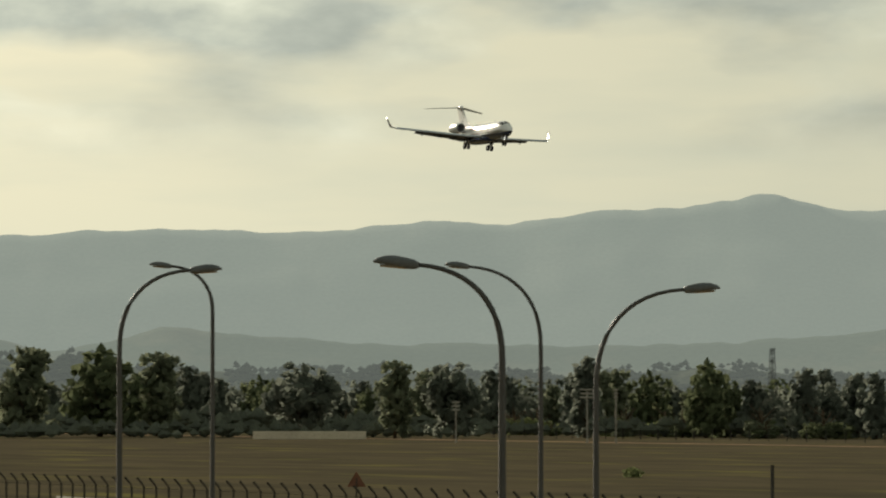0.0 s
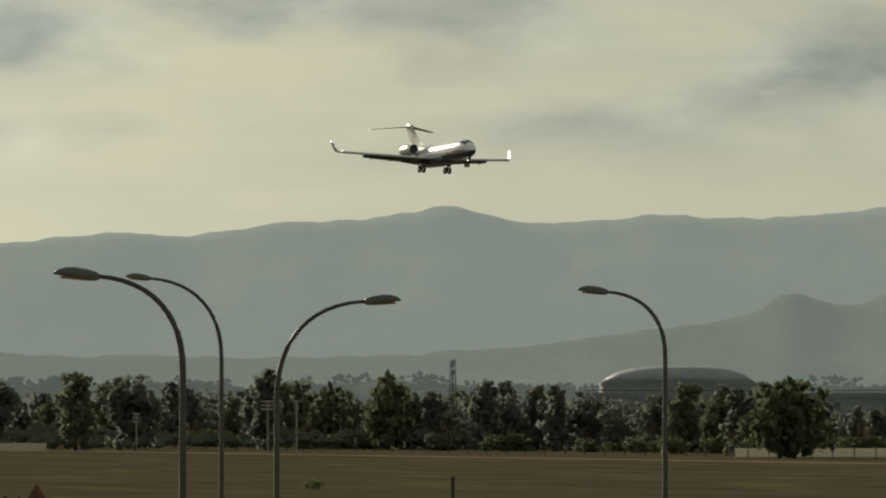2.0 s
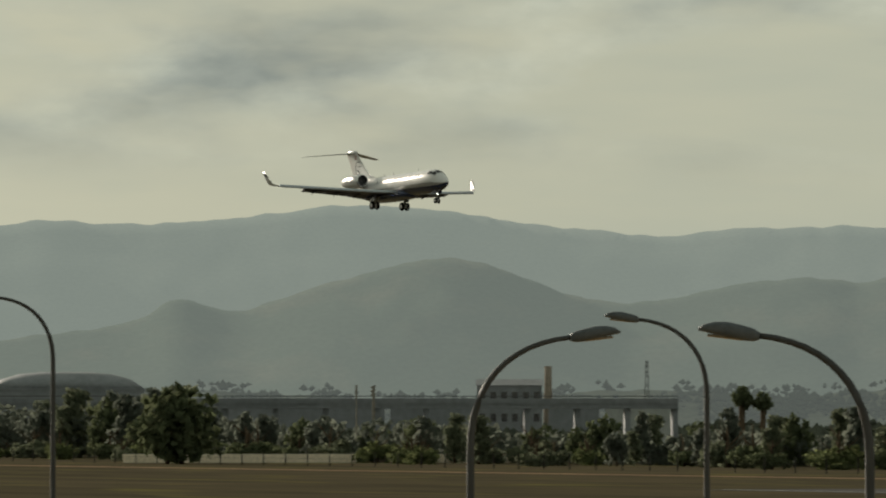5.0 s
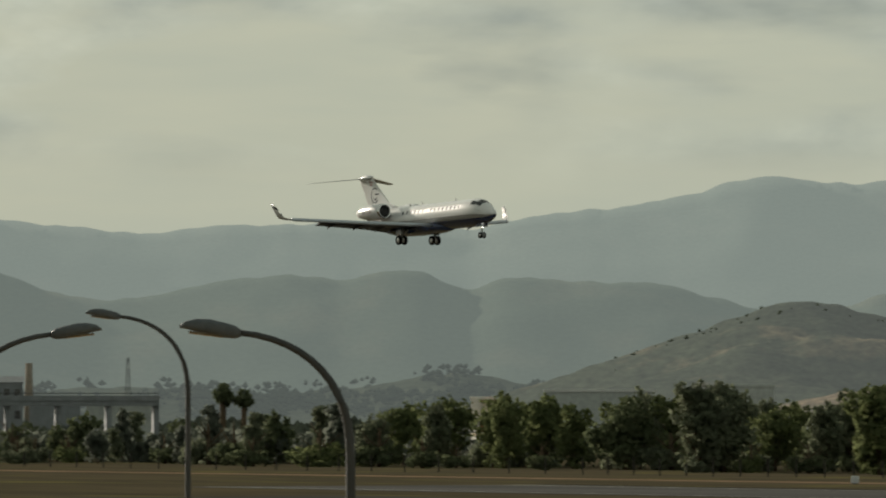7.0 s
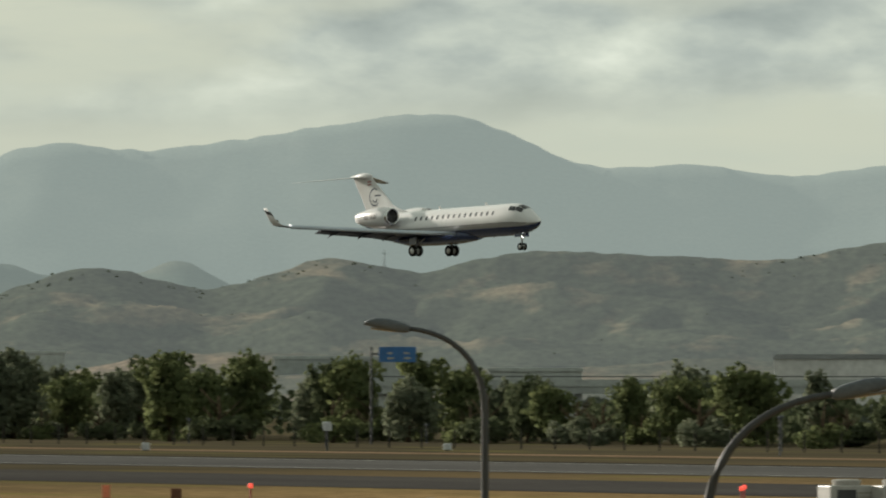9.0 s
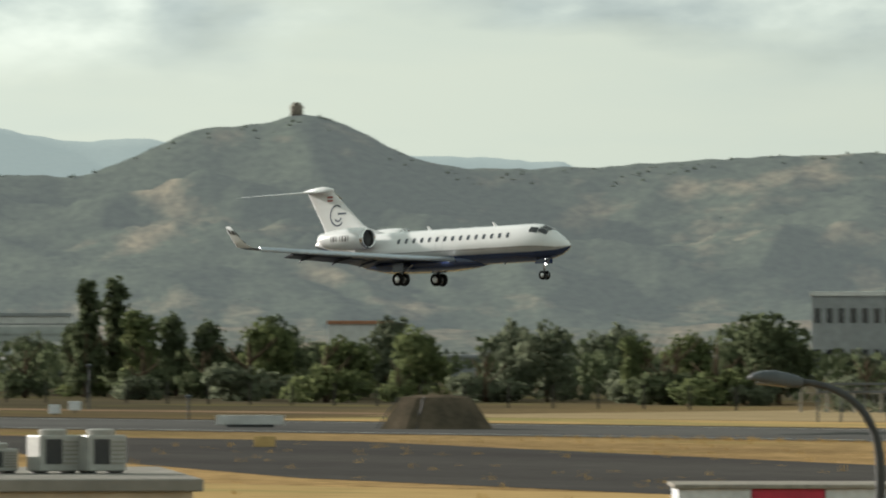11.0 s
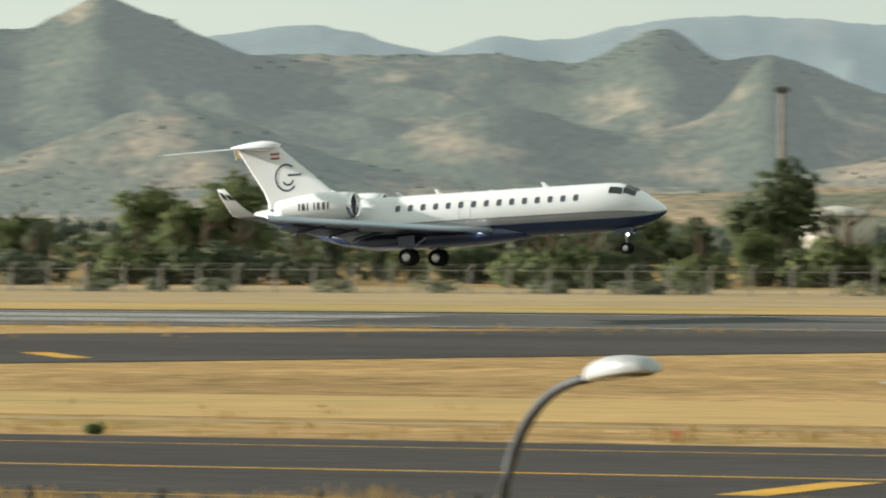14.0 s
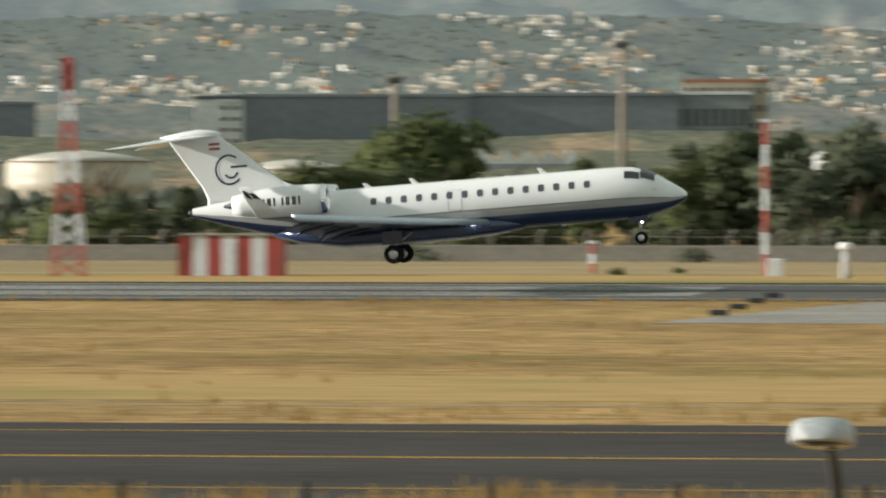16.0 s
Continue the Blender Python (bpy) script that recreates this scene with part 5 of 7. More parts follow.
# ---- buildings on the plain ----
def make_block(name, b, d, width, z0, z1, depth, wall, roof, cols=0, rows=0, label="", turn=0.0, gable=0.0, overhang=0.3, group="", category="building"):
    """A building whose front faces the airfield, with roof, and windows set into its front."""
    ob = empty(name, facing(b, d, z0, turn), label, category, group)
    w, h = width / 2, z1 - z0
    part("wall", box(-w, w, 0, depth, 0, h, bevel=0.05), M[wall], ob)
    if gable:
        bm = bmesh.new()
        g = [[bm.verts.new(p) for p in ((x, -overhang, h), (x, depth / 2, h + gable), (x, depth + overhang, h))] for x in (-w - overhang, w + overhang)]
        for i in range(2):
            bm.faces.new((g[0][i], g[1][i], g[1][i + 1], g[0][i + 1]))
        bm.faces.new(g[0])
        bm.faces.new(g[1][::-1])
        bm.faces.new((g[0][0], g[0][2], g[1][2], g[1][0]))
        part("roof", bm, M[roof], ob)
    else:
        part("roof", box(-w - overhang, w + overhang, -overhang, depth + overhang, h, h + min(0.7, 0.1 * h + 0.15), bevel=0.04), M[roof], ob)
    if cols and rows:
        cw, ch = width / cols, h / rows
        pane = None
        for i in range(cols):
            for j in range(rows):
                m = pose(-w + cw * (i + 0.5), -0.03, ch * (j + 0.5))
                if pane is None:
                    pane = part("window", box(-cw * 0.26, cw * 0.26, -0.05, 0.12, -ch * 0.16, ch * 0.2), M["glass"], ob)
                    pane.matrix_basis = m
                else:
                    shared("window", pane.data, ob, m)
    return ob


def make_tank(b, d, width, z1, label):
    r = width / 2
    ob = empty("storage_tank", facing(b, d), label, "storage tank", "fuel storage tanks")
    wall = z1 * 0.80
    part("shell", lathe([(0, r), (wall * 0.33, r), (wall * 0.335, r * 1.004), (wall * 0.66, r * 1.004), (wall * 0.665, r), (wall, r)], "z", 48), M["tank"], ob, "cream painted steel shell", smooth=True)
    part("dome", lathe([(wall, r * 1.01), (wall + (z1 - wall) * 0.45, r * 0.75), (wall + (z1 - wall) * 0.8, r * 0.42), (z1, 0.15)], "z", 48, True), M["tank_dome"], ob, "shallow domed roof", smooth=True)
    part("rim", lathe([(wall - 0.12, r * 1.012), (wall + 0.08, r * 1.012)], "z", 48), M["chimney"], ob)
    part("ladder", tube([(-r * 0.5, -r * 0.89, 0), (-r * 0.2, -r * 1.0, wall * 0.5), (r * 0.2, -r * 1.0, wall)], 0.12, 6), M["chimney"], ob)
    return ob


def make_mast(b, d, top, label):
    ob = empty("floodlight_mast", facing(b, d), label, "floodlight mast", "floodlight masts")
    part("shaft", tube([(0, 0, 0), (0, 0, top)], [0.55, 0.32], 10), M["chimney"], ob, smooth=True)
    part("lamp_ring", box(-1.0, 1.0, -0.6, 0.6, top - 0.9, top, bevel=0.15), M["chimney"], ob)
    for x in (-0.8, -0.27, 0.27, 0.8):
        part("floodlight", box(x - 0.2, x + 0.2, -0.8, -0.6, top - 0.8, top - 0.3, bevel=0.03), M["lamp_shell_backlit"], ob)
    return ob


def make_viaduct(b0, b1, d, z, thick, label, spans, mat="concrete"):
    """A raised road on piers between two bearings."""
    a, c = Vector(spot(b0, d)), Vector(spot(b1, d))
    run = (c - a).length
    ob = empty("viaduct", Matrix.Translation(a) @ pose(0, 0, 0, 0, 0, math.degrees(math.atan2(c.y - a.y, c.x - a.x))), label, "viaduct", kind="structure")
    part("deck", box(0, run, 0, 9, z - thick, z, bevel=0.05), M[mat], ob)
    part("parapet", box(0, run, -0.2, 0, z - 0.3, z + 0.8), M[mat], ob)
    part("handrail", tube([(0, -0.1, z + 1.3), (run, -0.1, z + 1.3)], 0.09, 6), M["pole"], ob)
    for i in range(spans + 1):
        x = min(max(run * i / spans, 0.6), run - 0.6)
        part("pier", box(x - 0.6, x + 0.6, 1, 8, 0, z - thick, bevel=0.1), M[mat], ob)
    return ob


def make_buildings():
    # hall with a curved roof behind the approach
    hall = empty("curved_hall", facing(-66.83, 1900), "large dark grey hall with a low curved roof", "building")
    w = 21.79
    for k, (z0, z1, s) in enumerate(((0, 9.0, 0.93), (9.0, 12.5, 0.97), (12.5, 16.0, 1.0))):
        rings = [[(w * s * math.cos(t), 12 + 12 * s * math.sin(t), z) for t in (2 * math.pi * i / 40 for i in range(40))] for z in (z0, z1 - 0.5)]
        part("storey", loft(rings), M["slateshed"], hall, smooth=False)
        part("ledge", loft([[(w * s * 1.01 * math.cos(t), 12 + 12.2 * s * math.sin(t), z) for t in (2 * math.pi * i / 40 for i in range(40))] for z in (z1 - 0.5, z1)]), M["slateshed"], hall)
    part("roof", loft([[(w * q * math.cos(t), 12 + 12 * q * math.sin(t), z) for t in (2 * math.pi * i / 40 for i in range(40))] for q, z in ((1.0, 16.0), (0.82, 18.6), (0.6, 20.0), (0.3, 20.6))]), M["slateshed"], hall, smooth=True)
    # highway on piers along the plain
    make_viaduct(-67.60, -61.75, 1480, 11.16, 1.4, "long grey motorway viaduct across the plain", 14, "slateshed")
    make_viaduct(-54.56, -48.06, 1120, 7.22, 1.5, "grey concrete viaduct on piers behind the trees", 12, "haze_shed")
    make_viaduct(-34.85, -32.79, 1000, 8.06, 0.6, "grey concrete flyover beyond the trees", 6, "slateshed")
    rail = empty("road_barrier", facing(-39.68, 560), "long dark road barrier behind the fence", "barrier", kind="structure")
    w = 21.56
    for y0 in (2.35, 3.00):
        part("beam", box(-w, w, -0.1, 0.1, y0, y0 + 0.20, bevel=0.03), M["darkshed"], rail)
    for k in range(24):
        part("stanchion", box(-w + 2 * w * k / 23 - 0.08, -w + 2 * w * k / 23 + 0.08, 0.1, 0.25, 0, 3.00), M["darkshed"], rail)
    make_block("brick_house", -63.15, 1650, 15.54, 0, 15.64, 12, "slateshed", "slateshed", 6, 3, "old grey building with rows of windows", gable=1.5)
    ch = empty("smokestack", facing(-62.83, 1800), "slim grey smokestack on the plain", "chimney")
    part("shaft", tube([(0, 0, 0), (0, 0, 21.40)], [1.3, 0.9], 14), M["chimney"], ch, smooth=True)
    sheds = "flat-roofed industrial shed on the plain"
    for t, x0, x1, y1, d, wall, roof, cols in (
            (5.5, 180, 480, 720, 1560, "slateshed", "haze_shed", 8), (5.5, 490, 640, 722, 1560, "slateshed", "haze_shed", 4), (5.5, 870, 990, 722, 1560, "haze_shed", "haze_shed", 3), (5.5, 770, 860, 720, 1560, "slateshed", "haze_shed", 3),
            (8, 415, 610, 651, 1800, "haze_shed", "shed", 6), (8, 735, 820, 642, 1800, "haze_shed", "haze_shed", 3), (8, 285, 325, 664, 1650, "white_wall", "white_wall", 3), (8, 305, 345, 670, 1640, "cream", "tile", 3), (8, 1190, 1420, 652, 1640, "haze_shed", "haze_shed", 7),
            (9, 865, 1030, 658, 1300, "haze_shed", "haze_shed", 5), (9, 1370, 1568, 636, 1420, "shed", "greyshed", 6),
            (10.2, 318, 560, 586, 1420, "shed", "greyshed", 6), (10.2, 560, 720, 590, 1420, "greyshed", "shed", 5), (10.2, 720, 885, 606, 1400, "shed", "greyshed", 5), (10.2, 1340, 1450, 620, 1350, "shed", "tile", 3), (10.2, 1440, 1600, 680, 1000, "greyshed", "greyshed", 4),
            (12.3, -40, 212, 408, 1080, "greyshed", "shed", 6), (12.3, 215, 378, 440, 1050, "haze_shed", "shed", 4), (12.3, 450, 698, 468, 980, "shed", "shed", 6), (12.3, 640, 830, 505, 900, "shed", "greyshed", 5), (12.3, 1060, 1250, 448, 1050, "greyshed", "darkshed", 5),
            (14.5, 1235, 1355, 252, 1430, "shed", "greyshed", 4), (14.5, 1355, 1440, 246, 1440, "cream", "shed", 3), (14.5, 1440, 1640, 264, 1430, "shed", "shed", 0), (14.5, 760, 815, 262, 1300, "shed", "shed", 2),
            (15, 400, 640, 232, 1440, "shed", "shed", 0), (15, 600, 815, 252, 1400, "shed", "greyshed", 6), (15, 812, 1062, 238, 1430, "shed", "shed", 0), (15, 1062, 1285, 238, 1435, "shed", "greyshed", 0), (15, 1360, 1570, 205, 1460, "haze_shed", "shed", 8),
            (15.5, 565, 620, 218, 1440, "cream", "shed", 2), (15.5, 672, 705, 198, 1436, "white_wall", "shed", 0), (15.5, 670, 1020, 201, 1460, "shed", "shed", 0), (15.5, 715, 1165, 222, 1440, "slateshed", "slateshed", 0), (15.5, 1445, 1530, 212, 1440, "shed", "darkshed", 3),
            (16, 425, 830, 172, 1450, "slateshed", "greyshed", 0), (16, 830, 1200, 170, 1455, "slateshed", "slateshed", 0), (16, 1200, 1330, 168, 1460, "greyshed", "shed", 4)):
        b0, b1 = (math.radians(v) for v in (BEARING[t] + math.degrees((x0 - 784) / 12210), BEARING[t] + math.degrees((x1 - 784) / 12210)))
        mid = math.degrees((b0 + b1) / 2)
        z1 = EYE_Z + d * (HORIZON[t] - y1) / 12210
        make_block("industrial_shed", mid, d, d * (b1 - b0), 0, z1, 18, wall, roof, cols * 2 if t > 12 and wall != "shed" else 0, 2 if t > 12 and wall != "shed" else 0, sheds, group="industrial sheds")
    make_block("ochre_house", -49.45, 880, 3.75, 0, 5.67, 6, "ochre", "tile", 3, 2, "small ochre house with a tiled roof", gable=0.6)
    make_block("white_block", -8.63, 1420, 4.88, 0, 17.98, 8, "shed", "shed", 2, 8, "tall narrow white office block")
    make_block("apartment_block", -4.51, 1470, 18.06, 4, 22.69, 10, "cream", "tile", 9, 5, "cream apartment block with rows of balconied windows")
    make_block("brown_factory", -19.03, 1260, 36.12, 0, 8.64, 16, "brick", "rust", 14, 1, "brown brick factory hall with tall windows")
    make_block("brown_factory", -18.66, 1280, 18.87, 0, 11.80, 14, "brick", "rust", 8, 1, "brown brick factory hall with tall windows")
    stack = empty("factory_chimney", facing(-19.17, 1250), "tall brown concrete factory chimney", "chimney")
    part("shaft", lathe([(0, 2.46), (4, 1.95), (25, 1.43), (62, 0.92)], "z", 24, True), M["chimney"], stack, smooth=True)
    for z in (18, 31, 33):
        part("band", lathe([(z, 1.64), (z + 0.6, 1.64)], "z", 24, True), M["rust"], stack)
    part("plinth", box(-3.4, 3.4, -3.4, 3.4, 0, 9, bevel=0.1), M["brick"], stack)
    make_block("silo_tower", -39.21, 960, 3.30, 0, 9.76, 3, "cream", "cream", 0, 0, "cream concrete silo tower")
    make_block("silo_tower", -41.24, 1000, 1.39, 0, 12.48, 1.5, "cream", "cream", 0, 0, "slim cream concrete tower")
    # fuel tanks
    tank = "cream fuel storage tank with a shallow domed roof"
    for x0, x1, y1 in ((-440, -250, 300), (-255, -120, 305), (0, 185, 303), (165, 332, 305), (340, 505, 312), (500, 622, 318), (612, 815, 300), (806, 960, 305), (965, 1112, 303), (1112, 1370, 302), (1520, 1720, 318)):
        d = 900 + 40 * ((x0 // 100) % 3)
        b = BEARING[15.5] + math.degrees(((x0 + x1) / 2 - 784) / 12210)
        make_tank(b, d, d * (x1 - x0) / 12210, EYE_Z + d * (HORIZON[15.5] - y1) / 12210, tank)
    make_tank(-22.07, 800, 8.52, 6.22, "white storage tank with a shallow roof")
    make_tank(-17.58, 820, 10.07, 7.40, tank)
    mast = "tall tapered floodlight mast"
    for b, d, z in ((-22.53, 900, 21.70), (-7.26, 900, 17.57), (-5.37, 880, 21.89), (-3.08, 880, 20.59)):
        make_mast(b, d, z, mast)
    # masts, road sign, pylon
    for b, d, z in ((-68.69, 1700, 20.91), (-48.84, 1300, 22.52), (-62.01, 1900, 23.74), (-68.71, 1800, 21.49)):
        p = empty("lattice_pylon", facing(b, d), "slender grey lattice pylon on the plain", "pylon", "pylons on the plain")
        w = 1.1
        for sx, sy in ((1, 1), (1, -1), (-1, 1), (-1, -1)):
            part("leg", tube([(sx * w, sy * w, 0), (sx * 0.25, sy * 0.25, z)], 0.1, 5), M["pole"], p)
        n = 9
        for k in range(n):
            q0, q1 = k / n, (k + 1) / n
            a0, a1 = w + (0.25 - w) * q0, w + (0.25 - w) * q1
            part("brace", tube([(-a0, -a0, z * q0), (a1, -a1, z * q1)], 0.06, 4), M["pole"], p)
            part("brace", tube([(a0, -a0, z * q0), (-a1, -a1, z * q1)], 0.06, 4), M["pole"], p)
    sign = empty("road_sign", facing(-53.89, 840), "large blue motorway sign on posts", "road sign")
    z0, z1, w = 10.01, 11.87, 2.27
    part("panel", box(-w, w, -0.05, 0.05, z0, z1, bevel=0.02), M["blue"], sign)
    for x in (-w * 0.55, w * 0.35):
        part("marking", box(x, x + w * 0.35, -0.07, -0.055, z0 + 0.35, z0 + 0.6), M["mark_white"], sign)
        part("marking", box(x, x + w * 0.28, -0.07, -0.055, z0 + 0.95, z0 + 1.2), M["mark_white"], sign)
    part("post", tube([(-w * 1.4, 0, 0), (-w * 1.4, 0, z1)], 0.14, 8), M["pole"], sign)
    part("crossbar", tube([(-w * 1.4, 0.1, z0 + 1), (w, 0.1, z0 + 1)], 0.1, 8), M["pole"], sign)
    # gantries and floodlight frames on the approach side
    for t, x, y0, y1, w in ((1.5, 604, 740, 800, 26), (1.5, 655, 740, 800, 8), (1.5, 372, 762, 815, 14), (3, 1425, 668, 735, 8), (5.5, 430, 684, 735, 5), (5.5, 462, 684, 735, 4)):
        d = 1250
        b = BEARING[t] + math.degrees((x - 784) / 12210)
        p = empty("light_gantry", facing(b, d), "pale floodlight frame on a thin post", "floodlight", "floodlight frames")
        top, low = EYE_Z + d * (HORIZON[t] - y0) / 12210, 0
        hw = w / 2 * d / 12210
        part("post", tube([(0, 0, low), (0, 0, top)], 0.14, 8), M["fence"], p)
        for k in range(3):
            part("lamp_bar", box(-hw, hw, -0.2, 0.1, top - 0.3 - 0.7 * k, top - 0.7 * k, bevel=0.03), M["fence"], p)
    # low pale wall and glasshouse line beyond the field
    for b0, b1, d, z in ((-66.36, -63.08, 1190, 1.5), (-73.01, -72.07, 1380, 1.6), (-66.36, -65.82, 1280, 1.4)):
        a, c = Vector(spot(b0, d)), Vector(spot(b1, d))
        tagged(part("low_wall", box(0, (c - a).length, 0, 0.4, 0, z, bevel=0.04), M["cream"]), "low pale boundary wall beyond the field", "wall", kind="structure").matrix_basis = Matrix.Translation(a) @ pose(0, 0, 0, 0, 0, math.degrees(math.atan2(c.y - a.y, c.x - a.x)))
    # white arched hall and saw-tooth roof behind the trees
    arch = empty("arched_hall", facing(-3.71, 640), "white hall with an arched roof", "building")
    w, h = 2.10, 7.66
    part("vault", loft([[(w * math.cos(t) * 1.0, y, h * math.sin(t) ** 0.8 if math.sin(t) > 0 else 0) for t in (math.pi * i / 16 for i in range(17))] for y in (0, 3, 8)]), M["shed"], arch, smooth=True)
    saw = empty("sawtooth_hall", facing(-6.13, 1180), "long grey hall with a white saw-tooth roof", "building")
    w, h0 = 9.18, 5.76
    part("wall", box(-w, w, 0, 12, 0, h0), M["greyshed"], saw)
    for k in range(5):
        x = -w + 2 * w * k / 5
        bm = bmesh.new()
        g = [[bm.verts.new(p) for p in ((x, y, h0), (x + 2 * w / 5, y, h0), (x + 0.5 * w / 5, y, h0 + 2.4))] for y in (0, 12)]
        for i in range(3):
            bm.faces.new((g[0][i], g[0][(i + 1) % 3], g[1][(i + 1) % 3], g[1][i]))
        bm.faces.new(g[0][::-1])
        bm.faces.new(g[1])
        part("roof_tooth", bm, M["shed"], saw)


make_buildings()


def make_town():
    """White and cream houses climbing the hillside."""
    rng = random.Random(5)
    protos = []
    for wall, roof in (("white_wall", "tile"), ("cream", "tile"), ("white_wall", "white_wall"), ("ochre", "tile"), ("cream", "white_wall"), ("white_wall", "cream")):
        protos.append(make_block("hillside_house", 0, 100, 5.2, -80, -76.6, 4.5, wall, roof, 2, 1, "small pale house with a tiled roof on the hillside", gable=0.9 if roof == "tile" else 0, group="hillside houses", category="house"))
    n = 0
    while n < 300:
        b = rng.uniform(-18.6, -1.0)
        s = rng.uniform(0.22, 0.95)
        keep = noise.noise(Vector((b * 0.9, s * 3.0, 7)))
        if keep < -0.16 or (b < -17.5 and s > 0.6):
            continue
        d = NEAR_FOOT + (NEAR_TOP - NEAR_FOOT) * s
        z = hill_height(NEAR_HILLS, b, d, NEAR_FOOT, NEAR_TOP, 0.5)
        m = facing(b, d, z - 0.3, rng.uniform(-40, 40))
        k = rng.uniform(0.30, 0.58)
        h = copy_thing(rng.choice(protos), m)
        h.scale = (k * rng.uniform(0.8, 1.6), k, k * rng.uniform(0.8, 1.3))
        n += 1
    # houses and white sheds low on the plain
    for t, x0, x1, y0, y1, d, count in ((13, 1150, 1540, 402, 436, 1080, 26), (14.5, 1140, 1568, 148, 205, 1760, 0), (12.5, 420, 620, 420, 452, 1150, 6), (8, 290, 430, 655, 680, 1300, 7)):
        for _ in range(count):
            b = BEARING[t] + math.degrees((rng.uniform(x0, x1) - 784) / 12210)
            h = copy_thing(rng.choice(protos), facing(b, d + rng.uniform(-60, 60), 0, rng.uniform(-30, 30)))
            k = rng.uniform(0.7, 1.2)
            h.scale = (k * 1.2, k, k * 1.2)
    # the rest of the town, too small to tell apart
    verts, faces = [], []
    for _ in range(2600):
        b, q = rng.uniform(-19.2, -0.5), rng.uniform(0.2, 1.0)
        if noise.noise(Vector((b * 0.9, q * 3.0, 7))) < rng.uniform(-0.22, 0.06):
            continue
        d = NEAR_FOOT + (NEAR_TOP - NEAR_FOOT) * q
        x, y, _ = spot(b, d)
        z = hill_height(NEAR_HILLS, b, d, NEAR_FOOT, NEAR_TOP, 0.5)
        w, h, e = rng.uniform(0.5, 1.35), rng.uniform(0.7, 1.5), rng.uniform(0.6, 1.3)
        k = len(verts)
        verts += [(x + sx * w, y + sy * e, z + (h if up else -1)) for up in (0, 1) for sx, sy in ((-1, -1), (1, -1), (1, 1), (-1, 1))]
        verts += [(x - w, y, z + h + 0.5), (x + w, y, z + h + 0.5)]
        faces += [tuple(k + i for i in f) for f in ((0, 1, 5, 4), (1, 2, 6, 5), (2, 3, 7, 6), (3, 0, 4, 7), (4, 5, 9, 8), (6, 7, 8, 9), (5, 6, 9), (7, 4, 8))]
    tagged(mesh_from("distant_houses", verts, faces, M["town"]), "crowded pale houses of a hillside town", "houses", kind="stuff")
    for p in protos:
        for o in (*p.children_recursive, p):
            bpy.data.objects.remove(o)


make_town()


def make_crest_things():
    b = -46.21
    z = hill_height(NEAR_HILLS, b, NEAR_TOP, NEAR_FOOT, NEAR_TOP, 0.5)
    tower = empty("watch_tower", facing(b, NEAR_TOP, z - 0.5), "round stone watch tower on the hill's crest", "tower")
    part("wall", lathe([(0, 2.2), (1.8, 2.0), (2.6, 2.25), (3.4, 2.2)], "z", 18, True), M["chimney"], tower, smooth=True)
    part("parapet", lathe([(3.4, 1.6), (4.4, 1.3), (4.5, 0.3)], "z", 18, True), M["chimney"], tower, smooth=True)
    for b, up in ((-32.32, 6), (-31.47, 13), (-30.08, 9), (-40.83, 7), (-30.09, 8), (-54.00, 6), (-38.17, 5), (-37.68, 6)):
        z = hill_height(NEAR_HILLS, b, NEAR_TOP, NEAR_FOOT, NEAR_TOP, 0.5)
        m = empty("antenna_mast", facing(b, NEAR_TOP, z - 0.5), "thin grey antenna mast on the hill's crest", "antenna", "antenna masts on the hills")
        part("mast", tube([(0, 0, 0), (0, 0, up)], [0.16, 0.07], 6), M["pole"], m)
        part("crossarm", tube([(-0.5, 0, up * 0.8), (0.5, 0, up * 0.8)], 0.06, 5), M["pole"], m)


make_crest_things()


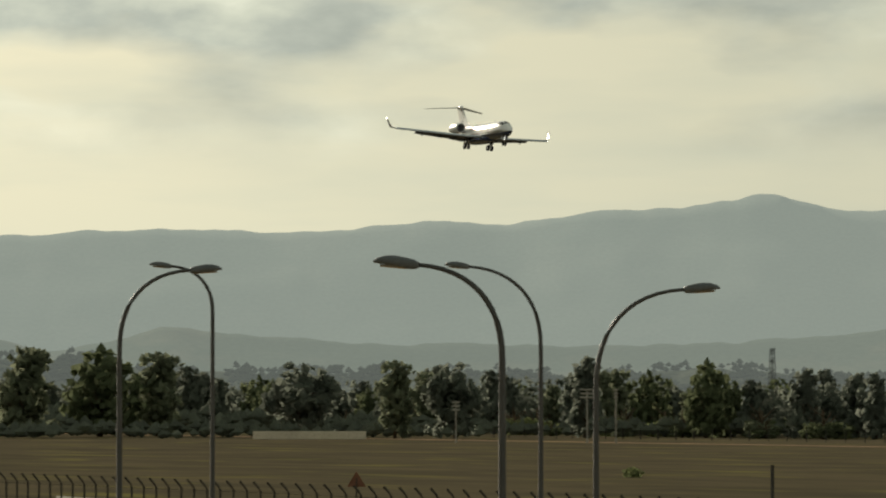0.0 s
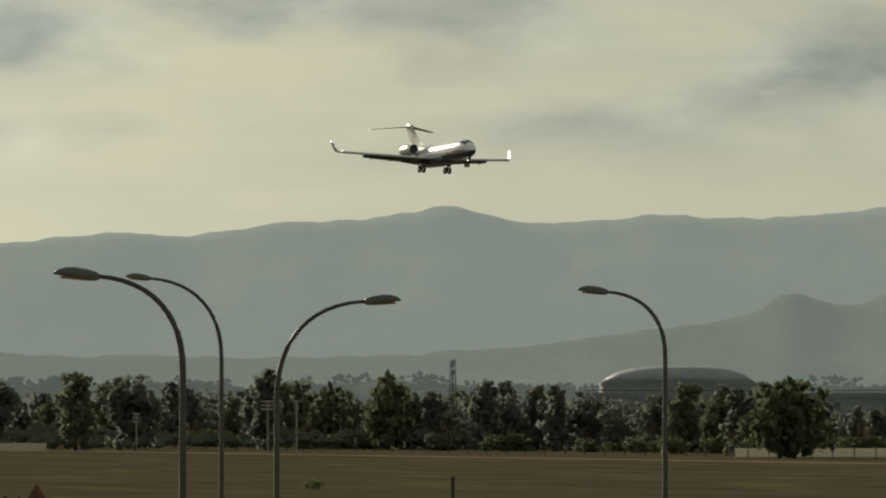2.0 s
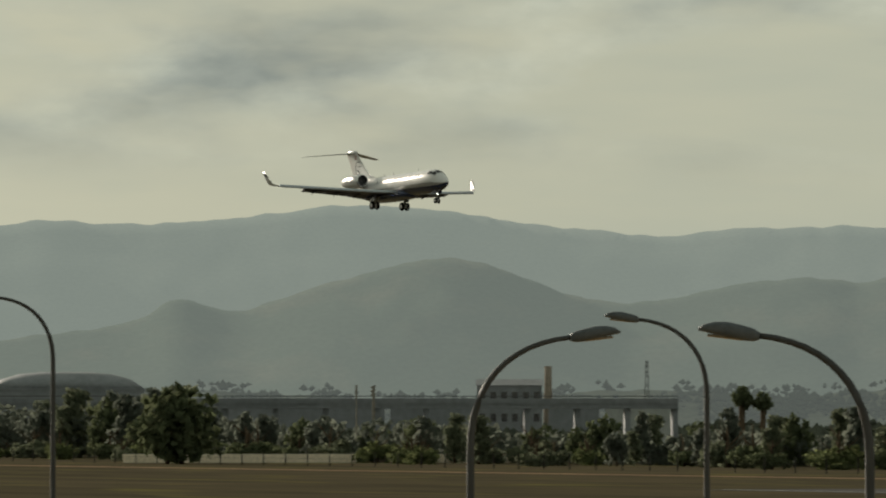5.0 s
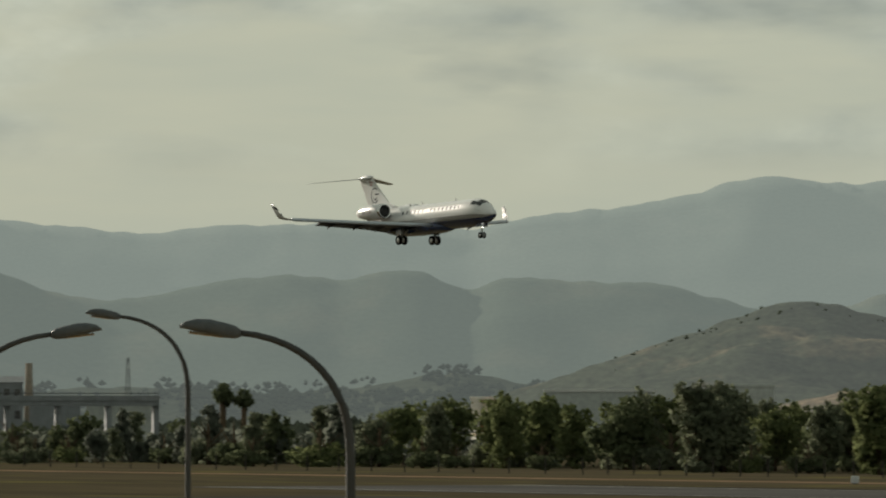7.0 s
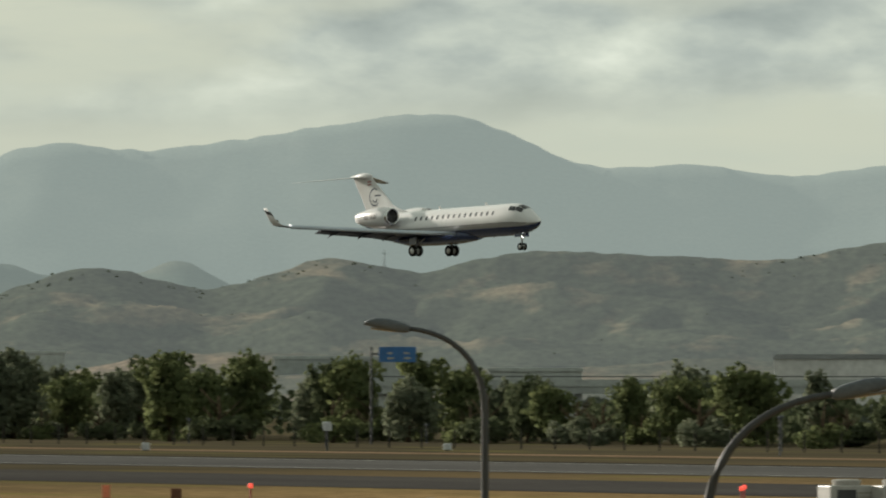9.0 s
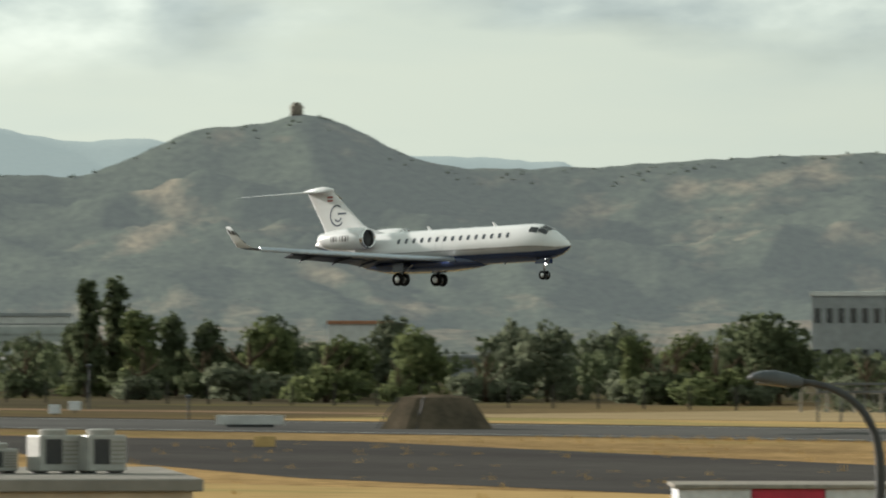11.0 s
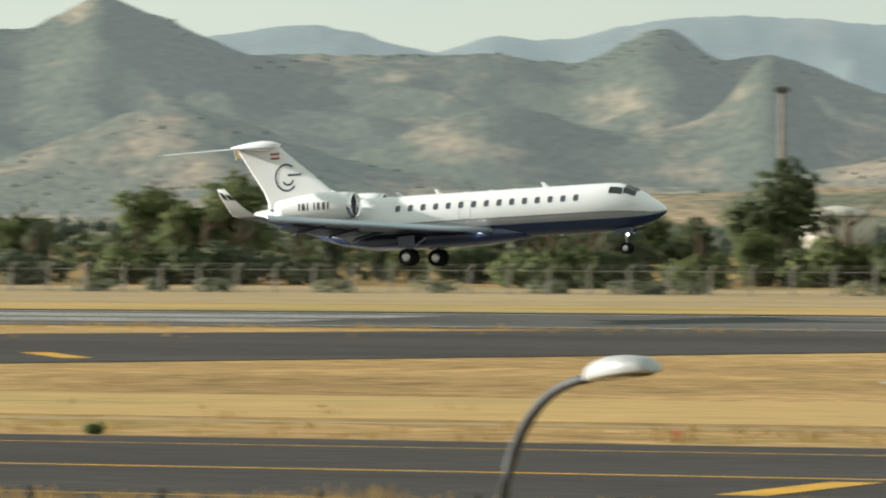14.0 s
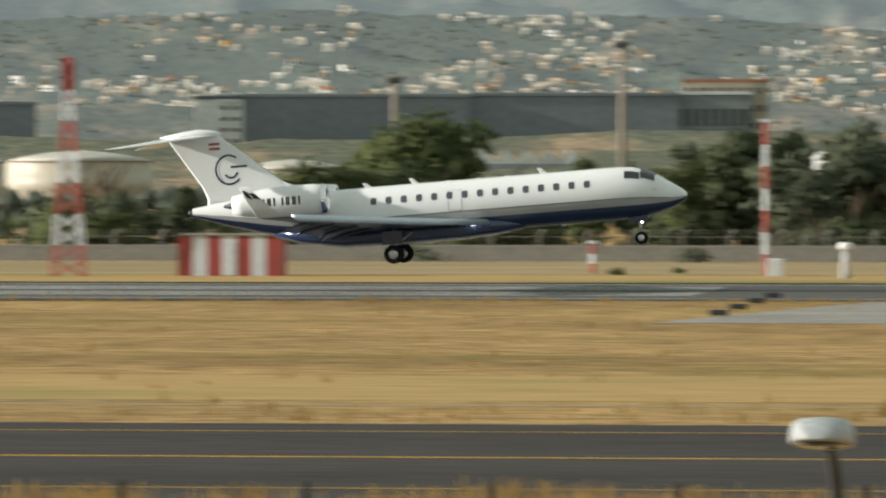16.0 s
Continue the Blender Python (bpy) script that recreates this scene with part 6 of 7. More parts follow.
# ---- the perimeter fence beyond the runway ----
def make_fence():
    fence = empty("perimeter_fence", pose(0, 0, 0), "chain-link perimeter fence on pale concrete posts", "fence")
    post = part("post", box(-0.08, 0.08, -0.08, 0.08, 0, 1.9), M["fence"], fence)
    tip = part("post_arm", tube([(0, 0, 1.85), (0.12, 0.10, 2.05), (0.34, 0.16, 2.28)], 0.08, 6), M["fence"], fence)
    x0, x1, step = -420.0, 70.0, 3.25
    n = int((x1 - x0) / step)
    for i in range(n):
        m = pose(x0 + step * i, 466, 0)
        if i == 0:
            post.matrix_basis = m
            tip.matrix_basis = m
        else:
            shared("post", post.data, fence, m)
            shared("post_arm", tip.data, fence, m)
    for z in (0.15, 1.0, 1.78, 2.05, 2.22):
        part("rail", tube([(x0, 466.1, z), (x1, 466.1, z)], 0.03 if z == 1.78 else 0.01, 5), M["mesh_wire"], fence)
    verts, faces = [], []
    x = x0
    while x < x1:
        for sgn in (1, -1):
            b = len(verts)
            verts += [(x, 466.12, 0.05), (x + 0.03, 466.12, 0.05), (x + 0.03 + sgn * 1.75, 466.12, 1.8), (x + sgn * 1.75, 466.12, 1.8)]
            faces.append((b, b + 1, b + 2, b + 3))
        x += 0.7
    mesh_from("chain_link", verts, faces, M["mesh_wire"], fence)
    tagged(part("bank_wall", box(-135, 120, 474, 474.5, 0, 1.1, bevel=0.03), M["fence"]), "low pale wall behind the perimeter fence", "wall", kind="structure")
    # posts along the far end of the field
    far = empty("boundary_fence", pose(0, 0, 0), "thin post-and-wire fence below the trees", "fence")
    first = None
    x = -1500.0
    while x < -430:
        m = pose(x, 470 + 4 * math.sin(x * 0.01), 0)
        if first is None:
            first = part("post", box(-0.07, 0.07, -0.07, 0.07, 0, 2.2), M["darkpost"], far)
            first.matrix_basis = m
        else:
            shared("post", first.data, far, m)
        x += 6.0 if x > -760 else 9.0
    for z in (1.2, 2.3):
        part("wire", tube([(-1500, 470, z), (-430, 470, z)], 0.012, 4), M["darkpost"], far)
    # pale bushes along the fence foot
    rng = random.Random(4)
    for _ in range(46):
        x = rng.uniform(-420, 60)
        w = rng.uniform(0.9, 2.2)
        me = clump_mesh("hedge_bush", [((0, 0, 0.5), (w, 0.6)), ((w * 0.6, 0, 0.4), (w * 0.6, 0.5))], 110, 0.2, rng)
        me.materials.append(M["leaf_grey"])
        tagged(new("hedge_bush", me), "low pale grey-green bush by the fence", "bush", "bushes along the fence").matrix_basis = pose(x, 469 + rng.uniform(0, 3), 0)


make_fence()


# ---- things on the airfield ----
def make_airfield_things():
    # windsock in its white ring
    ws = empty("windsock", pose(-94.8, 256.9, 0), "drooping orange-and-white windsock on a striped pole", "windsock")
    for k in range(5):
        part("pole_band", tube([(0, 0, 0.62 * k), (0, 0, 0.62 * (k + 1))], 0.11, 10), M["orange"] if k % 2 == 0 else M["white_panel"], ws)
    part("mast", tube([(0, 0, 3.1), (0, 0, 4.85)], 0.05, 8), M["pole"], ws)
    part("hoop", lathe([(-0.05, 0.44), (0.05, 0.44)], "x", 18, False, (0, -0.1, 4.3)), M["pole"], ws)
    pts = [(0.05, -0.1, 4.25), (-0.5, -0.1, 4.05), (-0.95, -0.1, 3.55), (-1.3, -0.1, 2.95), (-1.65, -0.1, 2.4), (-1.95, -0.1, 2.0)]
    rad = [0.40, 0.36, 0.28, 0.23, 0.18, 0.13]
    for k in range(5):
        part("sock_band", tube(pts[k:k + 2], rad[k:k + 2], 14), M["white_panel"] if k == 2 else M["orange"], ws, smooth=True)
    ring = bmesh.new()
    cx, cy = -94.4, 255.2
    for k in range(40):
        if k in (2, 3, 11, 12, 13):
            continue
        a0, a1 = 2 * math.pi * k / 40, 2 * math.pi * (k + 0.97) / 40
        ring.faces.new([ring.verts.new((cx + r * math.cos(a), cy + r * math.sin(a), 0.03)) for r, a in ((5.6, a0), (6.8, a0), (6.8, a1), (5.6, a1))])
    tagged(part("windsock_ring", ring, M["mark_white"]), "worn white painted ring on the grass", "ground marking", kind="structure")
    # striped equipment hut beside the runway
    hx, hy = -62.8, 413.6
    hut = empty("equipment_hut", pose(hx, hy, 0), "small red-and-white striped equipment hut", "hut")
    for k in range(7):
        part("panel", box(-3.15 + 0.9 * k, -2.25 + 0.9 * k, 0, 2.6, 0, 2.45, bevel=0.015), M["red"] if k % 2 == 0 else M["white_panel"], hut)
    part("door", box(-0.4, 0.4, -0.05, 0, 0.05, 2.05, bevel=0.01), M["white_panel"], hut)
    part("roof", box(-3.25, 3.25, -0.1, 2.7, 2.45, 2.56, bevel=0.02), M["fence"], hut)
    # red and white lattice tower
    tx, ty = -72.4, 412.0
    tower = empty("lattice_tower", pose(tx, ty, 0), "red-and-white steel lattice tower", "tower")
    H = 13.2
    width = lambda z: 0.95 - 0.068 * min(z, 10.2)
    bands = 7
    for k in range(bands):
        z0, z1 = H * k / bands, H * (k + 1) / bands
        mat = M["red"] if k % 2 == 0 else M["white_panel"]
        for sx, sy in ((1, 1), (-1, 1), (1, -1), (-1, -1)):
            part("leg", tube([(sx * width(z0), sy * width(z0), z0), (sx * width(z1), sy * width(z1), z1)], 0.065, 6), mat, tower)
        for sy in (1, -1):
            zm = (z0 + z1) / 2
            for a, c in ((z0, zm), (zm, z1)):
                part("brace", tube([(-width(a), sy * width(a), a), (width(c), sy * width(c), c)], 0.03, 5), mat, tower)
                part("brace", tube([(width(a), sy * width(a), a), (-width(c), sy * width(c), c)], 0.03, 5), mat, tower)
    part("head", box(-0.22, 0.22, -0.22, 0.22, 10.6, 13.3, bevel=0.05), M["red"], tower, "red equipment box at the tower top")
    # slim striped masts
    for x, y, top, n in ((-30.5, 417.2, 9.3, 7), (-150.1, 430.9, 3.0, 1), (-41.9, 426.2, 1.8, 3)):
        m = empty("striped_mast", pose(x, y, 0), "slim red-and-white mast beside the runway", "mast", "masts beside the runway")
        for k in range(n):
            part("band", tube([(0, 0, top * k / n), (0, 0, top * (k + 1) / n)], 0.16, 8), M["red"] if k % 2 == 0 else M["white_panel"], m)
        part("head", box(-0.28, 0.28, -0.2, 0.2, top, top + 0.22, bevel=0.03), M["white_panel"], m)
    part_box = tagged(part("equipment_cabinet", box(-0.45, 0.45, -0.3, 0.3, 0, 1.1, bevel=0.04), M["white_panel"]), "white metal equipment cabinet by the mast", "cabinet")
    part_box.matrix_basis = pose(-29.8, 415.3, 0)
    px, py = -25.1, 408.1
    pil = empty("beacon_pillar", pose(px, py, 0), "white approach beacon on a tapered pillar", "beacon")
    part("pillar", lathe([(0, 0.30), (1.6, 0.17), (1.7, 0.17)], "z", 16, True), M["white_panel"], pil, smooth=True)
    part("lamp", lathe([(1.7, 0.36), (1.85, 0.42), (2.1, 0.40), (2.2, 0.2)], "z", 18, True), M["white"], pil, smooth=True)
    # pad with dark blocks at the runway edge
    for t, x, y in ((16, 1272, 562), (16, 1306, 551), (16, 1338, 540), (16, 1368, 530)):
        b = math.radians(BEARING[t]) + (x - 784) / 12210
        d = EYE_Z / ((y - HORIZON[t]) / 12210)
        o = empty("dark_block", pose(d * math.sin(b), d * math.cos(b), 0), "low dark light fitting on the concrete stub", "airfield light", "fittings on the concrete stub")
        part("housing", box(-0.42, 0.42, -0.2, 0.2, 0.1, 0.36, bevel=0.04), M["dark"], o)
        part("leg", tube([(-0.25, 0, 0), (-0.25, 0, 0.12)], 0.05, 6), M["dark"], o)
        part("leg", tube([(0.25, 0, 0), (0.25, 0, 0.12)], 0.05, 6), M["dark"], o)
    # marker boards and lights in the grass
    for x, y, w, h, mat, label in ((-155.7, 247.5, 1.1, 0.62, "orange", "orange marker board in the dry grass"), (-135.6, 199.2, 0.5, 0.62, "rust", "brown metal marker box in the dry grass"), (-221.0, 264.8, 0.42, 0.62, "red_on", "small red marker board in the grass"),
                                    (-170.1, 211.4, 0.34, 0.7, "red", "red marker post in the grass"), (-457.1, 265.0, 2.0, 0.75, "rust", "dark red airfield sign board"), (-456.2, 266.6, 0.6, 0.3, "dark", "low dark box in the grass"),
                                    (-368.5, 245.7, 0.5, 0.9, "orange", "orange marker box in the grass"), (-364.2, 248.2, 0.7, 0.7, "rust", "brown marker box in the grass"), (-316.5, 300.6, 1.35, 0.75, "ochre", "yellow airfield sign board"), (-82.3, 190.2, 0.3, 0.35, "orange", "low orange edge marker"), (-80.0, 300.0, 1.6, 0.4, "ochre", "low yellow sign board"), (-124.5, 189.2, 0.25, 0.35, "orange", "low orange edge marker")):
        o = empty("marker_board", pose(x, y, 0, 0, 0, -math.degrees(math.atan2(x, y))), label, "marker", "airfield markers")
        part("board", box(-w / 2, w / 2, -0.12, 0.12, 0.08, h, bevel=0.02), M[mat], o)
        for s in (-0.3, 0.3):
            part("foot", box(s * w - 0.04, s * w + 0.04, -0.1, 0.1, 0, 0.1), M["dark"], o)
    for x, y, h in ((-217.5, 262.6, 1.1), (-361.5, 252.1, 1.0), (-342.6, 277.3, 0.9), (-337.8, 273.2, 0.9)):
        o = empty("obstruction_light", pose(x, y, 0), "small lit red obstruction light on a post", "airfield light", "red obstruction lights")
        part("post", tube([(0, 0, 0), (0, 0, h * 0.72)], 0.06, 8), M["red"], o)
        part("lens", lathe([(h * 0.72, 0.10), (h * 0.8, 0.16), (h, 0.13), (h + 0.04, 0.03)], "z", 12, True), M["red_on"], o, "glowing red lens", smooth=True)
    for t, x, y, w, h in ((9, 790, 785, 0.7, 0.75), (9, 578, 740, 0.9, 3.2), (8, 963, 790, 0.7, 0.7), (8, 1498, 797, 0.8, 0.8), (8, 1285, 760, 0.9, 3.0), (9, 256, 772, 0.6, 0.9), (10.2, 856, 780, 1.0, 0.9), (10.2, 892, 778, 1.1, 1.1), (12.3, 386, 632, 0.6, 0.5), (7, 1515, 830, 0.5, 0.9)):
        b = math.radians(BEARING[t]) + (x - 784) / 12210
        d = min(760.0, EYE_Z / ((y - HORIZON[t]) / 12210))
        o = empty("white_cabinet", pose(d * math.sin(b), d * math.cos(b), 0, 0, 0, -math.degrees(b)), "small white cabinet at the field's edge", "cabinet", "white cabinets along the fence")
        part("case", box(-w / 2, w / 2, -0.2, 0.2, max(0.1, h - 0.8), h, bevel=0.03), M["white_panel"], o)
        part("post", tube([(0, 0, 0), (0, 0, max(0.12, h - 0.8))], 0.06, 6), M["pole"], o)
    for t, x, y0, y1 in ((8, 1040, 758, 800), (9, 335, 740, 785), (9, 1383, 735, 800), (10.2, 323, 690, 760), (10.2, 917, 690, 770), (10.2, 560, 712, 755), (10.2, 1093, 745, 790), (9, 755, 750, 785)):
        b = math.radians(BEARING[t]) + (x - 784) / 12210
        d = EYE_Z / ((y1 - HORIZON[t]) / 12210)
        o = empty("path_lamp", pose(d * math.sin(b), d * math.cos(b), 0), "thin lamp post at the field's edge", "lamp post", "lamp posts along the fence")
        h = (y1 - y0) * d / 12210
        part("post", tube([(0, 0, 0), (0, 0, h - 0.3)], 0.09, 8), M["pole"], o)
        part("lamp_head", lathe([(h - 0.35, 0.12), (h - 0.1, 0.3), (h, 0.1)], "z", 12, True), M["lamp_shell_backlit"], o)
    # camouflaged bunker and a pale upturned hull beyond the runway
    bx, by = -367.6, 366.8
    bunker = empty("covered_mound", pose(bx, by, 0, 0, 0, 45), "brown sheet-covered mound beside the fence", "mound")
    part("cover", loft([[(w * math.cos(t), w * 0.7 * math.sin(t), z) for t in (2 * math.pi * i / 9 for i in range(9))] for w, z in ((4.4, 0), (3.6, 1.2), (2.7, 2.4), (1.5, 2.6))]), M["tarp"], bunker)
    for a in (0.4, 1.7, 3.0, 4.4):
        part("strap", tube([(4.45 * math.cos(a), 3.1 * math.sin(a), 0), (3.65 * math.cos(a), 2.58 * math.sin(a), 1.25), (2.72 * math.cos(a), 1.93 * math.sin(a), 2.45)], 0.06, 5), M["dark"], bunker)
    qx, qy = -383.9, 363.1
    skiff = empty("pale_trough", pose(qx, qy, 0, 0, 0, 46), "long pale trough on the grass", "trough")
    part("body", loft([[(s * 2.6, y * k, z) for y, z in ((-0.4, 0.25), (0.4, 0.25), (0.5, 0.95), (-0.5, 0.95))] for s, k in ((-1, 0.5), (-0.8, 1), (0.8, 1), (1, 0.5))]), M["shed"], skiff)
    part("skid", box(-1.8, 1.8, -0.3, 0.3, 0, 0.26), M["dark"], skiff)


make_airfield_things()


# ---- near the terrace ----
def make_near_things():
    # big striped hut by the taxiway
    m = facing(-39.39, 141, 0, 6)
    hut = empty("checkered_hut", m, "large crimson-and-white striped airfield hut", "hut")
    top, w = 4.19, 1.50
    for k in range(6):
        part("panel", box(-w * (k + 1) + 0.01, -w * k - 0.01, 0, 3.2, 0, top, bevel=0.012), M["crimson"] if k % 2 == 0 else M["white_panel"], hut)
    part("roof_trim", box(-w * 6 - 0.08, 0.08, -0.08, 3.3, top, top + 0.09, bevel=0.02), M["fence"], hut, "grey metal roof trim")
    part("vent", box(-w * 1.2, -w * 1.05, 1, 1.3, top + 0.09, top + 0.2), M["fence"], hut)
    # slim pole with a junction box
    p = empty("camera_pole", facing(-34.76, 60), "slim grey pole with a junction box", "pole")
    part("shaft", tube([(0, 0, 0), (0, 0, 6.08)], 0.036, 12), M["pole"], p, smooth=True)
    part("cap", box(-0.06, 0.06, -0.06, 0.06, 6.07, 6.10, bevel=0.01), M["pole"], p)
    part("junction_box", box(0.03, 0.10, -0.06, 0.06, 5.21, 5.33, bevel=0.01), M["pole"], p)
    part("clamp", box(-0.08, 0.08, -0.05, 0.05, 5.09, 5.15, bevel=0.01), M["dark"], p)
    q = empty("thin_post", facing(-68.70, 150), "thin dark post at the field's near edge", "post")
    part("shaft", tube([(0, 0, 0), (0, 0, 5.99)], 0.04, 10), M["darkpost"], q, smooth=True)
    part("cap", lathe([(5.99, 0.05), (6.04, 0.03)], "z", 10, True), M["darkpost"], q)
    # flat roof with air conditioners and skylights
    roof_z = 4.49
    a, c = Vector(spot(-55.4, 136)), Vector(spot(-47.07, 136))
    annex = empty("annex_building", Matrix.Translation(a) @ pose(0, 0, 0, 0, 0, math.degrees(math.atan2(c.y - a.y, c.x - a.x))), "low annex building with a flat grey roof", "building")
    part("wall", box(0, (c - a).length, 0, 12, 0, roof_z - 0.25, bevel=0.03), M["cream"], annex)
    part("roof", box(-0.2, (c - a).length + 0.2, -0.2, 12.2, roof_z - 0.25, roof_z, bevel=0.03), M["concrete"], annex, "flat grey concrete roof")
    for x0, x1, y1 in ((408, 498, 812), (500, 583, 812), (638, 712, 840), (725, 797, 840), (826, 905, 816), (912, 988, 816)):
        b = BEARING[10.2] + math.degrees(((x0 + x1) / 2 - 784) / 12210)
        wd = (x1 - x0) * 141 / 12210
        h = EYE_Z + 141 * (HORIZON[10.2] - y1) / 12210 - roof_z
        u = empty("air_conditioner", facing(b, 141, roof_z, 28), "beige rooftop air-conditioning unit with a dark fan grille", "air conditioner", "rooftop air conditioners")
        part("cabinet", box(-wd / 2, wd / 2, 0, 0.6, 0.05, h, bevel=0.03), M["ac"], u)
        part("fan_grille", box(-wd * 0.36, wd * 0.06, -0.02, 0.0, h * 0.25, h * 0.9, bevel=0.01), M["dark"], u, "dark fan grille")
        part("fan_hood", lathe([(h, 0.28), (h + 0.10, 0.30), (h + 0.12, 0.24)], "z", 16, True, (0, 0.3, 0)), M["ac"], u, "round fan hood")
        for k in range(6):
            part("slat", box(wd * 0.1, wd * 0.44, -0.015, 0.0, h * (0.25 + 0.11 * k), h * (0.25 + 0.11 * k) + 0.03), M["fence"], u)
        for s in (-0.35, 0.35):
            part("foot", box(s * wd - 0.05, s * wd + 0.05, 0, 0.55, 0, 0.06), M["dark"], u)
    for x, w, y1 in ((-442, 60, 838), (-293, 68, 834), (131, 60, 838), (275, 68, 838)):
        b = BEARING[10.2] + math.degrees((x - 784) / 12210)
        r = w / 2 * 138 / 12210
        h = EYE_Z + 138 * (HORIZON[10.2] - y1) / 12210 - roof_z
        o = empty("roof_skylight", facing(b, 138, roof_z), "domed grey acrylic roof skylight", "skylight", "roof skylights")
        part("kerb", box(-r * 1.05, r * 1.05, -r * 1.05, r * 1.05, 0, h * 0.35, bevel=0.02), M["concrete"], o)
        part("dome", lathe([(h * 0.35, r), (h * 0.6, r * 0.92), (h * 0.82, r * 0.66), (h * 0.96, r * 0.3), (h, 0.02)], "z", 24, True), M["dome"], o, smooth=True)
    for x0, x1, y1 in ((155, 214, 853), (217, 268, 864), (272, 330, 866), (338, 402, 868)):
        b = BEARING[10.2] + math.degrees(((x0 + x1) / 2 - 784) / 12210)
        wd = (x1 - x0) * 139 / 12210
        h = EYE_Z + 139 * (HORIZON[10.2] - y1) / 12210 - roof_z
        u = empty("roof_vent_box", facing(b, 139, roof_z, 20), "low beige ventilation box on the roof", "vent", "roof vents")
        part("case", box(-wd / 2, wd / 2, 0, 0.5, 0, h, bevel=0.02), M["ac"], u)
        part("louvre", box(-wd * 0.35, wd * 0.35, -0.015, 0, h * 0.2, h * 0.75), M["dark"], u)
    # wire fence with dark posts before the taxiway
    fence = empty("taxiway_fence", pose(0, 0, 0), "wire fence on dark weathered posts before the taxiway", "fence")
    first = None
    for i in range(34):
        x = -88 + 3.02 * i
        m = pose(x, 110.5, 0, 0, 5 * math.sin(i * 2.3) if i < 16 else 0, 0)
        if first is None:
            first = part("post", tube([(0, 0, 0), (0, 0, 2.05), (0, 0, 2.12)], [0.06, 0.055, 0.03], 8), M["darkpost"], fence)
            first.matrix_basis = m
        else:
            shared("post", first.data, fence, m)
    for z in (0.5, 1.1, 1.7):
        part("wire", tube([(-88, 110.5, z), (12, 110.5, z)], 0.006, 4), M["darkpost"], fence)
    # boundary fence with angled post tops below the approach
    bf = empty("angled_fence", pose(0, 0, 0), "security fence with angled post tops on the field's near side", "fence")
    a, c = Vector(spot(-75.81, 480)), Vector(spot(-69.25, 335))
    post = None
    n = 58
    for i in range(n):
        p = a.lerp(c, i / (n - 1))
        if post is None:
            post = part("post", tube([(0, 0, 0), (0, 0, 2.2), (-0.12, 0, 2.4), (-0.42, 0, 2.75)], 0.065, 8), M["darkpost"], bf)
            post.matrix_basis = pose(*p, 0, 0, 70)
        else:
            shared("post", post.data, bf, pose(*p, 0, 0, 70))
    for z in (0.3, 1.2, 2.1):
        part("wire", tube([a + Vector((0, 0, z)), c + Vector((0, 0, z))], 0.012, 4), M["darkpost"], bf)
    strip("perimeter_track", [(*spot(-74.64, 520)[:2],), (*spot(-70.42, 400)[:2],), (*spot(-70.42, 415)[:2],), (*spot(-74.64, 545)[:2],)], 0.02, M["concrete"], "pale gravel perimeter track", "road")
    # warning sign
    ws = empty("warning_sign", facing(-72.15, 400), "triangular warning sign on a post", "road sign")
    part("post", tube([(0, 0, 0), (0, 0, 3.0)], 0.05, 8), M["darkpost"], ws)
    bm = bmesh.new()
    tri = [(-0.55, -0.03, 2.5), (0.55, -0.03, 2.5), (0, -0.03, 3.4)]
    f = [bm.verts.new(p) for p in tri] + [bm.verts.new((x, 0.03, z)) for x, _, z in tri]
    bm.faces.new(f[:3])
    bm.faces.new(f[5:2:-1])
    for i in range(3):
        bm.faces.new((f[i], f[3 + i], f[3 + (i + 1) % 3], f[(i + 1) % 3]))
    part("plate", bm, M["rust"], ws)
    # dry tufts along the taxiway and in the field
    rng = random.Random(9)
    verts, faces = [], []

    def tuft(x, y, h, n):
        for _ in range(n):
            a, q = rng.uniform(0, 6.3), rng.uniform(0.02, 0.16)
            px, py = x + rng.uniform(-0.3, 0.3), y + rng.uniform(-0.3, 0.3)
            hh = h * rng.uniform(0.5, 1.1)
            lx, ly = rng.uniform(-0.35, 0.35) * hh, rng.uniform(-0.35, 0.35) * hh
            b = len(verts)
            verts.extend([(px - 0.02, py, 0), (px + 0.02, py, 0), (px + lx + 0.008, py + ly, hh), (px + lx - 0.008, py + ly, hh)])
            faces.append((b, b + 1, b + 2, b + 3))

    for _ in range(1500):
        x = rng.uniform(-120, 16)
        dense = noise.noise(Vector((x / 4.5, 0, 0)))
        tuft(x, rng.uniform(134, 144.5), 0.35 + 0.5 * max(0, dense) + rng.uniform(0, 0.2), 9)
    for _ in range(2600):
        x = rng.uniform(-330, 60)
        y = rng.choice((rng.uniform(188, 200), rng.uniform(200, 344), rng.uniform(340, 345)))
        if -262 < x < -75 and 215 < y < 345 and y < 330 + (x + 150) * 1.4 and y > 216:
            continue
        tuft(x, y, rng.uniform(0.12, 0.4), 7)
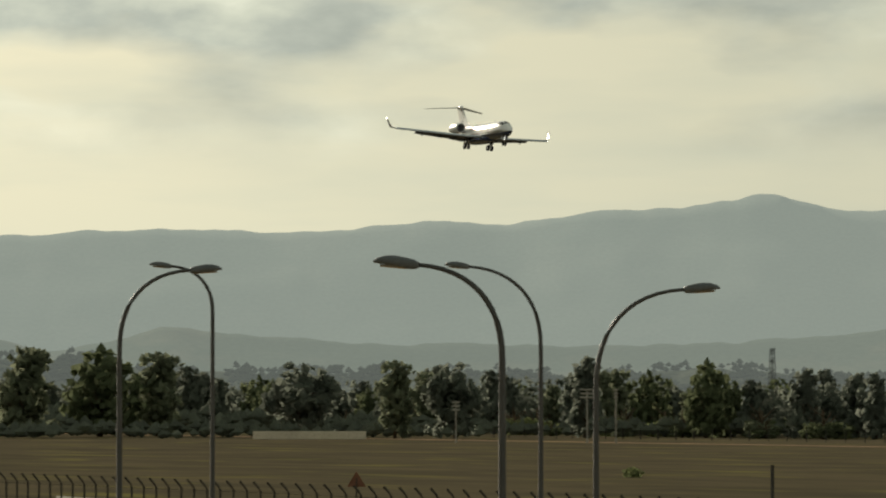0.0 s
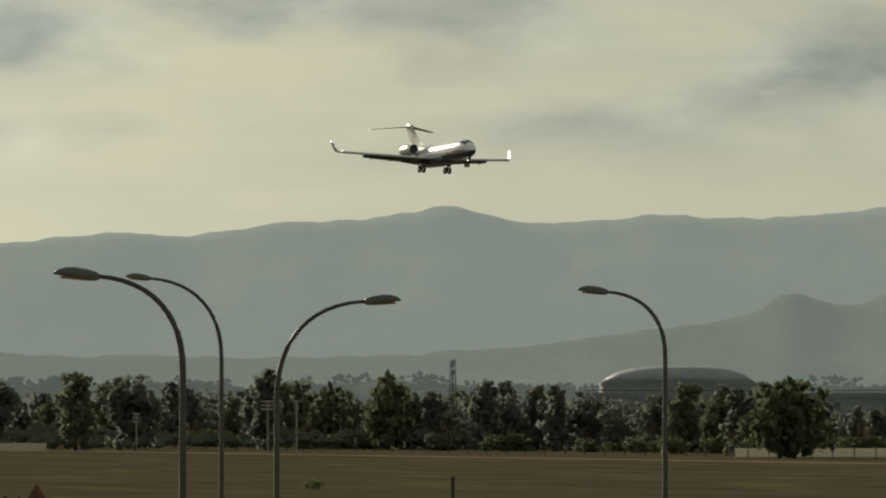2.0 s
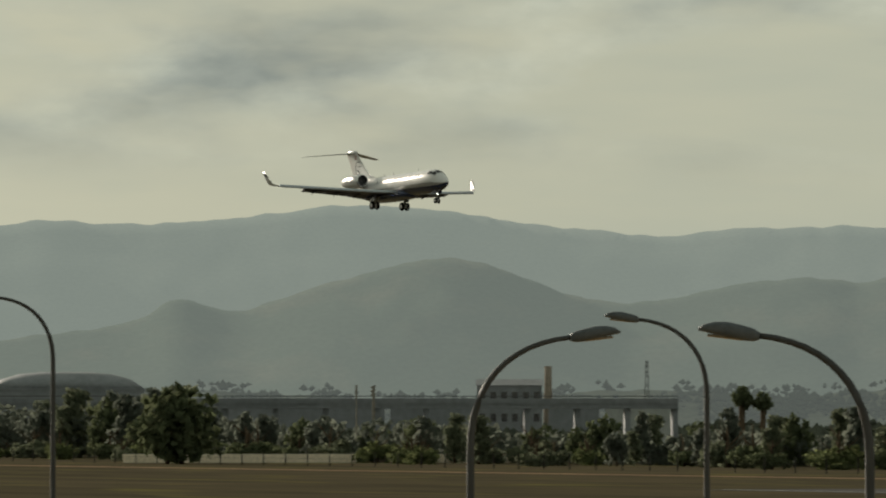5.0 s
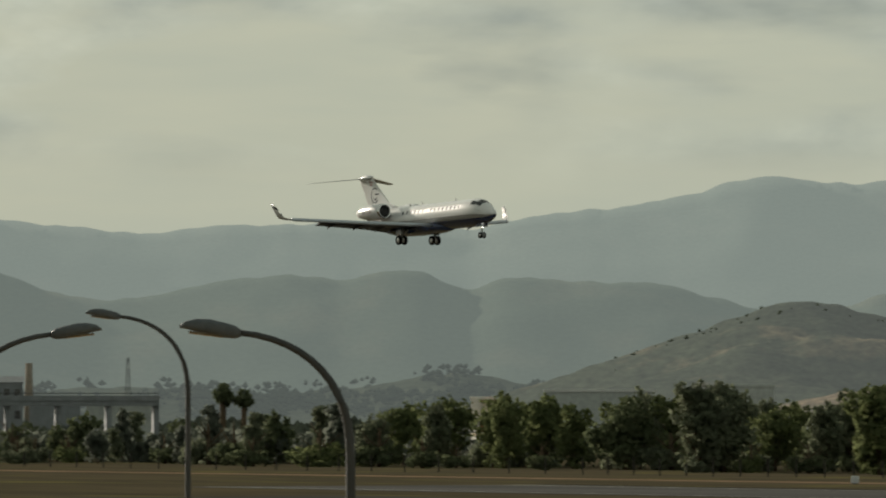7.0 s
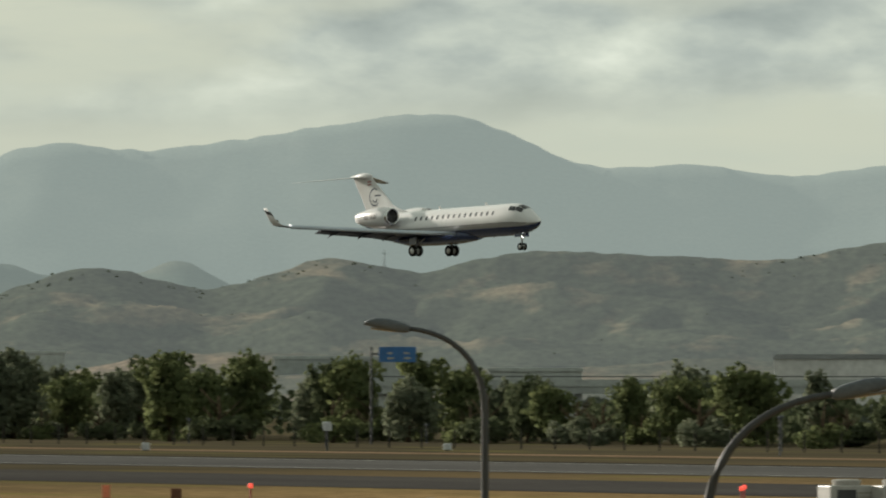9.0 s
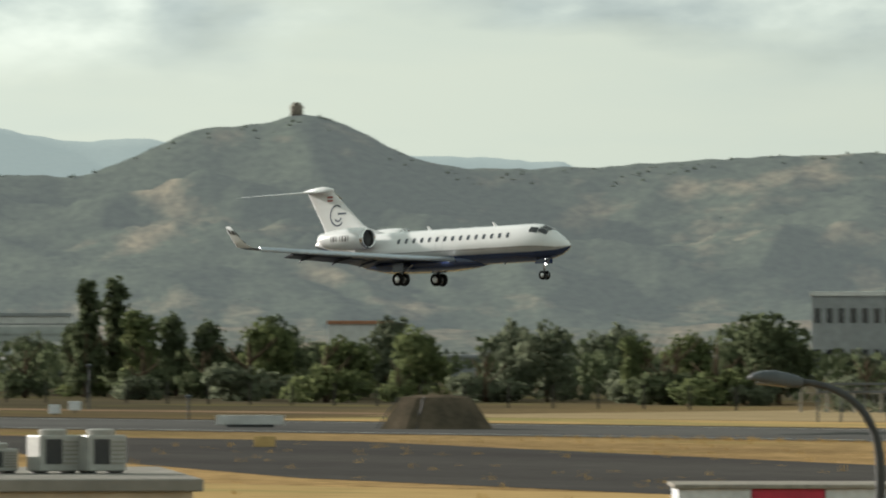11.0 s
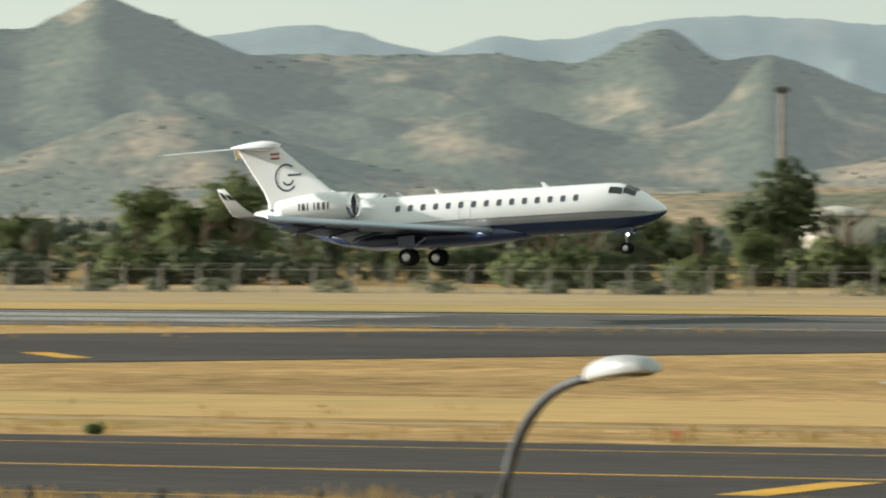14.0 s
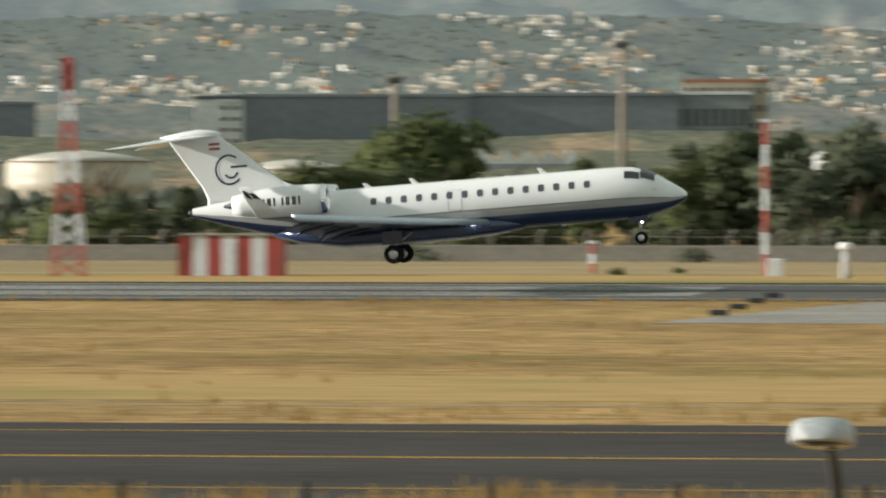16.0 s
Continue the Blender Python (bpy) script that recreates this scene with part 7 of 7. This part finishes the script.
    tagged(mesh_from("dry_grass_tufts", verts, faces, M["straw"]), "tufts of tall dry straw-coloured grass", "grass", kind="stuff")
    for t, x, y, s in ((0.5, 962, 872, 0.9), (3, 237, 860, 1.0), (15.5, 968, 772, 0.45), (16, 1090, 487, 0.5), (16, 1200, 484, 0.35), (12.5, 630, 632, 0.5), (14, 166, 768, 0.35), (14.5, 1188, 665, 0.3), (14.5, 735, 662, 0.3), (12.5, 443, 640, 0.3)):
        b = math.radians(BEARING[t]) + (x - 784) / 12210
        d = EYE_Z / ((y - HORIZON[t]) / 12210)
        me = clump_mesh("grass_bush", [((0, 0, s * 0.4), (s, s * 0.6)), ((s * 0.5, 0, s * 0.3), (s * 0.6, s * 0.4))], 90, 0.16 * s + 0.04, rng)
        me.materials.append(M["leaf"])
        tagged(new("grass_bush", me), "small dark green bush in the dry grass", "bush", "bushes in the field").matrix_basis = pose(d * math.sin(b), d * math.cos(b), 0)


make_near_things()


# ---- what moves ----
def motions():
    jet_rows = [(0, -1079.1, 49.05, 1.0, 4.0), (0.5, -1047.6, 49.33, 1.3, 4.3), (1.5, -984.8, 45.43, 1.7, 1.9), (3, -888.4, 39.30, 2.1, 1.8), (5.5, -728.0, 31.39, 1.9, 0.7), (7, -628.3, 25.54, 1.8, -0.4), (8, -564.1, 21.80, 1.9, -0.9), (9, -499.7, 18.84, 1.5, -0.7), (10, -435.7, 14.86, 1.4, -0.2), (10.2, -422.9, 14.02, 1.5, -0.1), (12.3, -286.4, 7.25, 2.7, 1.0), (12.5, -273.5, 6.95, 2.9, 1.2), (13, -240.2, 5.24, 3.0, 1.3), (13.5, -209.4, 4.17, 3.2, 1.3), (14, -175.8, 3.22, 3.3, 1.1), (14.5, -144.8, 2.79, 3.7, 0.5), (15, -111.1, 1.98, 4.4, 0.0), (15.5, -80.2, 1.62, 4.75, 0.4), (16, -46.7, 1.53, 4.6, 0.2)]
    walk(JET, [(t, pose(x, 368.6, z + 0.15, -bank, -nose_up, 0)) for t, x, z, nose_up, bank in jet_rows])


motions()
